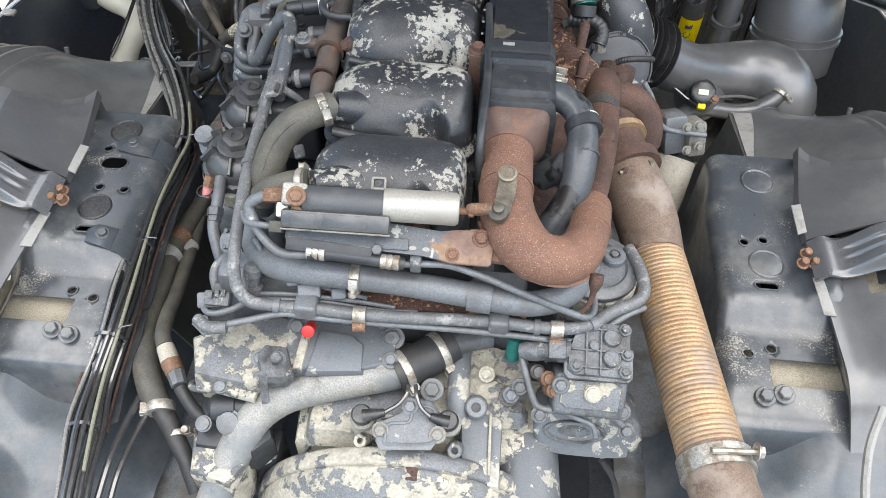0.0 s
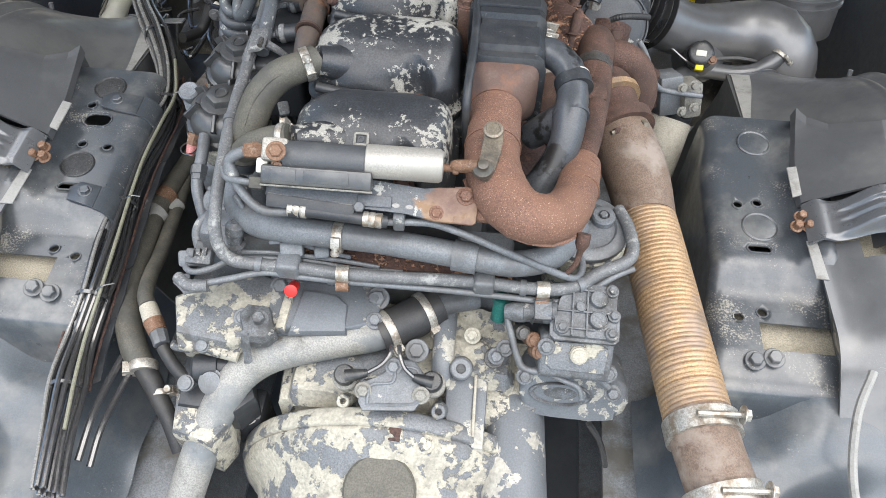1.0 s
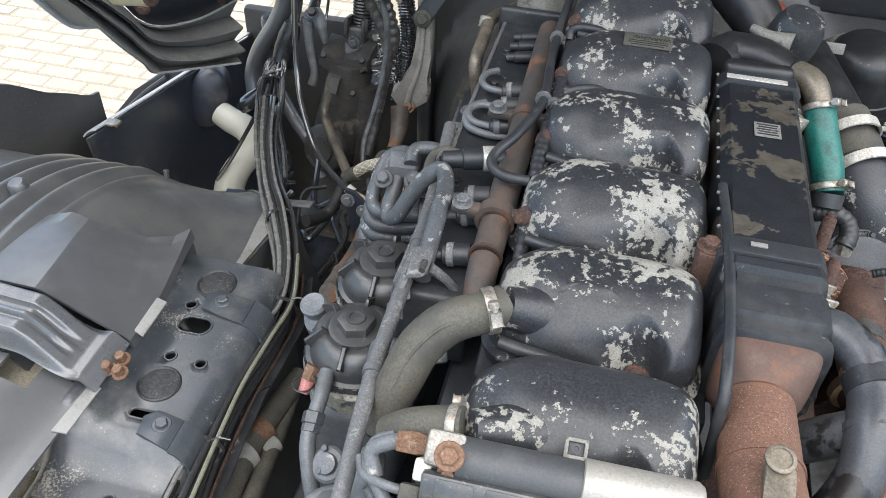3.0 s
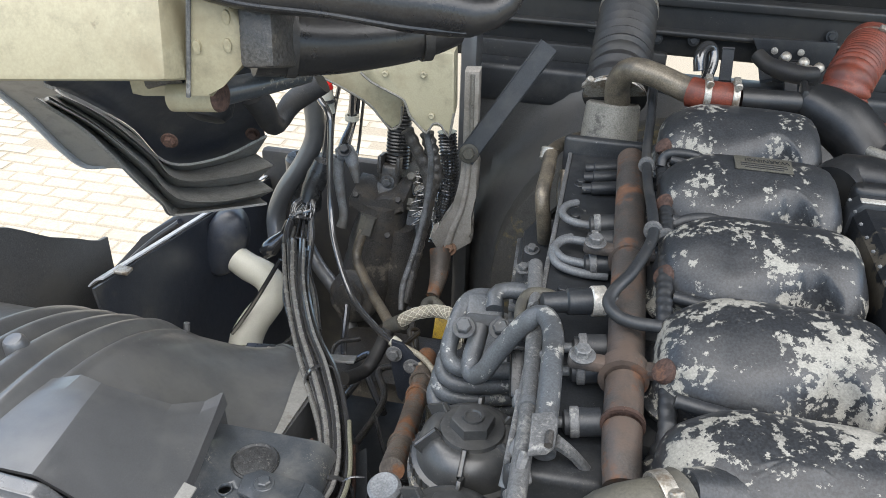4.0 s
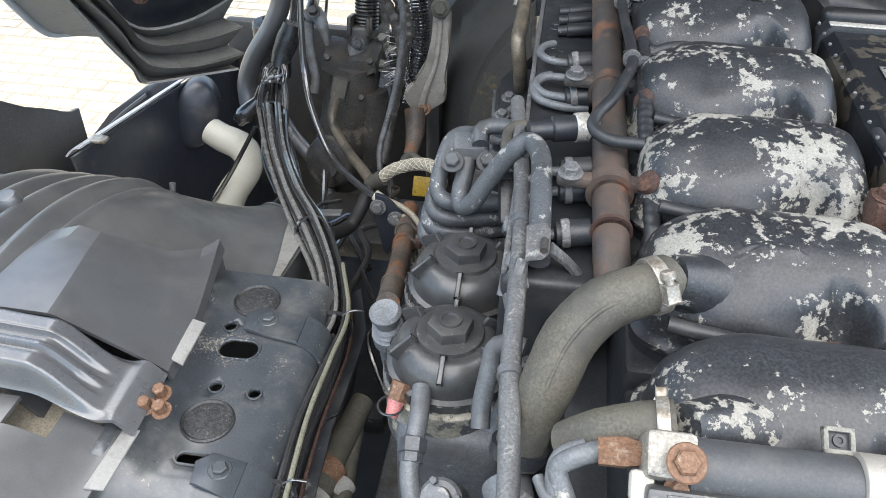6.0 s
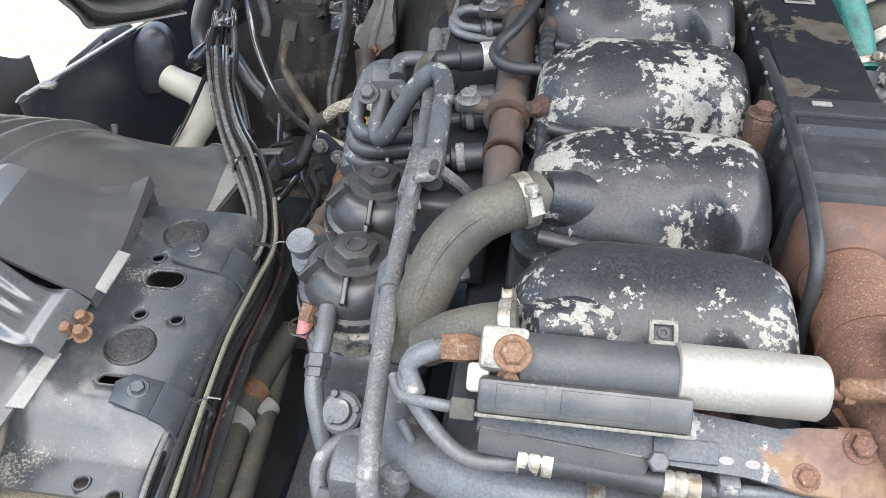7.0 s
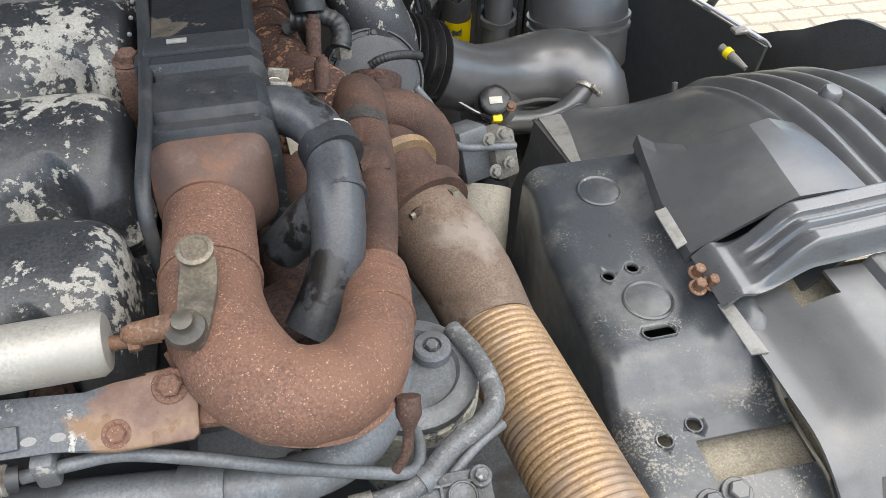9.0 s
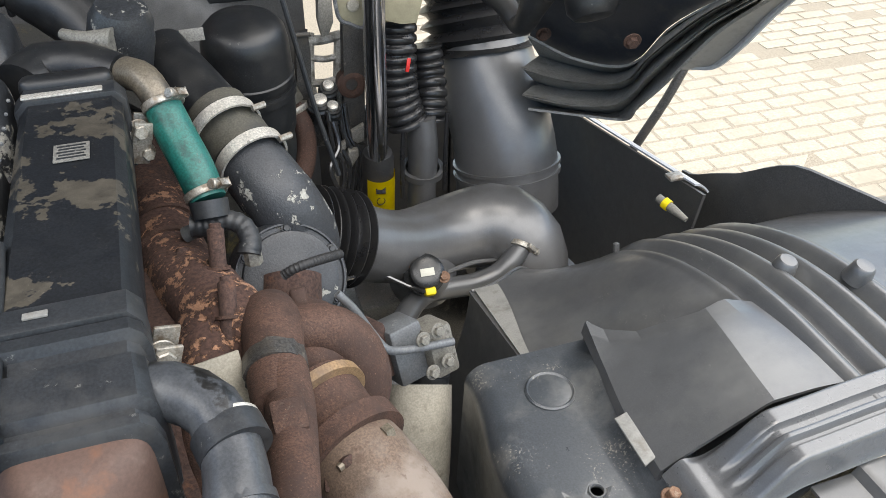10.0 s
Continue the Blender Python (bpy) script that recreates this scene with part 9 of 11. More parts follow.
# big black hose, reservoir and white pipe
hose("coolant_hose", [(-0.834, 1.720, 1.456), (-0.821, 1.720, 1.415), (-0.820, 1.720, 1.349), (-0.842, 1.710, 1.294), (-0.879, 1.700, 1.236), (-0.898, 1.690, 1.184), (-0.891, 1.670, 1.140)], 0.0185, M_PLASTIC, "glossy black S-shaped hose", n=18)
rs = thing("fluid_reservoir", (-0.87, 1.77, 1.24), "black fluid reservoir with a screw cap", "reservoir")
bm = bmesh.new()
add_lathe(bm, Matrix.Translation((-0.868, 1.775, 1.16)), [(0.03, 0), (0.032, 0.02), (0.032, 0.085), (0.036, 0.088), (0.036, 0.112), (0.032, 0.116), (0.01, 0.117)], 28)
part("body", bm, M_GLOSS, rs)
bm = bmesh.new()
add_box(bm, Matrix.Translation((-0.868, 1.775, 1.281)), (0.03, 0.008, 0.01), 0.002)
part("cap_grip", bm, M_GLOSS, rs)
FILL = [(-0.975, 1.660, 1.086), (-0.947, 1.650, 1.078), (-0.912, 1.640, 1.072), (-0.891, 1.630, 1.051), (-0.893, 1.610, 1.028), (-0.908, 1.580, 1.009), (-0.918, 1.550, 0.984), (-0.910, 1.520, 0.969)]
wp = thing("filler_pipe", (-0.94, 1.62, 1.08), "white plastic washer filler pipe with a black strap", "pipe")
bm = bmesh.new()
add_tube(bm, FILL, [0.027, 0.028, 0.029, 0.029, 0.028, 0.029, 0.032, 0.033], 24)
part("pipe", bm, M_WHITE, wp)
bm = bmesh.new()
add_tube(bm, [(-0.847, 1.580, 1.156), (-0.873, 1.565, 1.108), (-0.906, 1.550, 1.051), (-0.937, 1.530, 1.004)], 0.0045, 8)
part("strap", bm, M_CABLE, wp)
hp = thing("headlamp_panel", (-1.156, 1.700, 0.990), "dark blue painted headlamp panel with a domed lamp bowl", "panel")
bm = bmesh.new()
add_slab(bm, [(-1.407, 1.700, 0.810), (-1.311, 1.700, 0.972), (-1.210, 1.700, 1.080), (-1.121, 1.700, 1.147), (-1.073, 1.700, 1.170), (-1.044, 1.700, 1.135), (-1.046, 1.700, 1.016), (-1.070, 1.700, 0.836)], (0.01, 0.02, 0.004), 0.006)
part("panel", bm, M_BLUE, hp)
bm = bmesh.new()
add_lathe(bm, axis_at((-1.000, 1.655, 1.118), (0.30, -0.90, 0.22), (0.35, 0, 1)) @ Matrix.Diagonal((0.62, 1.0, 1.0, 1.0)), [(0.072, -0.05), (0.070, -0.012), (0.066, -0.004), (0.060, -0.001), (0.050, 0.003), (0.030, 0.008), (0.008, 0.010)], 44)
part("lamp_bowl", bm, M_BLUE, hp)
for q in [(-1.252, 1.695, 0.996), (-1.145, 1.695, 1.089), (-1.227, 1.695, 0.912), (-1.135, 1.695, 0.893)]:
    bolt(q, (0, -1, 0.2), 0.008, 0.006, M_DARK, hp)
bm = bmesh.new()
add_tube(bm, [(-1.365, 1.690, 0.846), (-1.279, 1.690, 0.980), (-1.188, 1.690, 1.074), (-1.110, 1.690, 1.137)], 0.006, 8)
part("pressed_edge", bm, M_BLUE, hp)
# lower clutter on the frame
BPC = V((-0.799, 1.400, 1.068))
bp = thing("bolted_plate", BPC, "black steel plate with a shiny bolt", "plate")
bm = bmesh.new()
add_box(bm, Matrix.Translation(BPC) @ pose(0, 0, 0, 8, 0, 8), (0.10, 0.07, 0.012), 0.004)
part("plate", bm, M_GLOSS, bp)
bm = bmesh.new()
add_lathe(bm, axis_at(BPC + V(0, 0, 0.005), (0, -0.1, 1)), [(0.026, 0), (0.026, 0.004), (0.018, 0.006), (0.016, 0.006)], 26)
part("washer", bm, M_DARK, bp)
bolt(BPC + V(0, 0, 0.010), (0, -0.1, 1), 0.012, 0.012, M_BAND, bp)
bm = bmesh.new()
add_box(bm, Matrix.Translation(BPC + V(0.0, 0.02, -0.16)), (0.10, 0.05, 0.31), 0.01)
part("support", bm, M_OIL, bp)
bm = bmesh.new()
add_box(bm, pose(-0.620, 1.255, 1.222, -25, 0, 10), (0.045, 0.035, 0.004), 0.001)
sbk = thing("loom_bracket", (-0.62, 1.25, 1.2), "small bare grey steel bracket beside the loom", "bracket")
part("tab", bm, M_RAIL, sbk)
bm = bmesh.new()
add_box(bm, pose(-0.655, 1.24, 1.19, 0, 12, 10), (0.006, 0.05, 0.09), 0.001)
part("leg", bm, M_DARK, sbk)
ct = thing("crossmember", (-0.09, 1.5, 0.9), "dark oily front crossmember of the chassis", "chassis")
bm = bmesh.new()
add_box(bm, Matrix.Translation((-0.09, 1.55, 0.92)), (1.3, 0.16, 0.16), 0.02)
part("beam", bm, M_OIL, ct)
bm = bmesh.new()
add_box(bm, Matrix.Translation((-0.62, 1.25, 0.98)), (0.24, 0.36, 0.04), 0.01)
part("side_plate", bm, M_DARK, ct)
solo("noise_shield", add_sheet(bmesh.new(), lambda x, y: (x, y, 0.62 + 0.1 * abs(x + 0.09)), steps(-0.75, 0.60, 12), steps(0.0, 2.0, 16), 0.006, True), M_PLASTIC, "black plastic noise shield under the engine", "shield")
rng = random.Random(21)
for i in range(14):
    x, y = rng.uniform(-0.80, -0.52), rng.uniform(1.30, 1.62)
    z = rng.uniform(0.98, 1.12)
    pts = [(x, y, z)]
    for j in range(4):
        pts.append((pts[-1][0] + rng.uniform(-0.07, 0.07), pts[-1][1] + rng.uniform(-0.12, 0.03), pts[-1][2] + rng.uniform(-0.05, 0.03)))
    hose("brake_line", pts, rng.choice((0.004, 0.006, 0.009)), rng.choice((M_CABLE, M_RUBBER, M_OIL)), "black line among the front axle clutter", "hose", n=8, group="axle lines")
# upper wiring and links by the steering box
for i, pts in enumerate(([(-0.768, 1.800, 1.457), (-0.773, 1.790, 1.385), (-0.776, 1.780, 1.333), (-0.785, 1.760, 1.300)], [(-0.755, 1.800, 1.458), (-0.758, 1.790, 1.386), (-0.766, 1.780, 1.345), (-0.769, 1.760, 1.317)], [(-0.741, 1.800, 1.459), (-0.749, 1.790, 1.376), (-0.755, 1.780, 1.311), (-0.758, 1.760, 1.274)], [(-0.787, 1.800, 1.456), (-0.806, 1.790, 1.371), (-0.815, 1.780, 1.306), (-0.814, 1.760, 1.280)])):
    hose("thin_cable", pts, 0.0032 + 0.001 * (i % 2), M_CABLE, "thin black cable hanging beside the steering column", "cable", n=8, group="hanging cables")
hose("cable_sleeve", [(-0.761, 1.780, 1.433), (-0.765, 1.780, 1.384), (-0.765, 1.770, 1.360), (-0.774, 1.750, 1.329), (-0.781, 1.730, 1.303)], [0.013, 0.013, 0.010, 0.014, 0.012], M_CABLE, "flat black cable sleeve with a white band", "sleeve", n=12, flat=0.5)
bm = bmesh.new()
ring(bm, (-0.765, 1.775, 1.369), (0, 0.05, 1), 0.010, 0.0138, 0.010, 20)
solo("sleeve_band", bm, M_WHITE, "white band on a cable sleeve", "band")
cnw = thing("cab_connector", (-0.785, 1.700, 1.430), "white and red round connector with black wires", "connector")
bm = bmesh.new()
add_tube(bm, [(-0.786, 1.700, 1.453), (-0.786, 1.700, 1.432), (-0.783, 1.700, 1.424), (-0.781, 1.700, 1.405)], [0.012, 0.013, 0.010, 0.009], 18)
part("body", bm, M_WHITE, cnw)
bm = bmesh.new()
add_tube(bm, [(-0.786, 1.700, 1.460), (-0.786, 1.700, 1.451)], [0.011, 0.0128], 18)
part("red_ring", bm, M_RED, cnw)
bm = bmesh.new()
add_tube(bm, [(-0.783, 1.700, 1.432), (-0.782, 1.700, 1.426)], 0.0140, 18)
part("dark_band", bm, M_CABLE, cnw)
for d in range(3):
    hose("loom_cable", [V(p) + V(0.005 * (d - 1), 0.003 * d, 0) for p in [(-0.782, 1.700, 1.404), (-0.787, 1.700, 1.355), (-0.793, 1.690, 1.315), (-0.802, 1.670, 1.279), (-0.808, 1.640, 1.246)]], 0.0036, M_CABLE, "cable of the wiring loom rising to the cab", "cable", n=8, group="loom cables")
SLV = [(-0.787, 1.670, 1.323), (-0.795, 1.665, 1.296), (-0.807, 1.655, 1.269), (-0.812, 1.640, 1.246)]
hose("loom_sleeve", SLV, [0.016, 0.022, 0.019, 0.015], M_GLOSS, "black tapered rubber boot over the wiring loom", "sleeve", n=20)
FEED = [(-0.810, 1.640, 1.254), (-0.810, 1.620, 1.242), (-0.809, 1.600, 1.225), (-0.796, 1.550, 1.210), (-0.780, 1.500, 1.187), (-0.753, 1.440, 1.169), (-0.716, 1.370, 1.159)]
for i in range(16):
    o = V(0.020 * math.cos(i * 0.62), 0.007 * math.sin(i * 2.1), 0.013 * math.sin(i * 1.37))
    # every few cables painted pale in place of highlights
    hose("loom_cable", [V(p) + o * (0.35 + 0.65 * min(1, j / 2) + 0.25 * (j % 2)) for j, p in enumerate(FEED)], 0.0030 if i % 3 else 0.0036, M_CABLESHINE if i in (1, 4, 8, 12) else M_CABLE, "cable of the wiring loom rising to the cab", "cable", n=10, group="loom cables")
for q in (2, 3):
    bm = bmesh.new()
    ring(bm, FEED[q], V(FEED[q + 1]) - V(FEED[q - 1]), 0.021, 0.0235, 0.005, 24)
    solo("cable_tie", bm, M_CABLE, "black cable tie round the loom", "cable tie", "loom ties")
pb2 = thing("hook_bracket", (-0.665, 1.800, 1.281), "pale chipped steel bracket with a hook slot", "bracket")
bm = bmesh.new()
add_slab(bm, [(-0.694, 1.800, 1.236), (-0.692, 1.800, 1.306), (-0.686, 1.800, 1.322), (-0.672, 1.800, 1.329), (-0.653, 1.800, 1.323), (-0.646, 1.800, 1.310), (-0.649, 1.800, 1.294), (-0.638, 1.800, 1.283), (-0.639, 1.800, 1.241)], (0, 0.012, 0.002), 0.003)
part("plate", bm, M_WHITEMETAL, pb2)
bm = bmesh.new()
add_tube(bm, [(-0.676, 1.797, 1.322), (-0.679, 1.797, 1.299), (-0.673, 1.797, 1.288), (-0.653, 1.797, 1.289)], 0.008, 8)
part("slot", bm, M_OIL, pb2, "dark slot")
bm = bmesh.new()
add_box(bm, axis_at((-0.650, 1.760, 1.238), (0, -1, 0.3)), (0.035, 0.040, 0.03), 0.006)
part("block", bm, M_OIL, pb2)
for q in [(-0.643, 1.760, 1.263), (-0.620, 1.740, 1.249), (-0.635, 1.720, 1.229)]:
    bolt(q, (0, -0.6, 0.8), 0.009, 0.012, M_OLDALLOY, pb2)
bm = bmesh.new()
add_slab(bm, [(-0.643, 1.710, 1.191), (-0.636, 1.710, 1.228), (-0.621, 1.710, 1.251), (-0.615, 1.710, 1.228), (-0.617, 1.710, 1.182), (-0.626, 1.710, 1.143), (-0.637, 1.710, 1.142)], (0, 0.02, 0.002), 0.004)
part("web", bm, M_RAIL, pb2)
lv = thing("selector_lever", (-0.75, 1.74, 1.28), "dusty grey forked selector lever", "lever")
bm = bmesh.new()
add_tube(bm, [(-0.774, 1.720, 1.315), (-0.757, 1.720, 1.322), (-0.744, 1.710, 1.305), (-0.734, 1.700, 1.271)], [0.014, 0.016, 0.012, 0.005], 10)
add_tube(bm, [(-0.774, 1.720, 1.309), (-0.773, 1.710, 1.267), (-0.759, 1.690, 1.208), (-0.762, 1.680, 1.182)], [0.012, 0.010, 0.008, 0.010], 10)
part("fork", bm, M_RAIL, lv)
bolt((-0.756, 1.700, 1.334), (0, -0.5, 0.8), 0.009, 0.008, M_DARK, lv)
cr = thing("cab_bracket", (-0.60, 1.6, 1.5), "cream painted cab bracket with chipped edges", "bracket")
for pts, dy in (([(-0.760, 1.620, 1.535), (-0.763, 1.620, 1.501), (-0.725, 1.620, 1.485), (-0.683, 1.620, 1.463), (-0.663, 1.620, 1.441), (-0.644, 1.620, 1.422), (-0.629, 1.620, 1.434), (-0.626, 1.620, 1.465), (-0.625, 1.620, 1.547)], 0.02), ([(-0.682, 1.570, 1.567), (-0.680, 1.570, 1.534), (-0.662, 1.570, 1.520), (-0.630, 1.570, 1.506), (-0.609, 1.570, 1.495), (-0.601, 1.570, 1.473), (-0.585, 1.570, 1.455), (-0.572, 1.570, 1.445), (-0.562, 1.570, 1.462), (-0.549, 1.570, 1.461), (-0.536, 1.570, 1.443), (-0.529, 1.570, 1.483), (-0.532, 1.570, 1.580)], 0.03)):
    bm = bmesh.new()
    add_slab(bm, pts, (0, dy, 0.006), 0.003)
    plate = part("plate", bm, M_CREAM, cr)
    bm = bmesh.new()
    add_tube(bm, pts[1:-1], 0.0022, 6, step=0.01)
    part("chipped_edge", bm, M_OLDALLOY, plate, "chipped bare edge")
for q in [(-0.564, 1.566, 1.476), (-0.639, 1.566, 1.537), (-0.578, 1.566, 1.542)]:
    bm = bmesh.new()
    add_lathe(bm, axis_at(q, (0.05, -1, 0)), [(0.005, -0.002), (0.005, 0.002), (0.0035, 0.003), (0.0015, 0.002)], 16)
    part("bolt_head", bm, M_CREAM, cr)
# chains of clips and a second lever below the bracket
hose("gear_linkage", [(-0.622, 1.640, 1.415), (-0.602, 1.640, 1.376), (-0.584, 1.640, 1.335), (-0.578, 1.630, 1.297), (-0.587, 1.620, 1.234), (-0.598, 1.600, 1.162), (-0.604, 1.560, 1.115)], [0.010, 0.009, 0.011, 0.009, 0.008, 0.007, 0.009], M_OIL, "dark greasy gear linkage rod", "linkage", n=12, ribs=(0.02, 0.002))
hose("gear_linkage", [(-0.590, 1.650, 1.409), (-0.580, 1.650, 1.373), (-0.571, 1.645, 1.334), (-0.577, 1.640, 1.303)], [0.010, 0.011, 0.010, 0.008], M_OIL, "dark greasy linkage lever", "linkage", n=12, ribs=(0.016, 0.003))

# ---- the tilted cab over the left side ----
cb = thing("cab_crossbeam", (-0.9, 0.9, 1.8), "cream painted cab crossbeam with a round end tube", "cab beam")
bm = bmesh.new()
a, b = V((-0.718, 0.870, 1.790)), V((-0.572, 0.870, 1.805))
d = (b - a).normalized()
add_box(bm, axis_at(b - d * 0.45, d, (0, 0.3, 1)), (0.06, 0.062, 0.90), 0.004, 2)
part("beam", bm, M_CREAM, cb)
bm = bmesh.new()
add_slab(bm, [(-0.561, 0.858, 1.836), (-0.548, 0.860, 1.833), (-0.537, 0.862, 1.825), (-0.527, 0.864, 1.806), (-0.528, 0.864, 1.789), (-0.549, 0.862, 1.774), (-0.556, 0.862, 1.764), (-0.571, 0.858, 1.764)], (0, 0.016, 0.003), 0.0025)
plate = part("end_plate", bm, M_CREAM, cb)
bm = bmesh.new()
add_tube(bm, [(-0.560, 0.857, 1.835), (-0.570, 0.857, 1.765)], 0.0016, 6)
part("chipped_edge", bm, M_WORN, plate, "chipped bare edge")
for q in [(-0.539, 0.861, 1.819), (-0.530, 0.863, 1.804), (-0.560, 0.858, 1.799), (-0.540, 0.861, 1.801)]:
    bm = bmesh.new()
    add_lathe(bm, axis_at(q, (0.05, -1, -0.1)), [(0.0026, -0.002), (0.0026, 0.0005), (0.002, 0.0008), (0.0008, 0.0003)], 16, 1.8)
    part("oval_pad", bm, M_CREAM, plate)
c = V((-0.564, 0.885, 1.756))
bm = bmesh.new()
add_lathe(bm, axis_at(c, d), [(0.0110, -0.034), (0.0110, 0.0), (0.0100, 0.001)], 26)
part("end_tube", bm, M_CREAM, cb)
bm = bmesh.new()
add_lathe(bm, axis_at(c, d), [(0.0108, 0.0), (0.0112, 0.002), (0.0102, 0.0045), (0.004, 0.005)], 24)
part("rusty_cap", bm, M_RUSTD, cb)
bm = bmesh.new()
add_tube(bm, [(-0.569, 0.900, 1.753), (-0.549, 0.920, 1.754), (-0.522, 0.950, 1.756)], [0.010, 0.009, 0.008], 16)
part("grey_tube", bm, M_PLATE, cb)
bm = bmesh.new()
add_slab(bm, [(-0.631, 0.885, 1.762), (-0.584, 0.885, 1.771), (-0.586, 0.885, 1.758), (-0.592, 0.885, 1.751), (-0.597, 0.885, 1.750), (-0.598, 0.885, 1.754), (-0.621, 0.885, 1.750), (-0.630, 0.885, 1.750)], (0, 0.008, 0.002), 0.0015)
hook = part("hook_plate", bm, M_CREAM, cb)
bm = bmesh.new()
add_tube(bm, [(-0.615, 0.883, 1.760), (-0.606, 0.883, 1.763), (-0.587, 0.883, 1.767)], 0.0035, 8)
part("slot", bm, M_OIL, hook, "dark slot")
# black sleeves beside the beam
gaiter = hose("cab_gaiter", [(-0.539, 0.900, 1.795), (-0.506, 0.920, 1.789), (-0.473, 0.940, 1.788), (-0.438, 0.960, 1.791), (-0.419, 0.980, 1.793)], [0.026, 0.023, 0.021, 0.019, 0.016], M_BELLOWS, "black rubber cab sleeve", "sleeve", n=20)
bm = bmesh.new()
add_box(bm, axis_at(V((-0.520, 0.885, 1.802)), d, (0, 0.3, 1)), (0.05, 0.040, 0.024), 0.004)
solo("rust_stained_bracket", bm, M_OIL, "dark rust-stained bracket on the cab beam", "bracket")
seal = hose("cab_seal", [(-0.561, 0.860, 1.845), (-0.521, 0.860, 1.837), (-0.474, 0.870, 1.836), (-0.426, 0.880, 1.832), (-0.392, 0.900, 1.823), (-0.370, 0.910, 1.830), (-0.362, 0.920, 1.849)], [0.014, 0.012, 0.014, 0.017, 0.014, 0.009, 0.007], M_BELLOWS, "black rubber cab seal", "seal", n=14)
for q, d_, r_ in (((-0.519, 0.912, 1.7915), (0.9, 0.5, -0.1), 0.0245), ((-0.436, 0.961, 1.791), (0.9, 0.5, 0.05), 0.0195)):
    bm = bmesh.new()
    ring(bm, q, d_, r_ - 0.004, r_ + 0.0012, 0.007, 28)
    part("retaining_band", bm, M_RUBBER, gaiter)
bm = bmesh.new()
add_tube(bm, [(-0.556, 0.848, 1.838), (-0.521, 0.849, 1.832), (-0.474, 0.858, 1.828), (-0.426, 0.866, 1.822), (-0.392, 0.888, 1.815)], 0.0018, 8)
part("moulding_seam", bm, M_BELLOWS, seal)
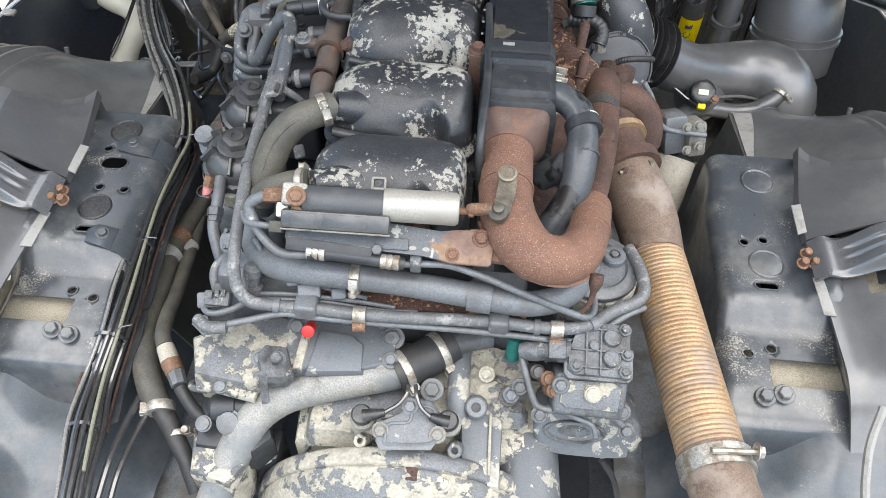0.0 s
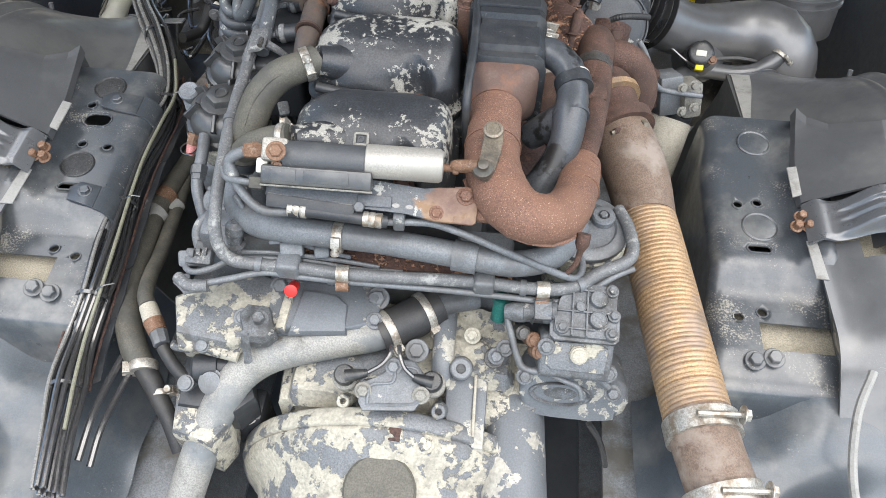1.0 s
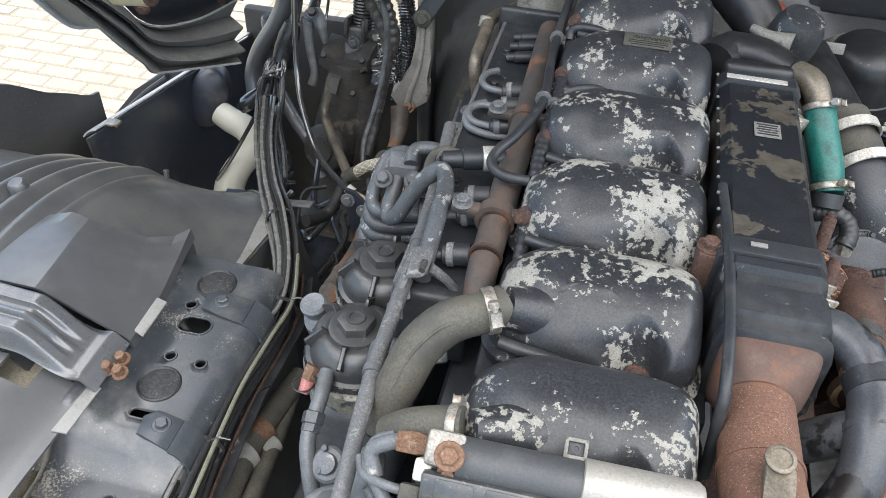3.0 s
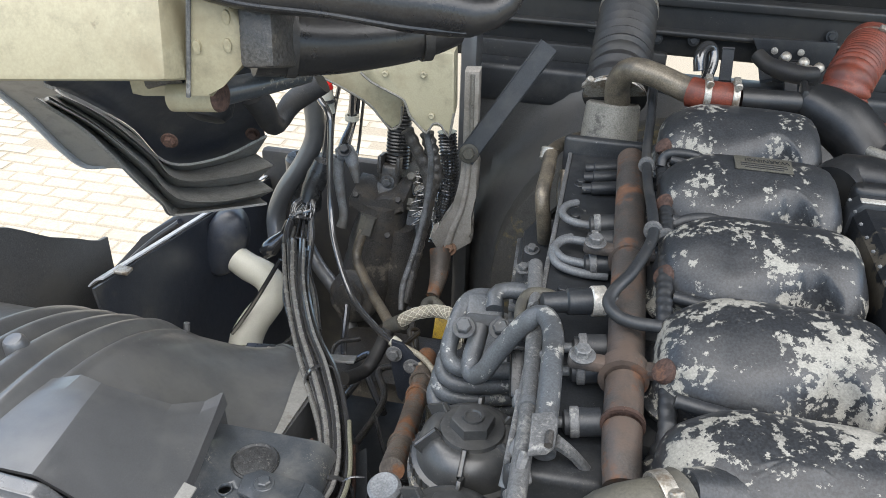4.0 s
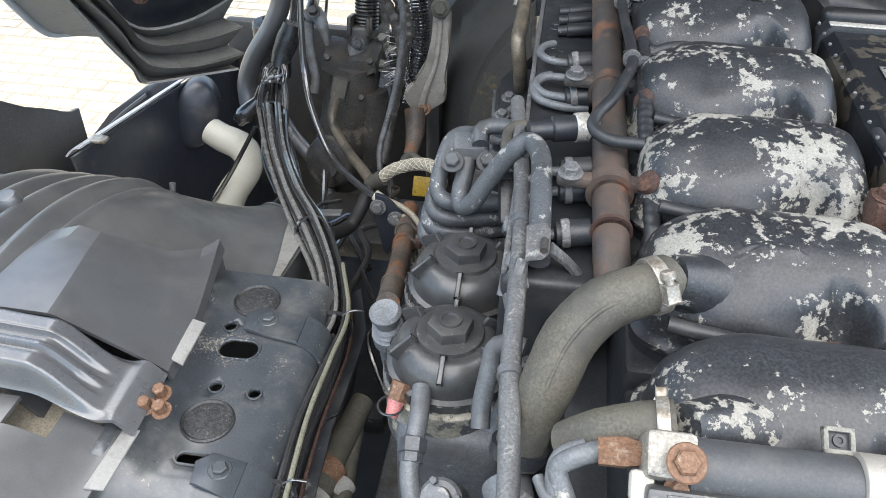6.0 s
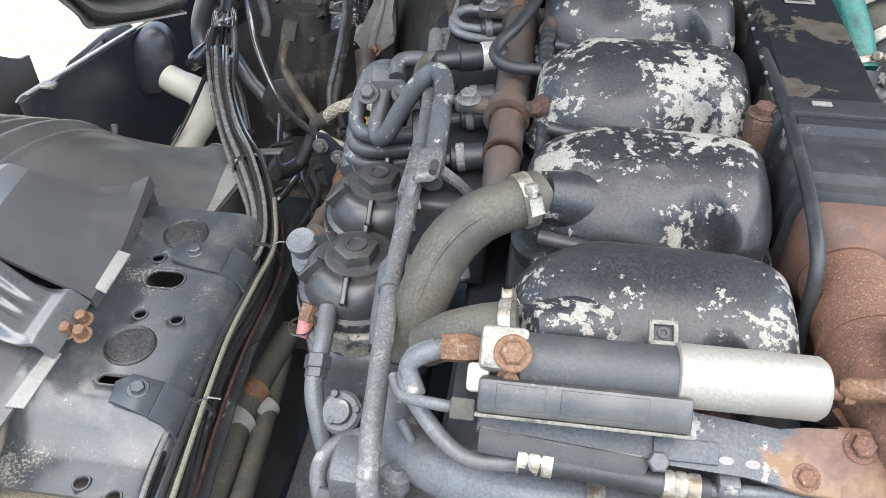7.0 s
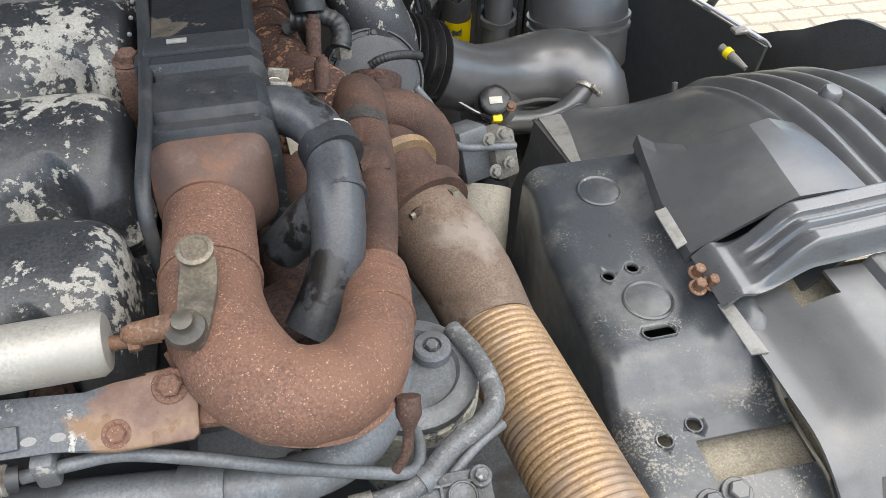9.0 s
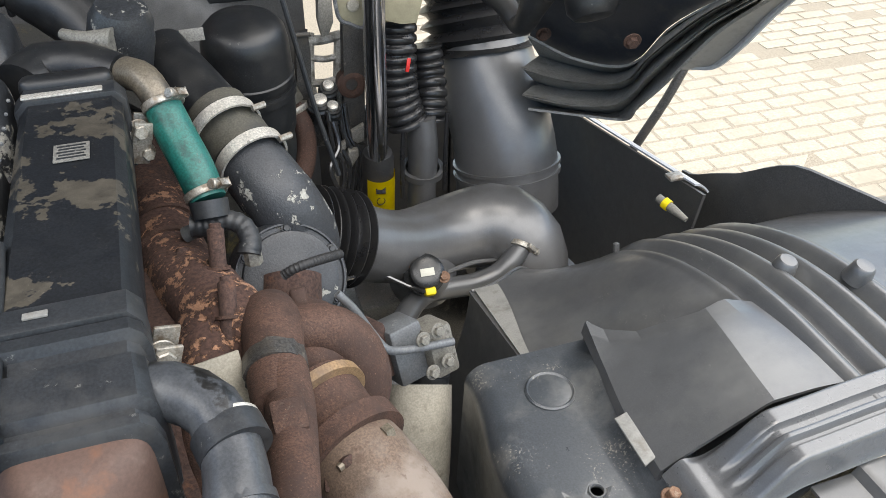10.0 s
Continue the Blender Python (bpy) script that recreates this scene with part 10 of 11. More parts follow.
# dark lower edge of the cab with a ribbed rubber flap
def cab_side(s):
    X = lambda u: MID + s * u
    flip = lambda line: [(MID + s * (MID - p[0]), p[1], p[2]) for p in line]
    root = thing("cab_side_skirt", (X(0.8), 1.45, 1.4), "dark cab side panel with a pleated rubber flap", "cab panel", "cab side skirts")
    folds = [[(-0.848, 1.570, 1.409), (-0.912, 1.540, 1.377), (-0.966, 1.500, 1.372), (-0.978, 1.450, 1.405), (-0.964, 1.370, 1.488), (-0.950, 1.260, 1.572), (-0.914, 1.150, 1.637)],
             [(-0.899, 1.630, 1.340), (-0.942, 1.600, 1.331), (-0.998, 1.560, 1.326), (-1.006, 1.500, 1.363), (-0.981, 1.410, 1.448), (-0.966, 1.300, 1.540), (-0.938, 1.190, 1.614)],
             [(-0.832, 1.550, 1.365), (-0.883, 1.530, 1.349), (-0.948, 1.490, 1.348), (-0.955, 1.430, 1.384), (-0.935, 1.360, 1.452), (-0.914, 1.250, 1.550), (-0.890, 1.140, 1.631)],
             [(-0.906, 1.640, 1.286), (-0.939, 1.600, 1.289), (-0.998, 1.560, 1.296), (-1.005, 1.500, 1.334), (-0.982, 1.420, 1.414), (-0.964, 1.310, 1.519), (-0.943, 1.200, 1.601)],
             [(-0.840, 1.560, 1.312), (-0.918, 1.530, 1.296), (-0.965, 1.480, 1.315), (-0.961, 1.420, 1.365), (-0.940, 1.350, 1.440), (-0.923, 1.240, 1.549), (-0.896, 1.130, 1.631)],
             [(-0.912, 1.650, 1.243), (-0.960, 1.600, 1.246), (-1.014, 1.550, 1.257), (-1.010, 1.490, 1.312), (-0.994, 1.420, 1.390), (-0.982, 1.310, 1.509), (-0.959, 1.200, 1.596)],
             [(-0.863, 1.580, 1.268), (-0.951, 1.530, 1.266), (-0.993, 1.480, 1.279), (-0.971, 1.420, 1.336), (-0.959, 1.350, 1.409), (-0.941, 1.240, 1.534), (-0.917, 1.130, 1.625)]]
    bm = bmesh.new()
    add_loft(bm, [flip(l) for l in folds], 30, 0.004, s > 0)
    part("pleated_flap", bm, M_FLAP, root, "dusty pleated rubber flap", sharp=20)
    bm = bmesh.new()
    add_loft(bm, [flip(l) for l in ([(-0.864, 1.600, 1.393), (-0.928, 1.570, 1.361), (-0.984, 1.530, 1.355), (-0.990, 1.470, 1.394), (-0.977, 1.390, 1.479), (-0.964, 1.280, 1.562), (-0.930, 1.170, 1.629)],
                                    [(-0.848, 1.550, 1.463), (-0.884, 1.520, 1.448), (-0.926, 1.490, 1.447), (-0.950, 1.450, 1.461), (-0.946, 1.380, 1.521), (-0.931, 1.280, 1.588), (-0.898, 1.170, 1.651)],
                                    [(-0.773, 1.400, 1.598), (-0.814, 1.400, 1.587), (-0.864, 1.400, 1.574), (-0.894, 1.380, 1.578), (-0.909, 1.340, 1.599), (-0.909, 1.260, 1.633), (-0.886, 1.160, 1.674)])], 24, 0.006, s > 0)
    part("inner_panel", bm, M_BLUE, root)
    bm = bmesh.new()
    add_loft(bm, [flip(l) for l in ([(-1.040, 1.520, 1.345), (-1.046, 1.475, 1.395), (-1.038, 1.420, 1.460), (-1.024, 1.360, 1.528), (-1.004, 1.280, 1.596)],
                                    [(-1.096, 1.505, 1.350), (-1.104, 1.472, 1.385), (-1.104, 1.420, 1.445), (-1.098, 1.360, 1.512), (-1.084, 1.280, 1.586)],
                                    [(-1.108, 1.500, 1.351), (-1.131, 1.470, 1.367), (-1.133, 1.420, 1.427), (-1.126, 1.360, 1.503), (-1.111, 1.280, 1.582)])], 20, 0.006, s > 0)
    part("step_panel", bm, M_BODYGREY, root, "pale grey step panel")
    bm = bmesh.new()
    add_tube(bm, flip([(-1.110, 1.495, 1.352), (-1.131, 1.465, 1.365), (-1.131, 1.415, 1.422), (-1.124, 1.355, 1.499), (-1.108, 1.275, 1.579)]), 0.006, 8)
    part("panel_edge", bm, M_SILVER, root)
    for q in flip([(-0.875, 1.320, 1.501), (-0.848, 1.520, 1.431)]):
        bolt(q, (-0.2 * s, -0.9, -0.2), 0.008, 0.007, M_RUST, root)
    bm = bmesh.new()
    add_lathe(bm, axis_at(flip([(-0.835, 1.360, 1.532)])[0], (0, -0.6, -0.8)), [(0.035, -0.05), (0.034, 0.0), (0.026, 0.010), (0.010, 0.012)], 26)
    part("lamp_housing", bm, M_SOOT, root)
    bm = bmesh.new()
    add_tube(bm, flip([(-0.809, 1.450, 1.528), (-0.803, 1.470, 1.499), (-0.805, 1.500, 1.460), (-0.804, 1.530, 1.452), (-0.790, 1.550, 1.478), (-0.741, 1.560, 1.516)]), [0.02, 0.02, 0.016, 0.014, 0.018, 0.02], 12)
    part("rubber_flap", bm, M_RUBBER, root)
    return root


for s in (-1, 1):
    cab_side(s)

# ---- front right: air intake, strut, ducts ----
# alloy charge pipe from the turbo
cp = thing("charge_pipe", (0.2, 1.3, 1.45), "peeling grey alloy charge pipe with a sleeve and two steel bands", "pipe")
CP = [(0.117, 1.470, 1.500), (0.149, 1.393, 1.475), (0.172, 1.338, 1.455), (0.193, 1.282, 1.430), (0.216, 1.243, 1.400), (0.232, 1.222, 1.375)]
bm = bmesh.new()
add_tube(bm, CP[:3], [0.032, 0.035, 0.037], 26)
part("upper_pipe", bm, M_SOOT, cp)
bm = bmesh.new()
add_tube(bm, [V(CP[2]).lerp(V(CP[1]), 0.35), CP[2], V(CP[2]).lerp(V(CP[3]), 0.7)], 0.0402, 28)
part("rubber_sleeve", bm, M_HOSE, cp)
bm = bmesh.new()
add_tube(bm, [V(CP[2]).lerp(V(CP[3]), 0.5)] + [V(p) for p in CP[3:5]] + [V(0.236, 1.245, 1.355), V(0.245, 1.245, 1.325)], [0.038, 0.040, 0.042, 0.040, 0.034], 28)
part("lower_pipe", bm, M_PEEL, cp, "peeling grey pipe")
DC = (V(CP[3]) - V(CP[1])).normalized()
for p in [(0.171, 1.321, 1.462), (0.192, 1.282, 1.440)]:
    bm = bmesh.new()
    ring(bm, p, DC, 0.0400, 0.0428, 0.0145, 32)
    b = part("steel_band", bm, M_BAND, cp, "bright wide steel band")
    bm = bmesh.new()
    q = V(p) + V(0.032, -0.01, 0.026)
    add_tube(bm, [q, q + DC.cross(V(0, 0, 1)).normalized() * -0.016], 0.004, 8)
    part("band_screw", bm, M_STEEL, b)
gh = thing("green_hose", (0.13, 1.22, 1.5), "green silicone hose with two clamps and a bright elbow", "hose")
GH = [(0.081, 1.320, 1.545), (0.097, 1.294, 1.548), (0.109, 1.275, 1.530), (0.117, 1.251, 1.505), (0.129, 1.218, 1.478), (0.136, 1.192, 1.455), (0.136, 1.182, 1.440)]
bm = bmesh.new()
add_tube(bm, GH[2:6], [0.0190, 0.0205, 0.0205, 0.0190], 24)
part("hose", bm, M_GREEN, gh)
bm = bmesh.new()
add_tube(bm, GH[0:3], [0.0175, 0.017, 0.0165], 22)
part("bright_elbow", bm, M_BROWNSTEEL, gh, "bright bare metal elbow")
bm = bmesh.new()
add_tube(bm, GH[5:7], [0.020, 0.019], 20)
part("lower_stub", bm, M_DARK, gh)
for p, d in (((0.111, 1.271, 1.529), V(GH[3]) - V(GH[2])), ((0.135, 1.197, 1.460), V(GH[5]) - V(GH[4]))):
    clamp(p, d, 0.0205, width=0.008, side=(0.7, -0.3, 0.6))
hose("breather_hose", [(0.115, 1.188, 1.430), (0.132, 1.184, 1.430), (0.150, 1.180, 1.435), (0.165, 1.172, 1.430), (0.169, 1.159, 1.420), (0.165, 1.149, 1.410)], [0.012, 0.012, 0.010, 0.010, 0.011, 0.012], M_DARK, "dark short breather hose with a bright end", n=14, ribs=(0.008, 0.001))
# charge cooler elbow at the front of the EGR cooler
fe = thing("front_elbow", (0.03, 1.33, 1.54), "dark cast elbow at the front of the EGR cooler", "elbow")
bm = bmesh.new()
add_tube(bm, [(-0.025, 1.333, 1.535), (-0.002, 1.363, 1.540), (0.039, 1.350, 1.545), (0.075, 1.324, 1.545)], [0.031, 0.030, 0.026, 0.019], 24)
part("elbow", bm, M_SOOT, fe)
bm = bmesh.new()
add_box(bm, Matrix.Translation((0.025, 1.285, 1.535)), (0.088, 0.024, 0.07), 0.010, 3)
part("header", bm, M_SOOT, fe)
vb = thing("regulator_valve", (0.081, 1.406, 1.560), "peeling dark valve body with a pipe", "valve")
bm = bmesh.new()
add_lathe(bm, axis_at((0.079, 1.414, 1.550), (0.2, -0.2, 1)), [(0.035, -0.05), (0.037, 0.0), (0.035, 0.02), (0.028, 0.035), (0.01, 0.038)], 26)
part("body", bm, M_COVERTHIN, vb)
bm = bmesh.new()
add_tube(bm, [(0.020, 1.396, 1.565), (0.043, 1.378, 1.562), (0.071, 1.369, 1.560)], [0.006, 0.010, 0.016], 12)
part("pipe", bm, M_OLDALLOY, vb)
# alternator-like can and radiator hose behind
cn2 = thing("filter_canister", (0.24, 1.55, 1.42), "black cylindrical filter canister", "canister")
bm = bmesh.new()
add_lathe(bm, axis_at((0.225, 1.56, 1.33), (0, -0.1, 1)), [(0.06, 0), (0.062, 0.06), (0.060, 0.075)], 34)
part("body", bm, M_SOOT, cn2)
bm = bmesh.new()
add_lathe(bm, axis_at((0.225, 1.5525, 1.4047), (0, -0.1, 1)), [(0.062, 0), (0.064, 0.004), (0.064, 0.016), (0.062, 0.018), (0.060, 0.06), (0.056, 0.080), (0.045, 0.092), (0.02, 0.097)], 34)
part("lid", bm, M_SOOT, cn2, "glossy black lid")
bm = bmesh.new()
ring(bm, (0.225, 1.5535, 1.395), (0, -0.1, 1), 0.060, 0.0655, 0.010, 36)
part("clamp_ring", bm, M_SOOT, cn2)
bm = bmesh.new()
add_box(bm, axis_at((0.157, 1.495, 1.505), (0, -1, 0.3)), (0.030, 0.016, 0.002), 0.0005)
part("printed_label", bm, M_LABEL, cn2, "small faded label")
hose("radiator_hose", [(0.227, 1.780, 1.389), (0.247, 1.750, 1.360), (0.275, 1.720, 1.330), (0.299, 1.700, 1.279)], [0.026, 0.026, 0.025, 0.024], M_HOSE, "dusty black radiator hose", n=20)
hose("rusty_pipe", [(0.299, 1.700, 1.279), (0.313, 1.670, 1.245), (0.306, 1.640, 1.208), (0.285, 1.600, 1.193), (0.250, 1.550, 1.205)], 0.0165, M_RUST, "rusty bent pipe below the radiator hose", "pipe", n=16)
clamp((0.302, 1.700, 1.268), (0.3, -0.3, -0.8), 0.0255, width=0.010, side=(-0.4, -1, 0.2))
# bellows and intake elbow
BL = [(0.246, 1.350, 1.272), (0.262, 1.352, 1.264), (0.280, 1.354, 1.256), (0.298, 1.356, 1.248), (0.318, 1.360, 1.238)]
ib = thing("intake_bellows", BL[2], "black ribbed rubber intake bellows", "hose")
bm = bmesh.new()
add_tube(bm, BL, [0.055, 0.056, 0.056, 0.056, 0.055], 40, ribs=(0.0125, 0.014, 1.0))
part("corrugation", bm, M_BELLOWS, ib)
bm = bmesh.new()
ring(bm, BL[0], V(BL[1]) - V(BL[0]), 0.046, 0.0560, 0.012, 32)
part("clamp_band", bm, M_STEEL, ib, "steel clamp band")
ie = thing("intake_elbow", (0.52, 1.40, 1.2), "matt black plastic air intake elbow", "air duct")
bm = bmesh.new()
add_tube(bm, [(0.312, 1.358, 1.240), (0.350, 1.366, 1.216), (0.392, 1.382, 1.192), (0.437, 1.409, 1.171), (0.489, 1.429, 1.160), (0.538, 1.433, 1.160), (0.575, 1.420, 1.162), (0.602, 1.395, 1.136), (0.607, 1.375, 1.09), (0.607, 1.37, 1.02)], [0.055, 0.054, 0.053, 0.056, 0.061, 0.065, 0.066, 0.065, 0.063, 0.062], 36)
part("duct", bm, M_DUCT, ie, sharp=60)
bm = bmesh.new()
add_tube(bm, [(0.45, 1.335, 1.165), (0.51, 1.360, 1.150), (0.57, 1.365, 1.130), (0.61, 1.345, 1.105)], 0.0035, 8)
part("mould_seam", bm, M_DUCT, ie)
bm = bmesh.new()
ring(bm, (0.605, 1.378, 1.08), (0, 0.1, 1), 0.06, 0.085, 0.012, 36)
add_lathe(bm, axis_at((0.606, 1.378, 1.0), (0, 0.1, 1)), [(0.088, -0.1), (0.088, 0.06), (0.08, 0.075)], 36)
part("lower_flange", bm, M_DUCT, ie)
bm = bmesh.new()
add_tube(bm, [(0.409, 1.319, 1.184), (0.412, 1.334, 1.168), (0.418, 1.352, 1.150), (0.424, 1.372, 1.135)], [0.029, 0.034, 0.044, 0.052], 24)
part("sensor_mount", bm, M_DUCT, ie)
sr = thing("intake_sensor", (0.428, 1.35, 1.16), "round black intake sensor with a white label and yellow plug", "sensor")
bm = bmesh.new()
add_lathe(bm, axis_at((0.409, 1.316, 1.187), (-0.05, -0.65, 0.75)), [(0.030, -0.015), (0.030, 0.0), (0.024, 0.004), (0.023, 0.018), (0.018, 0.021), (0.006, 0.021)], 28)
part("body", bm, M_GLOSS, sr)
bm = bmesh.new()
add_box(bm, axis_at((0.408, 1.2995, 1.2035), (-0.05, -0.65, 0.75)), (0.020, 0.011, 0.0012), 0.0003)
part("label", bm, M_WHITE, sr)
for p in [(0.387, 1.330, 1.198), (0.431, 1.295, 1.192)]:
    bolt(p, (-0.05, -0.65, 0.75), 0.006, 0.005, M_COPPER, sr)
bm = bmesh.new()
add_box(bm, axis_at((0.409, 1.290, 1.175), (-0.05, -0.65, 0.75)), (0.016, 0.012, 0.016), 0.003)
part("yellow_plug", bm, M_YELLOW, sr)
hose("sensor_wire", [(0.256, 1.244, 1.270), (0.298, 1.290, 1.230), (0.333, 1.320, 1.205), (0.353, 1.319, 1.195), (0.382, 1.305, 1.180), (0.404, 1.288, 1.178)], 0.0032, M_CABLE, "thin black sensor wire", "cable", n=8)
for p, mt, nm in (((0.335, 1.327, 1.200), M_RED, "red"), ((0.351, 1.332, 1.190), M_YELLOW, "yellow")):
    bm = bmesh.new()
    add_tube(bm, [V(p) - V(0.006, 0, -0.004), V(p) + V(0.006, 0, -0.004)], 0.005, 10)
    solo("wire_marker", bm, mt, nm + " sleeve on the sensor wire", "marker", "wire markers")
hose("small_intake_hose", [(0.330, 1.201, 1.160), (0.362, 1.269, 1.150), (0.407, 1.323, 1.140), (0.448, 1.333, 1.135), (0.492, 1.335, 1.130), (0.532, 1.339, 1.135), (0.556, 1.344, 1.150), (0.577, 1.354, 1.165)], 0.0165, M_PLASTIC, "matt black small hose into the intake elbow", n=18)
clamp((0.576, 1.353, 1.168), (0.6, 0.6, 0.5), 0.0175, width=0.008, side=(0.5, -0.8, 0.5))
# breather valve block and its pipe
bl = thing("solenoid_valve", (0.32, 1.10, 1.27), "grey and corroded alloy solenoid valve block", "valve")
bm = bmesh.new()
add_box(bm, axis_at((0.313, 1.109, 1.265), (0.25, -0.8, 0.35)), (0.042, 0.070, 0.05), 0.005, 2)
part("grey_body", bm, M_GREY, bl)
bm = bmesh.new()
add_box(bm, axis_at((0.283, 1.116, 1.270), (0.25, -0.8, 0.35)), (0.020, 0.066, 0.05), 0.004)
part("rusty_plate", bm, M_RUSTD, bl)
bm = bmesh.new()
add_box(bm, axis_at((0.350, 1.101, 1.265), (0.25, -0.8, 0.35)), (0.034, 0.062, 0.048), 0.006, 2)
for q in ((-0.012, 0.02), (0.012, -0.018), (0.008, 0.022), (-0.01, -0.022)):
    add_bolt(bm, axis_at((0.341, 1.073, 1.288), (0.25, -0.8, 0.35)) @ Matrix.Translation((q[0], q[1], 0.004)), 0.006, 0.006)
part("alloy_body", bm, M_OLDALLOY, bl)
hose("thin_pipe", [(0.243, 1.095, 1.380), (0.258, 1.087, 1.360), (0.273, 1.080, 1.330), (0.286, 1.070, 1.310), (0.304, 1.072, 1.300), (0.332, 1.071, 1.298), (0.365, 1.077, 1.290)], 0.0048, M_GREY, "thin grey pipe to the solenoid valve", "pipe", n=10)
sc = thing("silencer_pipe", (0.35, 1.1, 1.1), "dusty beige cylindrical pipe silencer", "pipe")
bm = bmesh.new()
add_tube(bm, [(0.329, 1.093, 1.215), (0.321, 1.069, 1.190), (0.313, 1.047, 1.150), (0.301, 1.022, 1.090), (0.288, 0.994, 1.030)], 0.0395, 28)
part("body", bm, M_BEIGE, sc)
bm = bmesh.new()
add_tube(bm, [(0.348, 1.093, 1.235), (0.341, 1.089, 1.210)], [0.020, 0.023], 18)
part("neck", bm, M_DARK, sc)
# strut, ducts
st = thing("cab_tilt_ram", (0.415, 1.60, 1.1), "black cab tilt ram with a chrome rod and yellow warning label", "hydraulic ram")
SA, SB, SC = V((0.419, 1.610, 1.037)), V((0.414, 1.580, 1.229)), V((0.412, 1.560, 1.473))
DR = (SC - SA).normalized()
bm = bmesh.new()
add_lathe(bm, axis_at(SA - DR * 0.15, DR), [(0.0265, 0), (0.0265, (SB - SA).length + 0.14), (0.024, (SB - SA).length + 0.15), (0.017, (SB - SA).length + 0.151)], 28)
part("cylinder", bm, M_RUBBER, st)
bm = bmesh.new()
add_lathe(bm, axis_at(SB - DR * 0.01, DR), [(0.0165, 0), (0.0165, (SC - SB).length + 0.06)], 24)
part("rod", bm, M_CHROME, st, "polished chrome rod")
bm = bmesh.new()
lo, hi = V((0.417, 1.600, 1.092)), V((0.416, 1.585, 1.193))
ax = axis_at(lo, hi - lo)
Lh = (hi - lo).length
n_ = 14
inner = [[bm.verts.new(ax @ V(0.0272 * math.cos(a), 0.0272 * math.sin(a), z)) for a in (radians(-150 + 13 * j) for j in range(n_))] for z in (0, Lh)]
for j in range(n_ - 1):
    bm.faces.new((inner[0][j], inner[0][j + 1], inner[1][j + 1], inner[1][j]))
bmesh.ops.solidify(bm, geom=list(bm.faces), thickness=0.0006)
yl = part("warning_label", bm, M_YELLOW, st, "yellow warning label with a black emblem")
for dz, w, h_ in ((0.75, 0.016, 0.012), (0.30, 0.012, 0.004)):
    bm = bmesh.new()
    add_box(bm, axis_at(lo.lerp(hi, dz) + V(-0.004, -0.0275, 0.0035), (-0.17, -1, 0.12), DR), (w, h_, 0.001), 0.0003)
    part("emblem_bar", bm, M_CABLE, yl)
bm = bmesh.new()
add_tube(bm, [lo.lerp(hi, 0.52) + V(-0.004, -0.0280, 0.0035) + V(math.cos(a) * 0.007, 0, math.sin(a) * 0.007) for a in (math.pi / 6 * j for j in range(13))], 0.0008, 6)
part("emblem_ring", bm, M_CABLE, yl)
# snorkel duct
sd = thing("air_snorkel", (0.63, 1.62, 1.2), "large matt black plastic air snorkel with a rubber bellows", "air duct")
bm = bmesh.new()
add_tube(bm, [(0.663, 1.600, 1.066), (0.664, 1.620, 1.147), (0.661, 1.650, 1.207), (0.654, 1.690, 1.267), (0.650, 1.730, 1.320)], [0.094, 0.093, 0.091, 0.090, 0.087], 40)
part("duct", bm, M_DUCT, sd)
for q in [(0.665, 1.618, 1.129), (0.665, 1.622, 1.146)]:
    bm = bmesh.new()
    ring(bm, q, (-0.02, 0.25, 0.95), 0.088, 0.0980, 0.006, 44)
    part("bead", bm, M_DUCT, sd)
bm = bmesh.new()
add_tube(bm, [(0.650, 1.735, 1.314), (0.649, 1.750, 1.351), (0.647, 1.770, 1.393), (0.644, 1.790, 1.447)], [0.088, 0.084, 0.082, 0.082], 40, ribs=(0.027, 0.020))
part("bellows", bm, M_BELLOWS, sd, "ribbed rubber bellows")
# flexible conduits beside the ram
for pts, r in (([(0.472, 1.660, 1.426), (0.468, 1.650, 1.384), (0.465, 1.640, 1.340), (0.467, 1.630, 1.298), (0.478, 1.620, 1.254)], 0.030), ([(0.528, 1.680, 1.363), (0.529, 1.670, 1.327), (0.528, 1.650, 1.294), (0.520, 1.630, 1.247)], 0.024)):
    hose("flexible_conduit", pts, r, M_BELLOWS, "black ribbed flexible conduit", "conduit", n=22, ribs=(0.016, 0.005, 3), group="flexible conduits")
cv = thing("conduit_cover", (0.501, 1.610, 1.178), "glossy black cover over the flexible conduits", "cover")
bm = bmesh.new()
add_tube(bm, [(0.501, 1.620, 1.266), (0.501, 1.610, 1.212), (0.496, 1.600, 1.138), (0.490, 1.590, 1.035), (0.483, 1.570, 0.917)], [0.034, 0.036, 0.034, 0.034, 0.034], 24, flat=0.7)
part("cover", bm, M_DUCT, cv)
for x in (713, 781):
    bm = bmesh.new()
    add_tube(bm, [V(p) + V((x - 713) * 0.00112, 0, 0) for p in [(0.465, 1.600, 1.276), (0.459, 1.590, 1.209), (0.455, 1.580, 1.136)]], 0.004, 8)
    part("edge", bm, M_BELLOWS, cv)
bm = bmesh.new()
ring(bm, (0.499, 1.606, 1.169), (0, -0.1, 1), 0.030, 0.0375, 0.012, 30)
part("band", bm, M_DUCT, cv)
bm = bmesh.new()
add_box(bm, axis_at((0.474, 1.600, 1.371), (0, -1, 0.3), (0.25, 0, 1)), (0.006, 0.022, 0.004), 0.001)
solo("red_tag", bm, M_RED, "small red tag on the flexible conduit", "tag")
bm = bmesh.new()
add_lathe(bm, axis_at((0.404, 1.700, 1.300), (-0.1, -1, 0.2)), [(0.024, -0.03), (0.024, 0.0), (0.018, 0.004), (0.010, 0.004), (0.010, -0.01), (0.002, -0.01)], 22)
solo("rusty_bush", bm, M_RUST, "rusty round bush on the cab mounting", "bush")
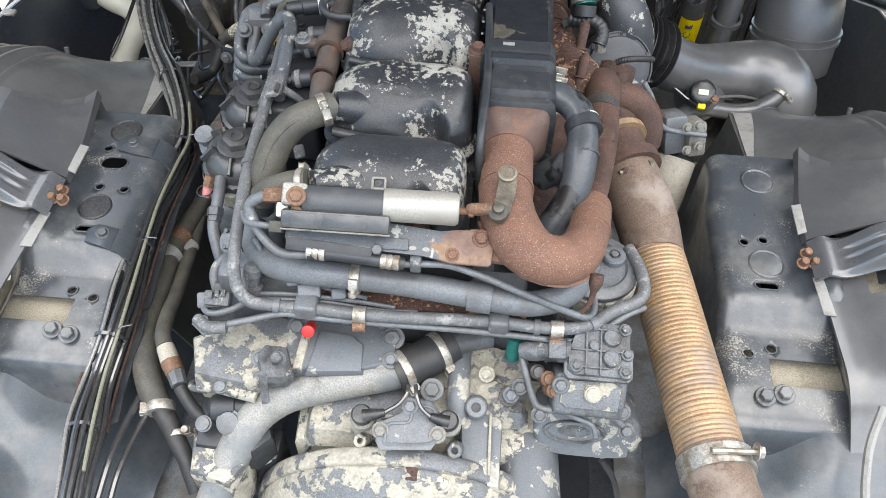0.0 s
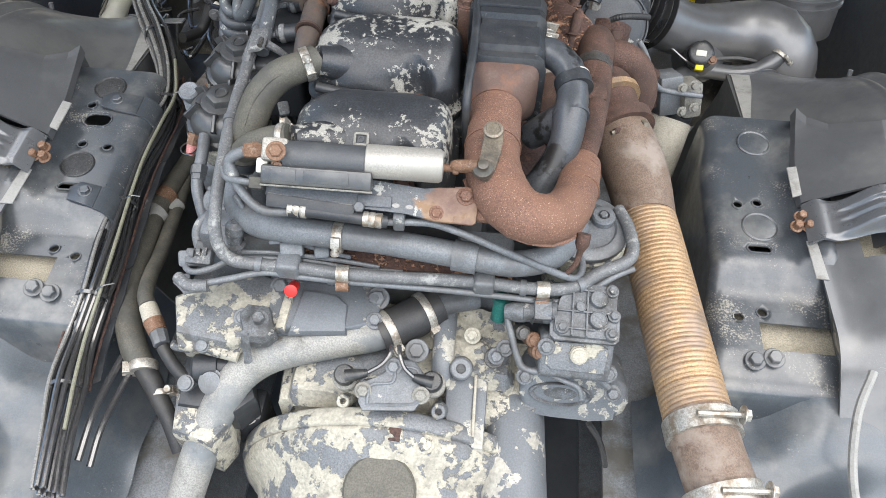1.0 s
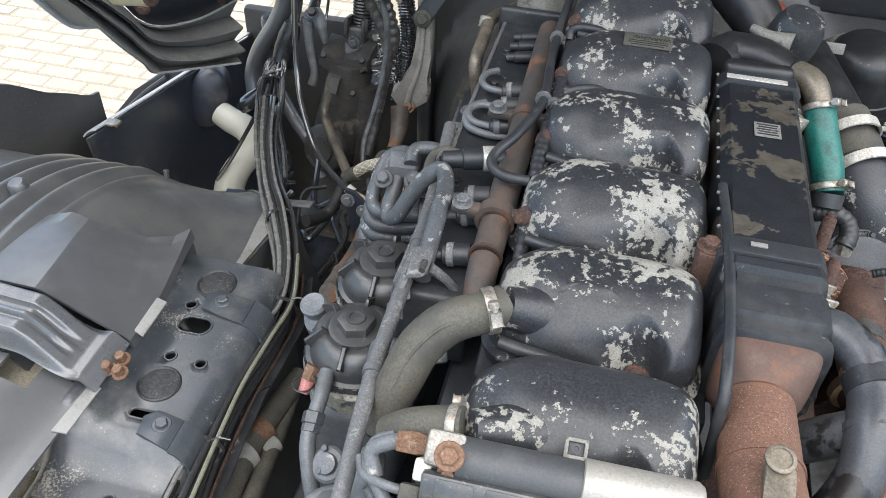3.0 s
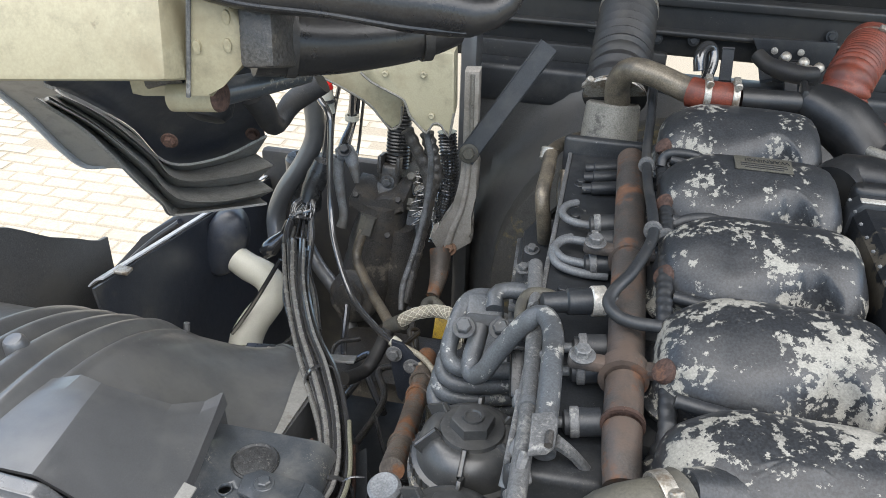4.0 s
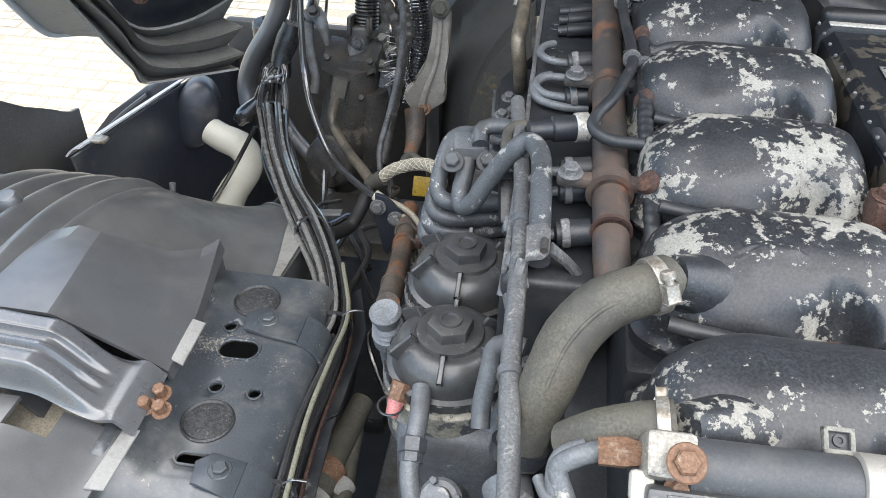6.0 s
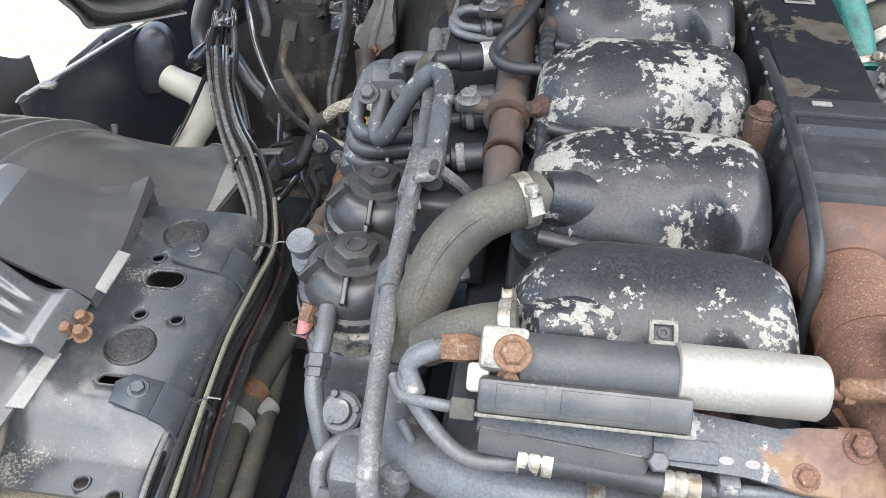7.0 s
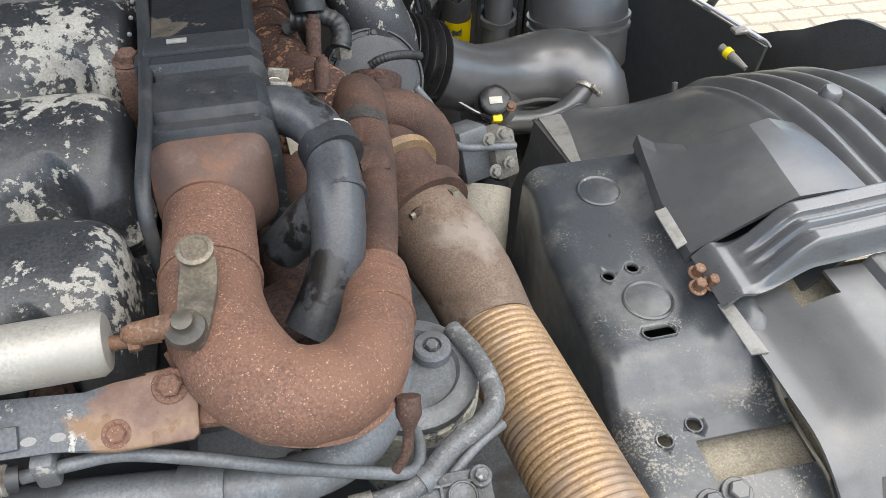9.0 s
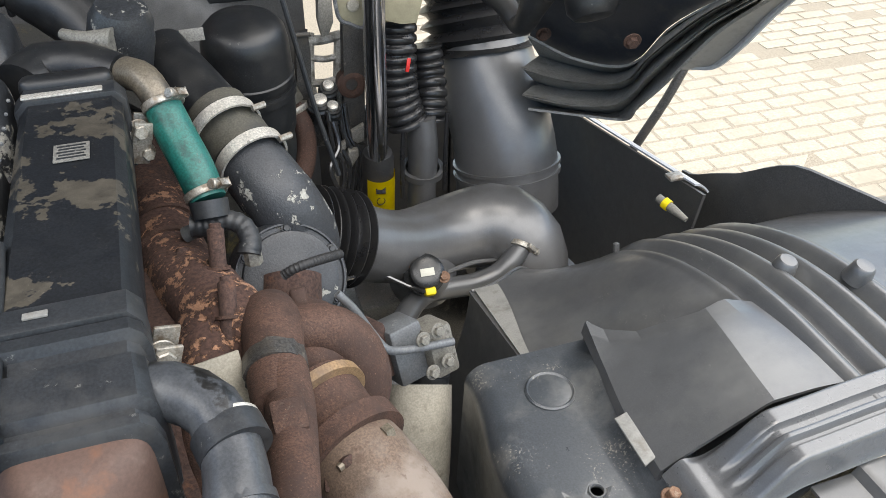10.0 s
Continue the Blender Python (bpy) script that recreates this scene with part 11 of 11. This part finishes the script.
mt = thing("hinge_bracket", (0.37, 1.72, 1.3), "bright chipped cab hinge bracket", "hinge")
for line, w in (([(0.349, 1.745, 1.379), (0.343, 1.740, 1.290), (0.352, 1.735, 1.236)], 0.007), ([(0.397, 1.745, 1.363), (0.389, 1.740, 1.283), (0.385, 1.735, 1.214)], 0.009), ([(0.346, 1.742, 1.337), (0.370, 1.742, 1.332), (0.394, 1.742, 1.334)], 0.006), ([(0.344, 1.738, 1.293), (0.366, 1.738, 1.291), (0.389, 1.738, 1.294)], 0.007), ([(0.345, 1.745, 1.367), (0.368, 1.745, 1.366), (0.400, 1.745, 1.370)], 0.009)):
    bm = bmesh.new()
    add_tube(bm, line, w, 8)
    part("frame_bar", bm, M_WHITEMETAL, mt)
for line, d_ in (([(0.362, 1.720, 1.444), (0.385, 1.720, 1.441), (0.385, 1.720, 1.404), (0.376, 1.720, 1.384), (0.364, 1.720, 1.381), (0.360, 1.720, 1.407)], 0.02), ([(0.358, 1.650, 1.210), (0.377, 1.650, 1.220), (0.378, 1.650, 1.209), (0.361, 1.650, 1.186), (0.360, 1.640, 1.141), (0.349, 1.640, 1.137)], 0.01), ([(0.381, 1.650, 1.202), (0.398, 1.650, 1.201), (0.399, 1.650, 1.189), (0.379, 1.640, 1.172), (0.376, 1.630, 1.126), (0.366, 1.630, 1.128)], 0.01), ([(0.392, 1.670, 1.225), (0.415, 1.670, 1.236), (0.414, 1.670, 1.205), (0.394, 1.670, 1.199)], 0.01)):
    bm = bmesh.new()
    add_slab(bm, line, (0, d_, 0.002), 0.002)
    part("bracket", bm, M_ALU, mt)
for p, r_ in (((0.363, 1.700, 1.296), 0.014), ((0.364, 1.680, 1.268), 0.014), ((0.345, 1.690, 1.277), 0.018)):
    bm = bmesh.new()
    add_lathe(bm, axis_at(p, (0, -0.5, 1)), [(r_ * 1.2, -0.03), (r_ * 1.2, 0), (r_, 0.003), (r_, 0.008)], 18)
    knob = part("knob", bm, M_GLOSS, mt)
    bm = bmesh.new()
    add_lathe(bm, axis_at(V(p) + V(0, -0.004, 0.008), (0, -0.5, 1)), [(r_ * 0.65, 0), (r_ * 0.65, 0.007), (r_ * 0.5, 0.008)], 18)
    part("bright_pin", bm, M_BAND, knob, "bright pin end")
for q0, q1, w in (((0.416, 1.720, 1.419), (0.402, 1.700, 1.190), 0.026), ((0.336, 1.750, 1.378), (0.322, 1.730, 1.210), 0.014)):
    a, b = V(q0), V(q1)
    bm = bmesh.new()
    add_box(bm, axis_at((a + b) / 2, b - a, (0, -1, 0)), (w, 0.02, (b - a).length), 0.005)
    part("upright", bm, M_OIL, mt)
bm = bmesh.new()
add_box(bm, axis_at((0.373, 1.730, 1.207), (0, -1, 0.2)), (0.13, 0.06, 0.03), 0.010)
part("cross_piece", bm, M_OIL, mt)
lug = thing("cab_lug", (0.400, 1.580, 1.492), "cream painted chipped cab lug over the ram", "bracket")
bm = bmesh.new()
add_slab(bm, [(0.356, 1.575, 1.531), (0.363, 1.575, 1.473), (0.378, 1.575, 1.459), (0.397, 1.575, 1.452), (0.410, 1.575, 1.457), (0.425, 1.575, 1.482), (0.433, 1.575, 1.523)], (0, 0.02, 0.004), 0.004)
plate = part("plate", bm, M_CREAM, lug)
bm = bmesh.new()
add_tube(bm, [(0.357, 1.573, 1.531), (0.363, 1.573, 1.474), (0.379, 1.573, 1.461), (0.396, 1.573, 1.453), (0.409, 1.573, 1.459), (0.424, 1.573, 1.483), (0.432, 1.573, 1.523)], 0.003, 8)
part("chipped_edge", bm, M_WORN, plate, "chipped bare edge")
bm = bmesh.new()
add_slab(bm, [(0.440, 1.600, 1.505), (0.502, 1.600, 1.481), (0.489, 1.600, 1.433), (0.466, 1.600, 1.443), (0.439, 1.600, 1.443), (0.431, 1.600, 1.455)], (0, 0.03, 0.004), 0.004)
part("wing", bm, M_CREAM, lug)
for q in [(0.385, 1.573, 1.488), (0.407, 1.573, 1.498)]:
    bm = bmesh.new()
    add_lathe(bm, axis_at(q, (0.05, -1, 0)), [(0.009, -0.002), (0.009, 0.002), (0.006, 0.003), (0.002, 0.002)], 16)
    part("pad", bm, M_BEIGE, plate)
hose("grey_rod", [(0.290, 1.600, 1.497), (0.303, 1.580, 1.418), (0.317, 1.560, 1.334), (0.340, 1.540, 1.230)], 0.004, M_DARK, "thin dark cable stay", "cable", n=8)
for i in range(5):
    hose("axle_line", [(0.360, 1.660, 1.258), (0.363, 1.640, 1.220), (0.342, 1.620, 1.191), (0.353, 1.600, 1.144)] if i == 0 else [V(p) + V(0.012 * i, 0.01 * i, 0.004 * (i % 2)) for p in [(0.342, 1.660, 1.267), (0.343, 1.640, 1.218), (0.355, 1.620, 1.177), (0.341, 1.600, 1.112)]], 0.0045, M_CABLE, "thin black line by the cab hinge", "cable", n=8, group="hinge lines")
# grab rod leaning outside the wing and sensor on the wing
hose("prop_rod", [(1.020, 1.624, 1.305), (0.980, 1.617, 1.224), (0.930, 1.622, 1.120)], 0.009, M_OIL, "dark prop rod between cab and wing", "rod", n=12)
wl = thing("wing_sensor", (0.785, 1.299, 1.235), "silver capsule with a yellow band on the wing", "sensor")
a, b = V((0.780, 1.317, 1.240)), V((0.799, 1.265, 1.230))
bm = bmesh.new()
add_tube(bm, [a, a.lerp(b, 0.5), b], [0.0065, 0.007, 0.004], 16)
part("capsule", bm, M_OLDALLOY, wl)
bm = bmesh.new()
ring(bm, a.lerp(b, 0.3), b - a, 0.0075, 0.0090, 0.010, 18)
part("yellow_band", bm, M_YELLOW, wl)

# ---- paving ----
def paver_mesh(bm, w, h, m):
    add_box(bm, m, (w, h, 0.08), 0.006, 1)
    return bm


me_p = finish(paver_mesh(bmesh.new(), 0.192, 0.092, Matrix.Identity(4)), "paver", M_PAVER, 30)
rng = random.Random(3)
rest = []
for region in ((-5.6, -1.5, 1.9, 5.6), (1.3, 5.6, 1.7, 6.6)):
    y = region[2]
    r = 0
    while y < region[3]:
        x = region[0] + (0.1 if r % 2 else 0)
        while x < region[1]:
            rest.append((x, y))
            x += 0.2
        y += 0.1
        r += 1
rest.sort(key=lambda p: abs(abs(p[0]) - 2.6) + abs(p[1] - 3.3))
for x, y in rest[:300]:
    ob = new("paver", me_p)
    ob.matrix_world = pose(x, y, -0.045 + rng.uniform(-0.003, 0.003), rng.uniform(-1, 1), rng.uniform(-1, 1), rng.uniform(-1.5, 1.5))
    ob.parent, ob.matrix_parent_inverse = ground, ground.matrix_world.inverted()
verts, faces = [], []
for x, y in rest[300:]:
    k = len(verts)
    z = -0.006 + rng.uniform(-0.003, 0.003)
    a, b = 0.096, 0.046
    for dx, dy, dz in ((-a, -b, -0.03), (a, -b, -0.03), (a, b, -0.03), (-a, b, -0.03), (-a + 0.006, -b + 0.006, 0), (a - 0.006, -b + 0.006, 0), (a - 0.006, b - 0.006, 0), (-a + 0.006, b - 0.006, 0)):
        verts.append((x + dx + rng.uniform(-0.001, 0.001), y + dy, z + dz))
    faces += [(k + 4, k + 5, k + 6, k + 7)] + [(k + i, k + (i + 1) % 4, k + 4 + (i + 1) % 4, k + 4 + i) for i in range(4)]
me = bpy.data.meshes.new("far_pavers")
me.from_pydata(verts, [], faces)
me.materials.append(M_PAVER)
fp = new("far_pavers", me)
fp.parent, fp.matrix_parent_inverse = ground, ground.matrix_world.inverted()
tagged(fp, kind="stuff")
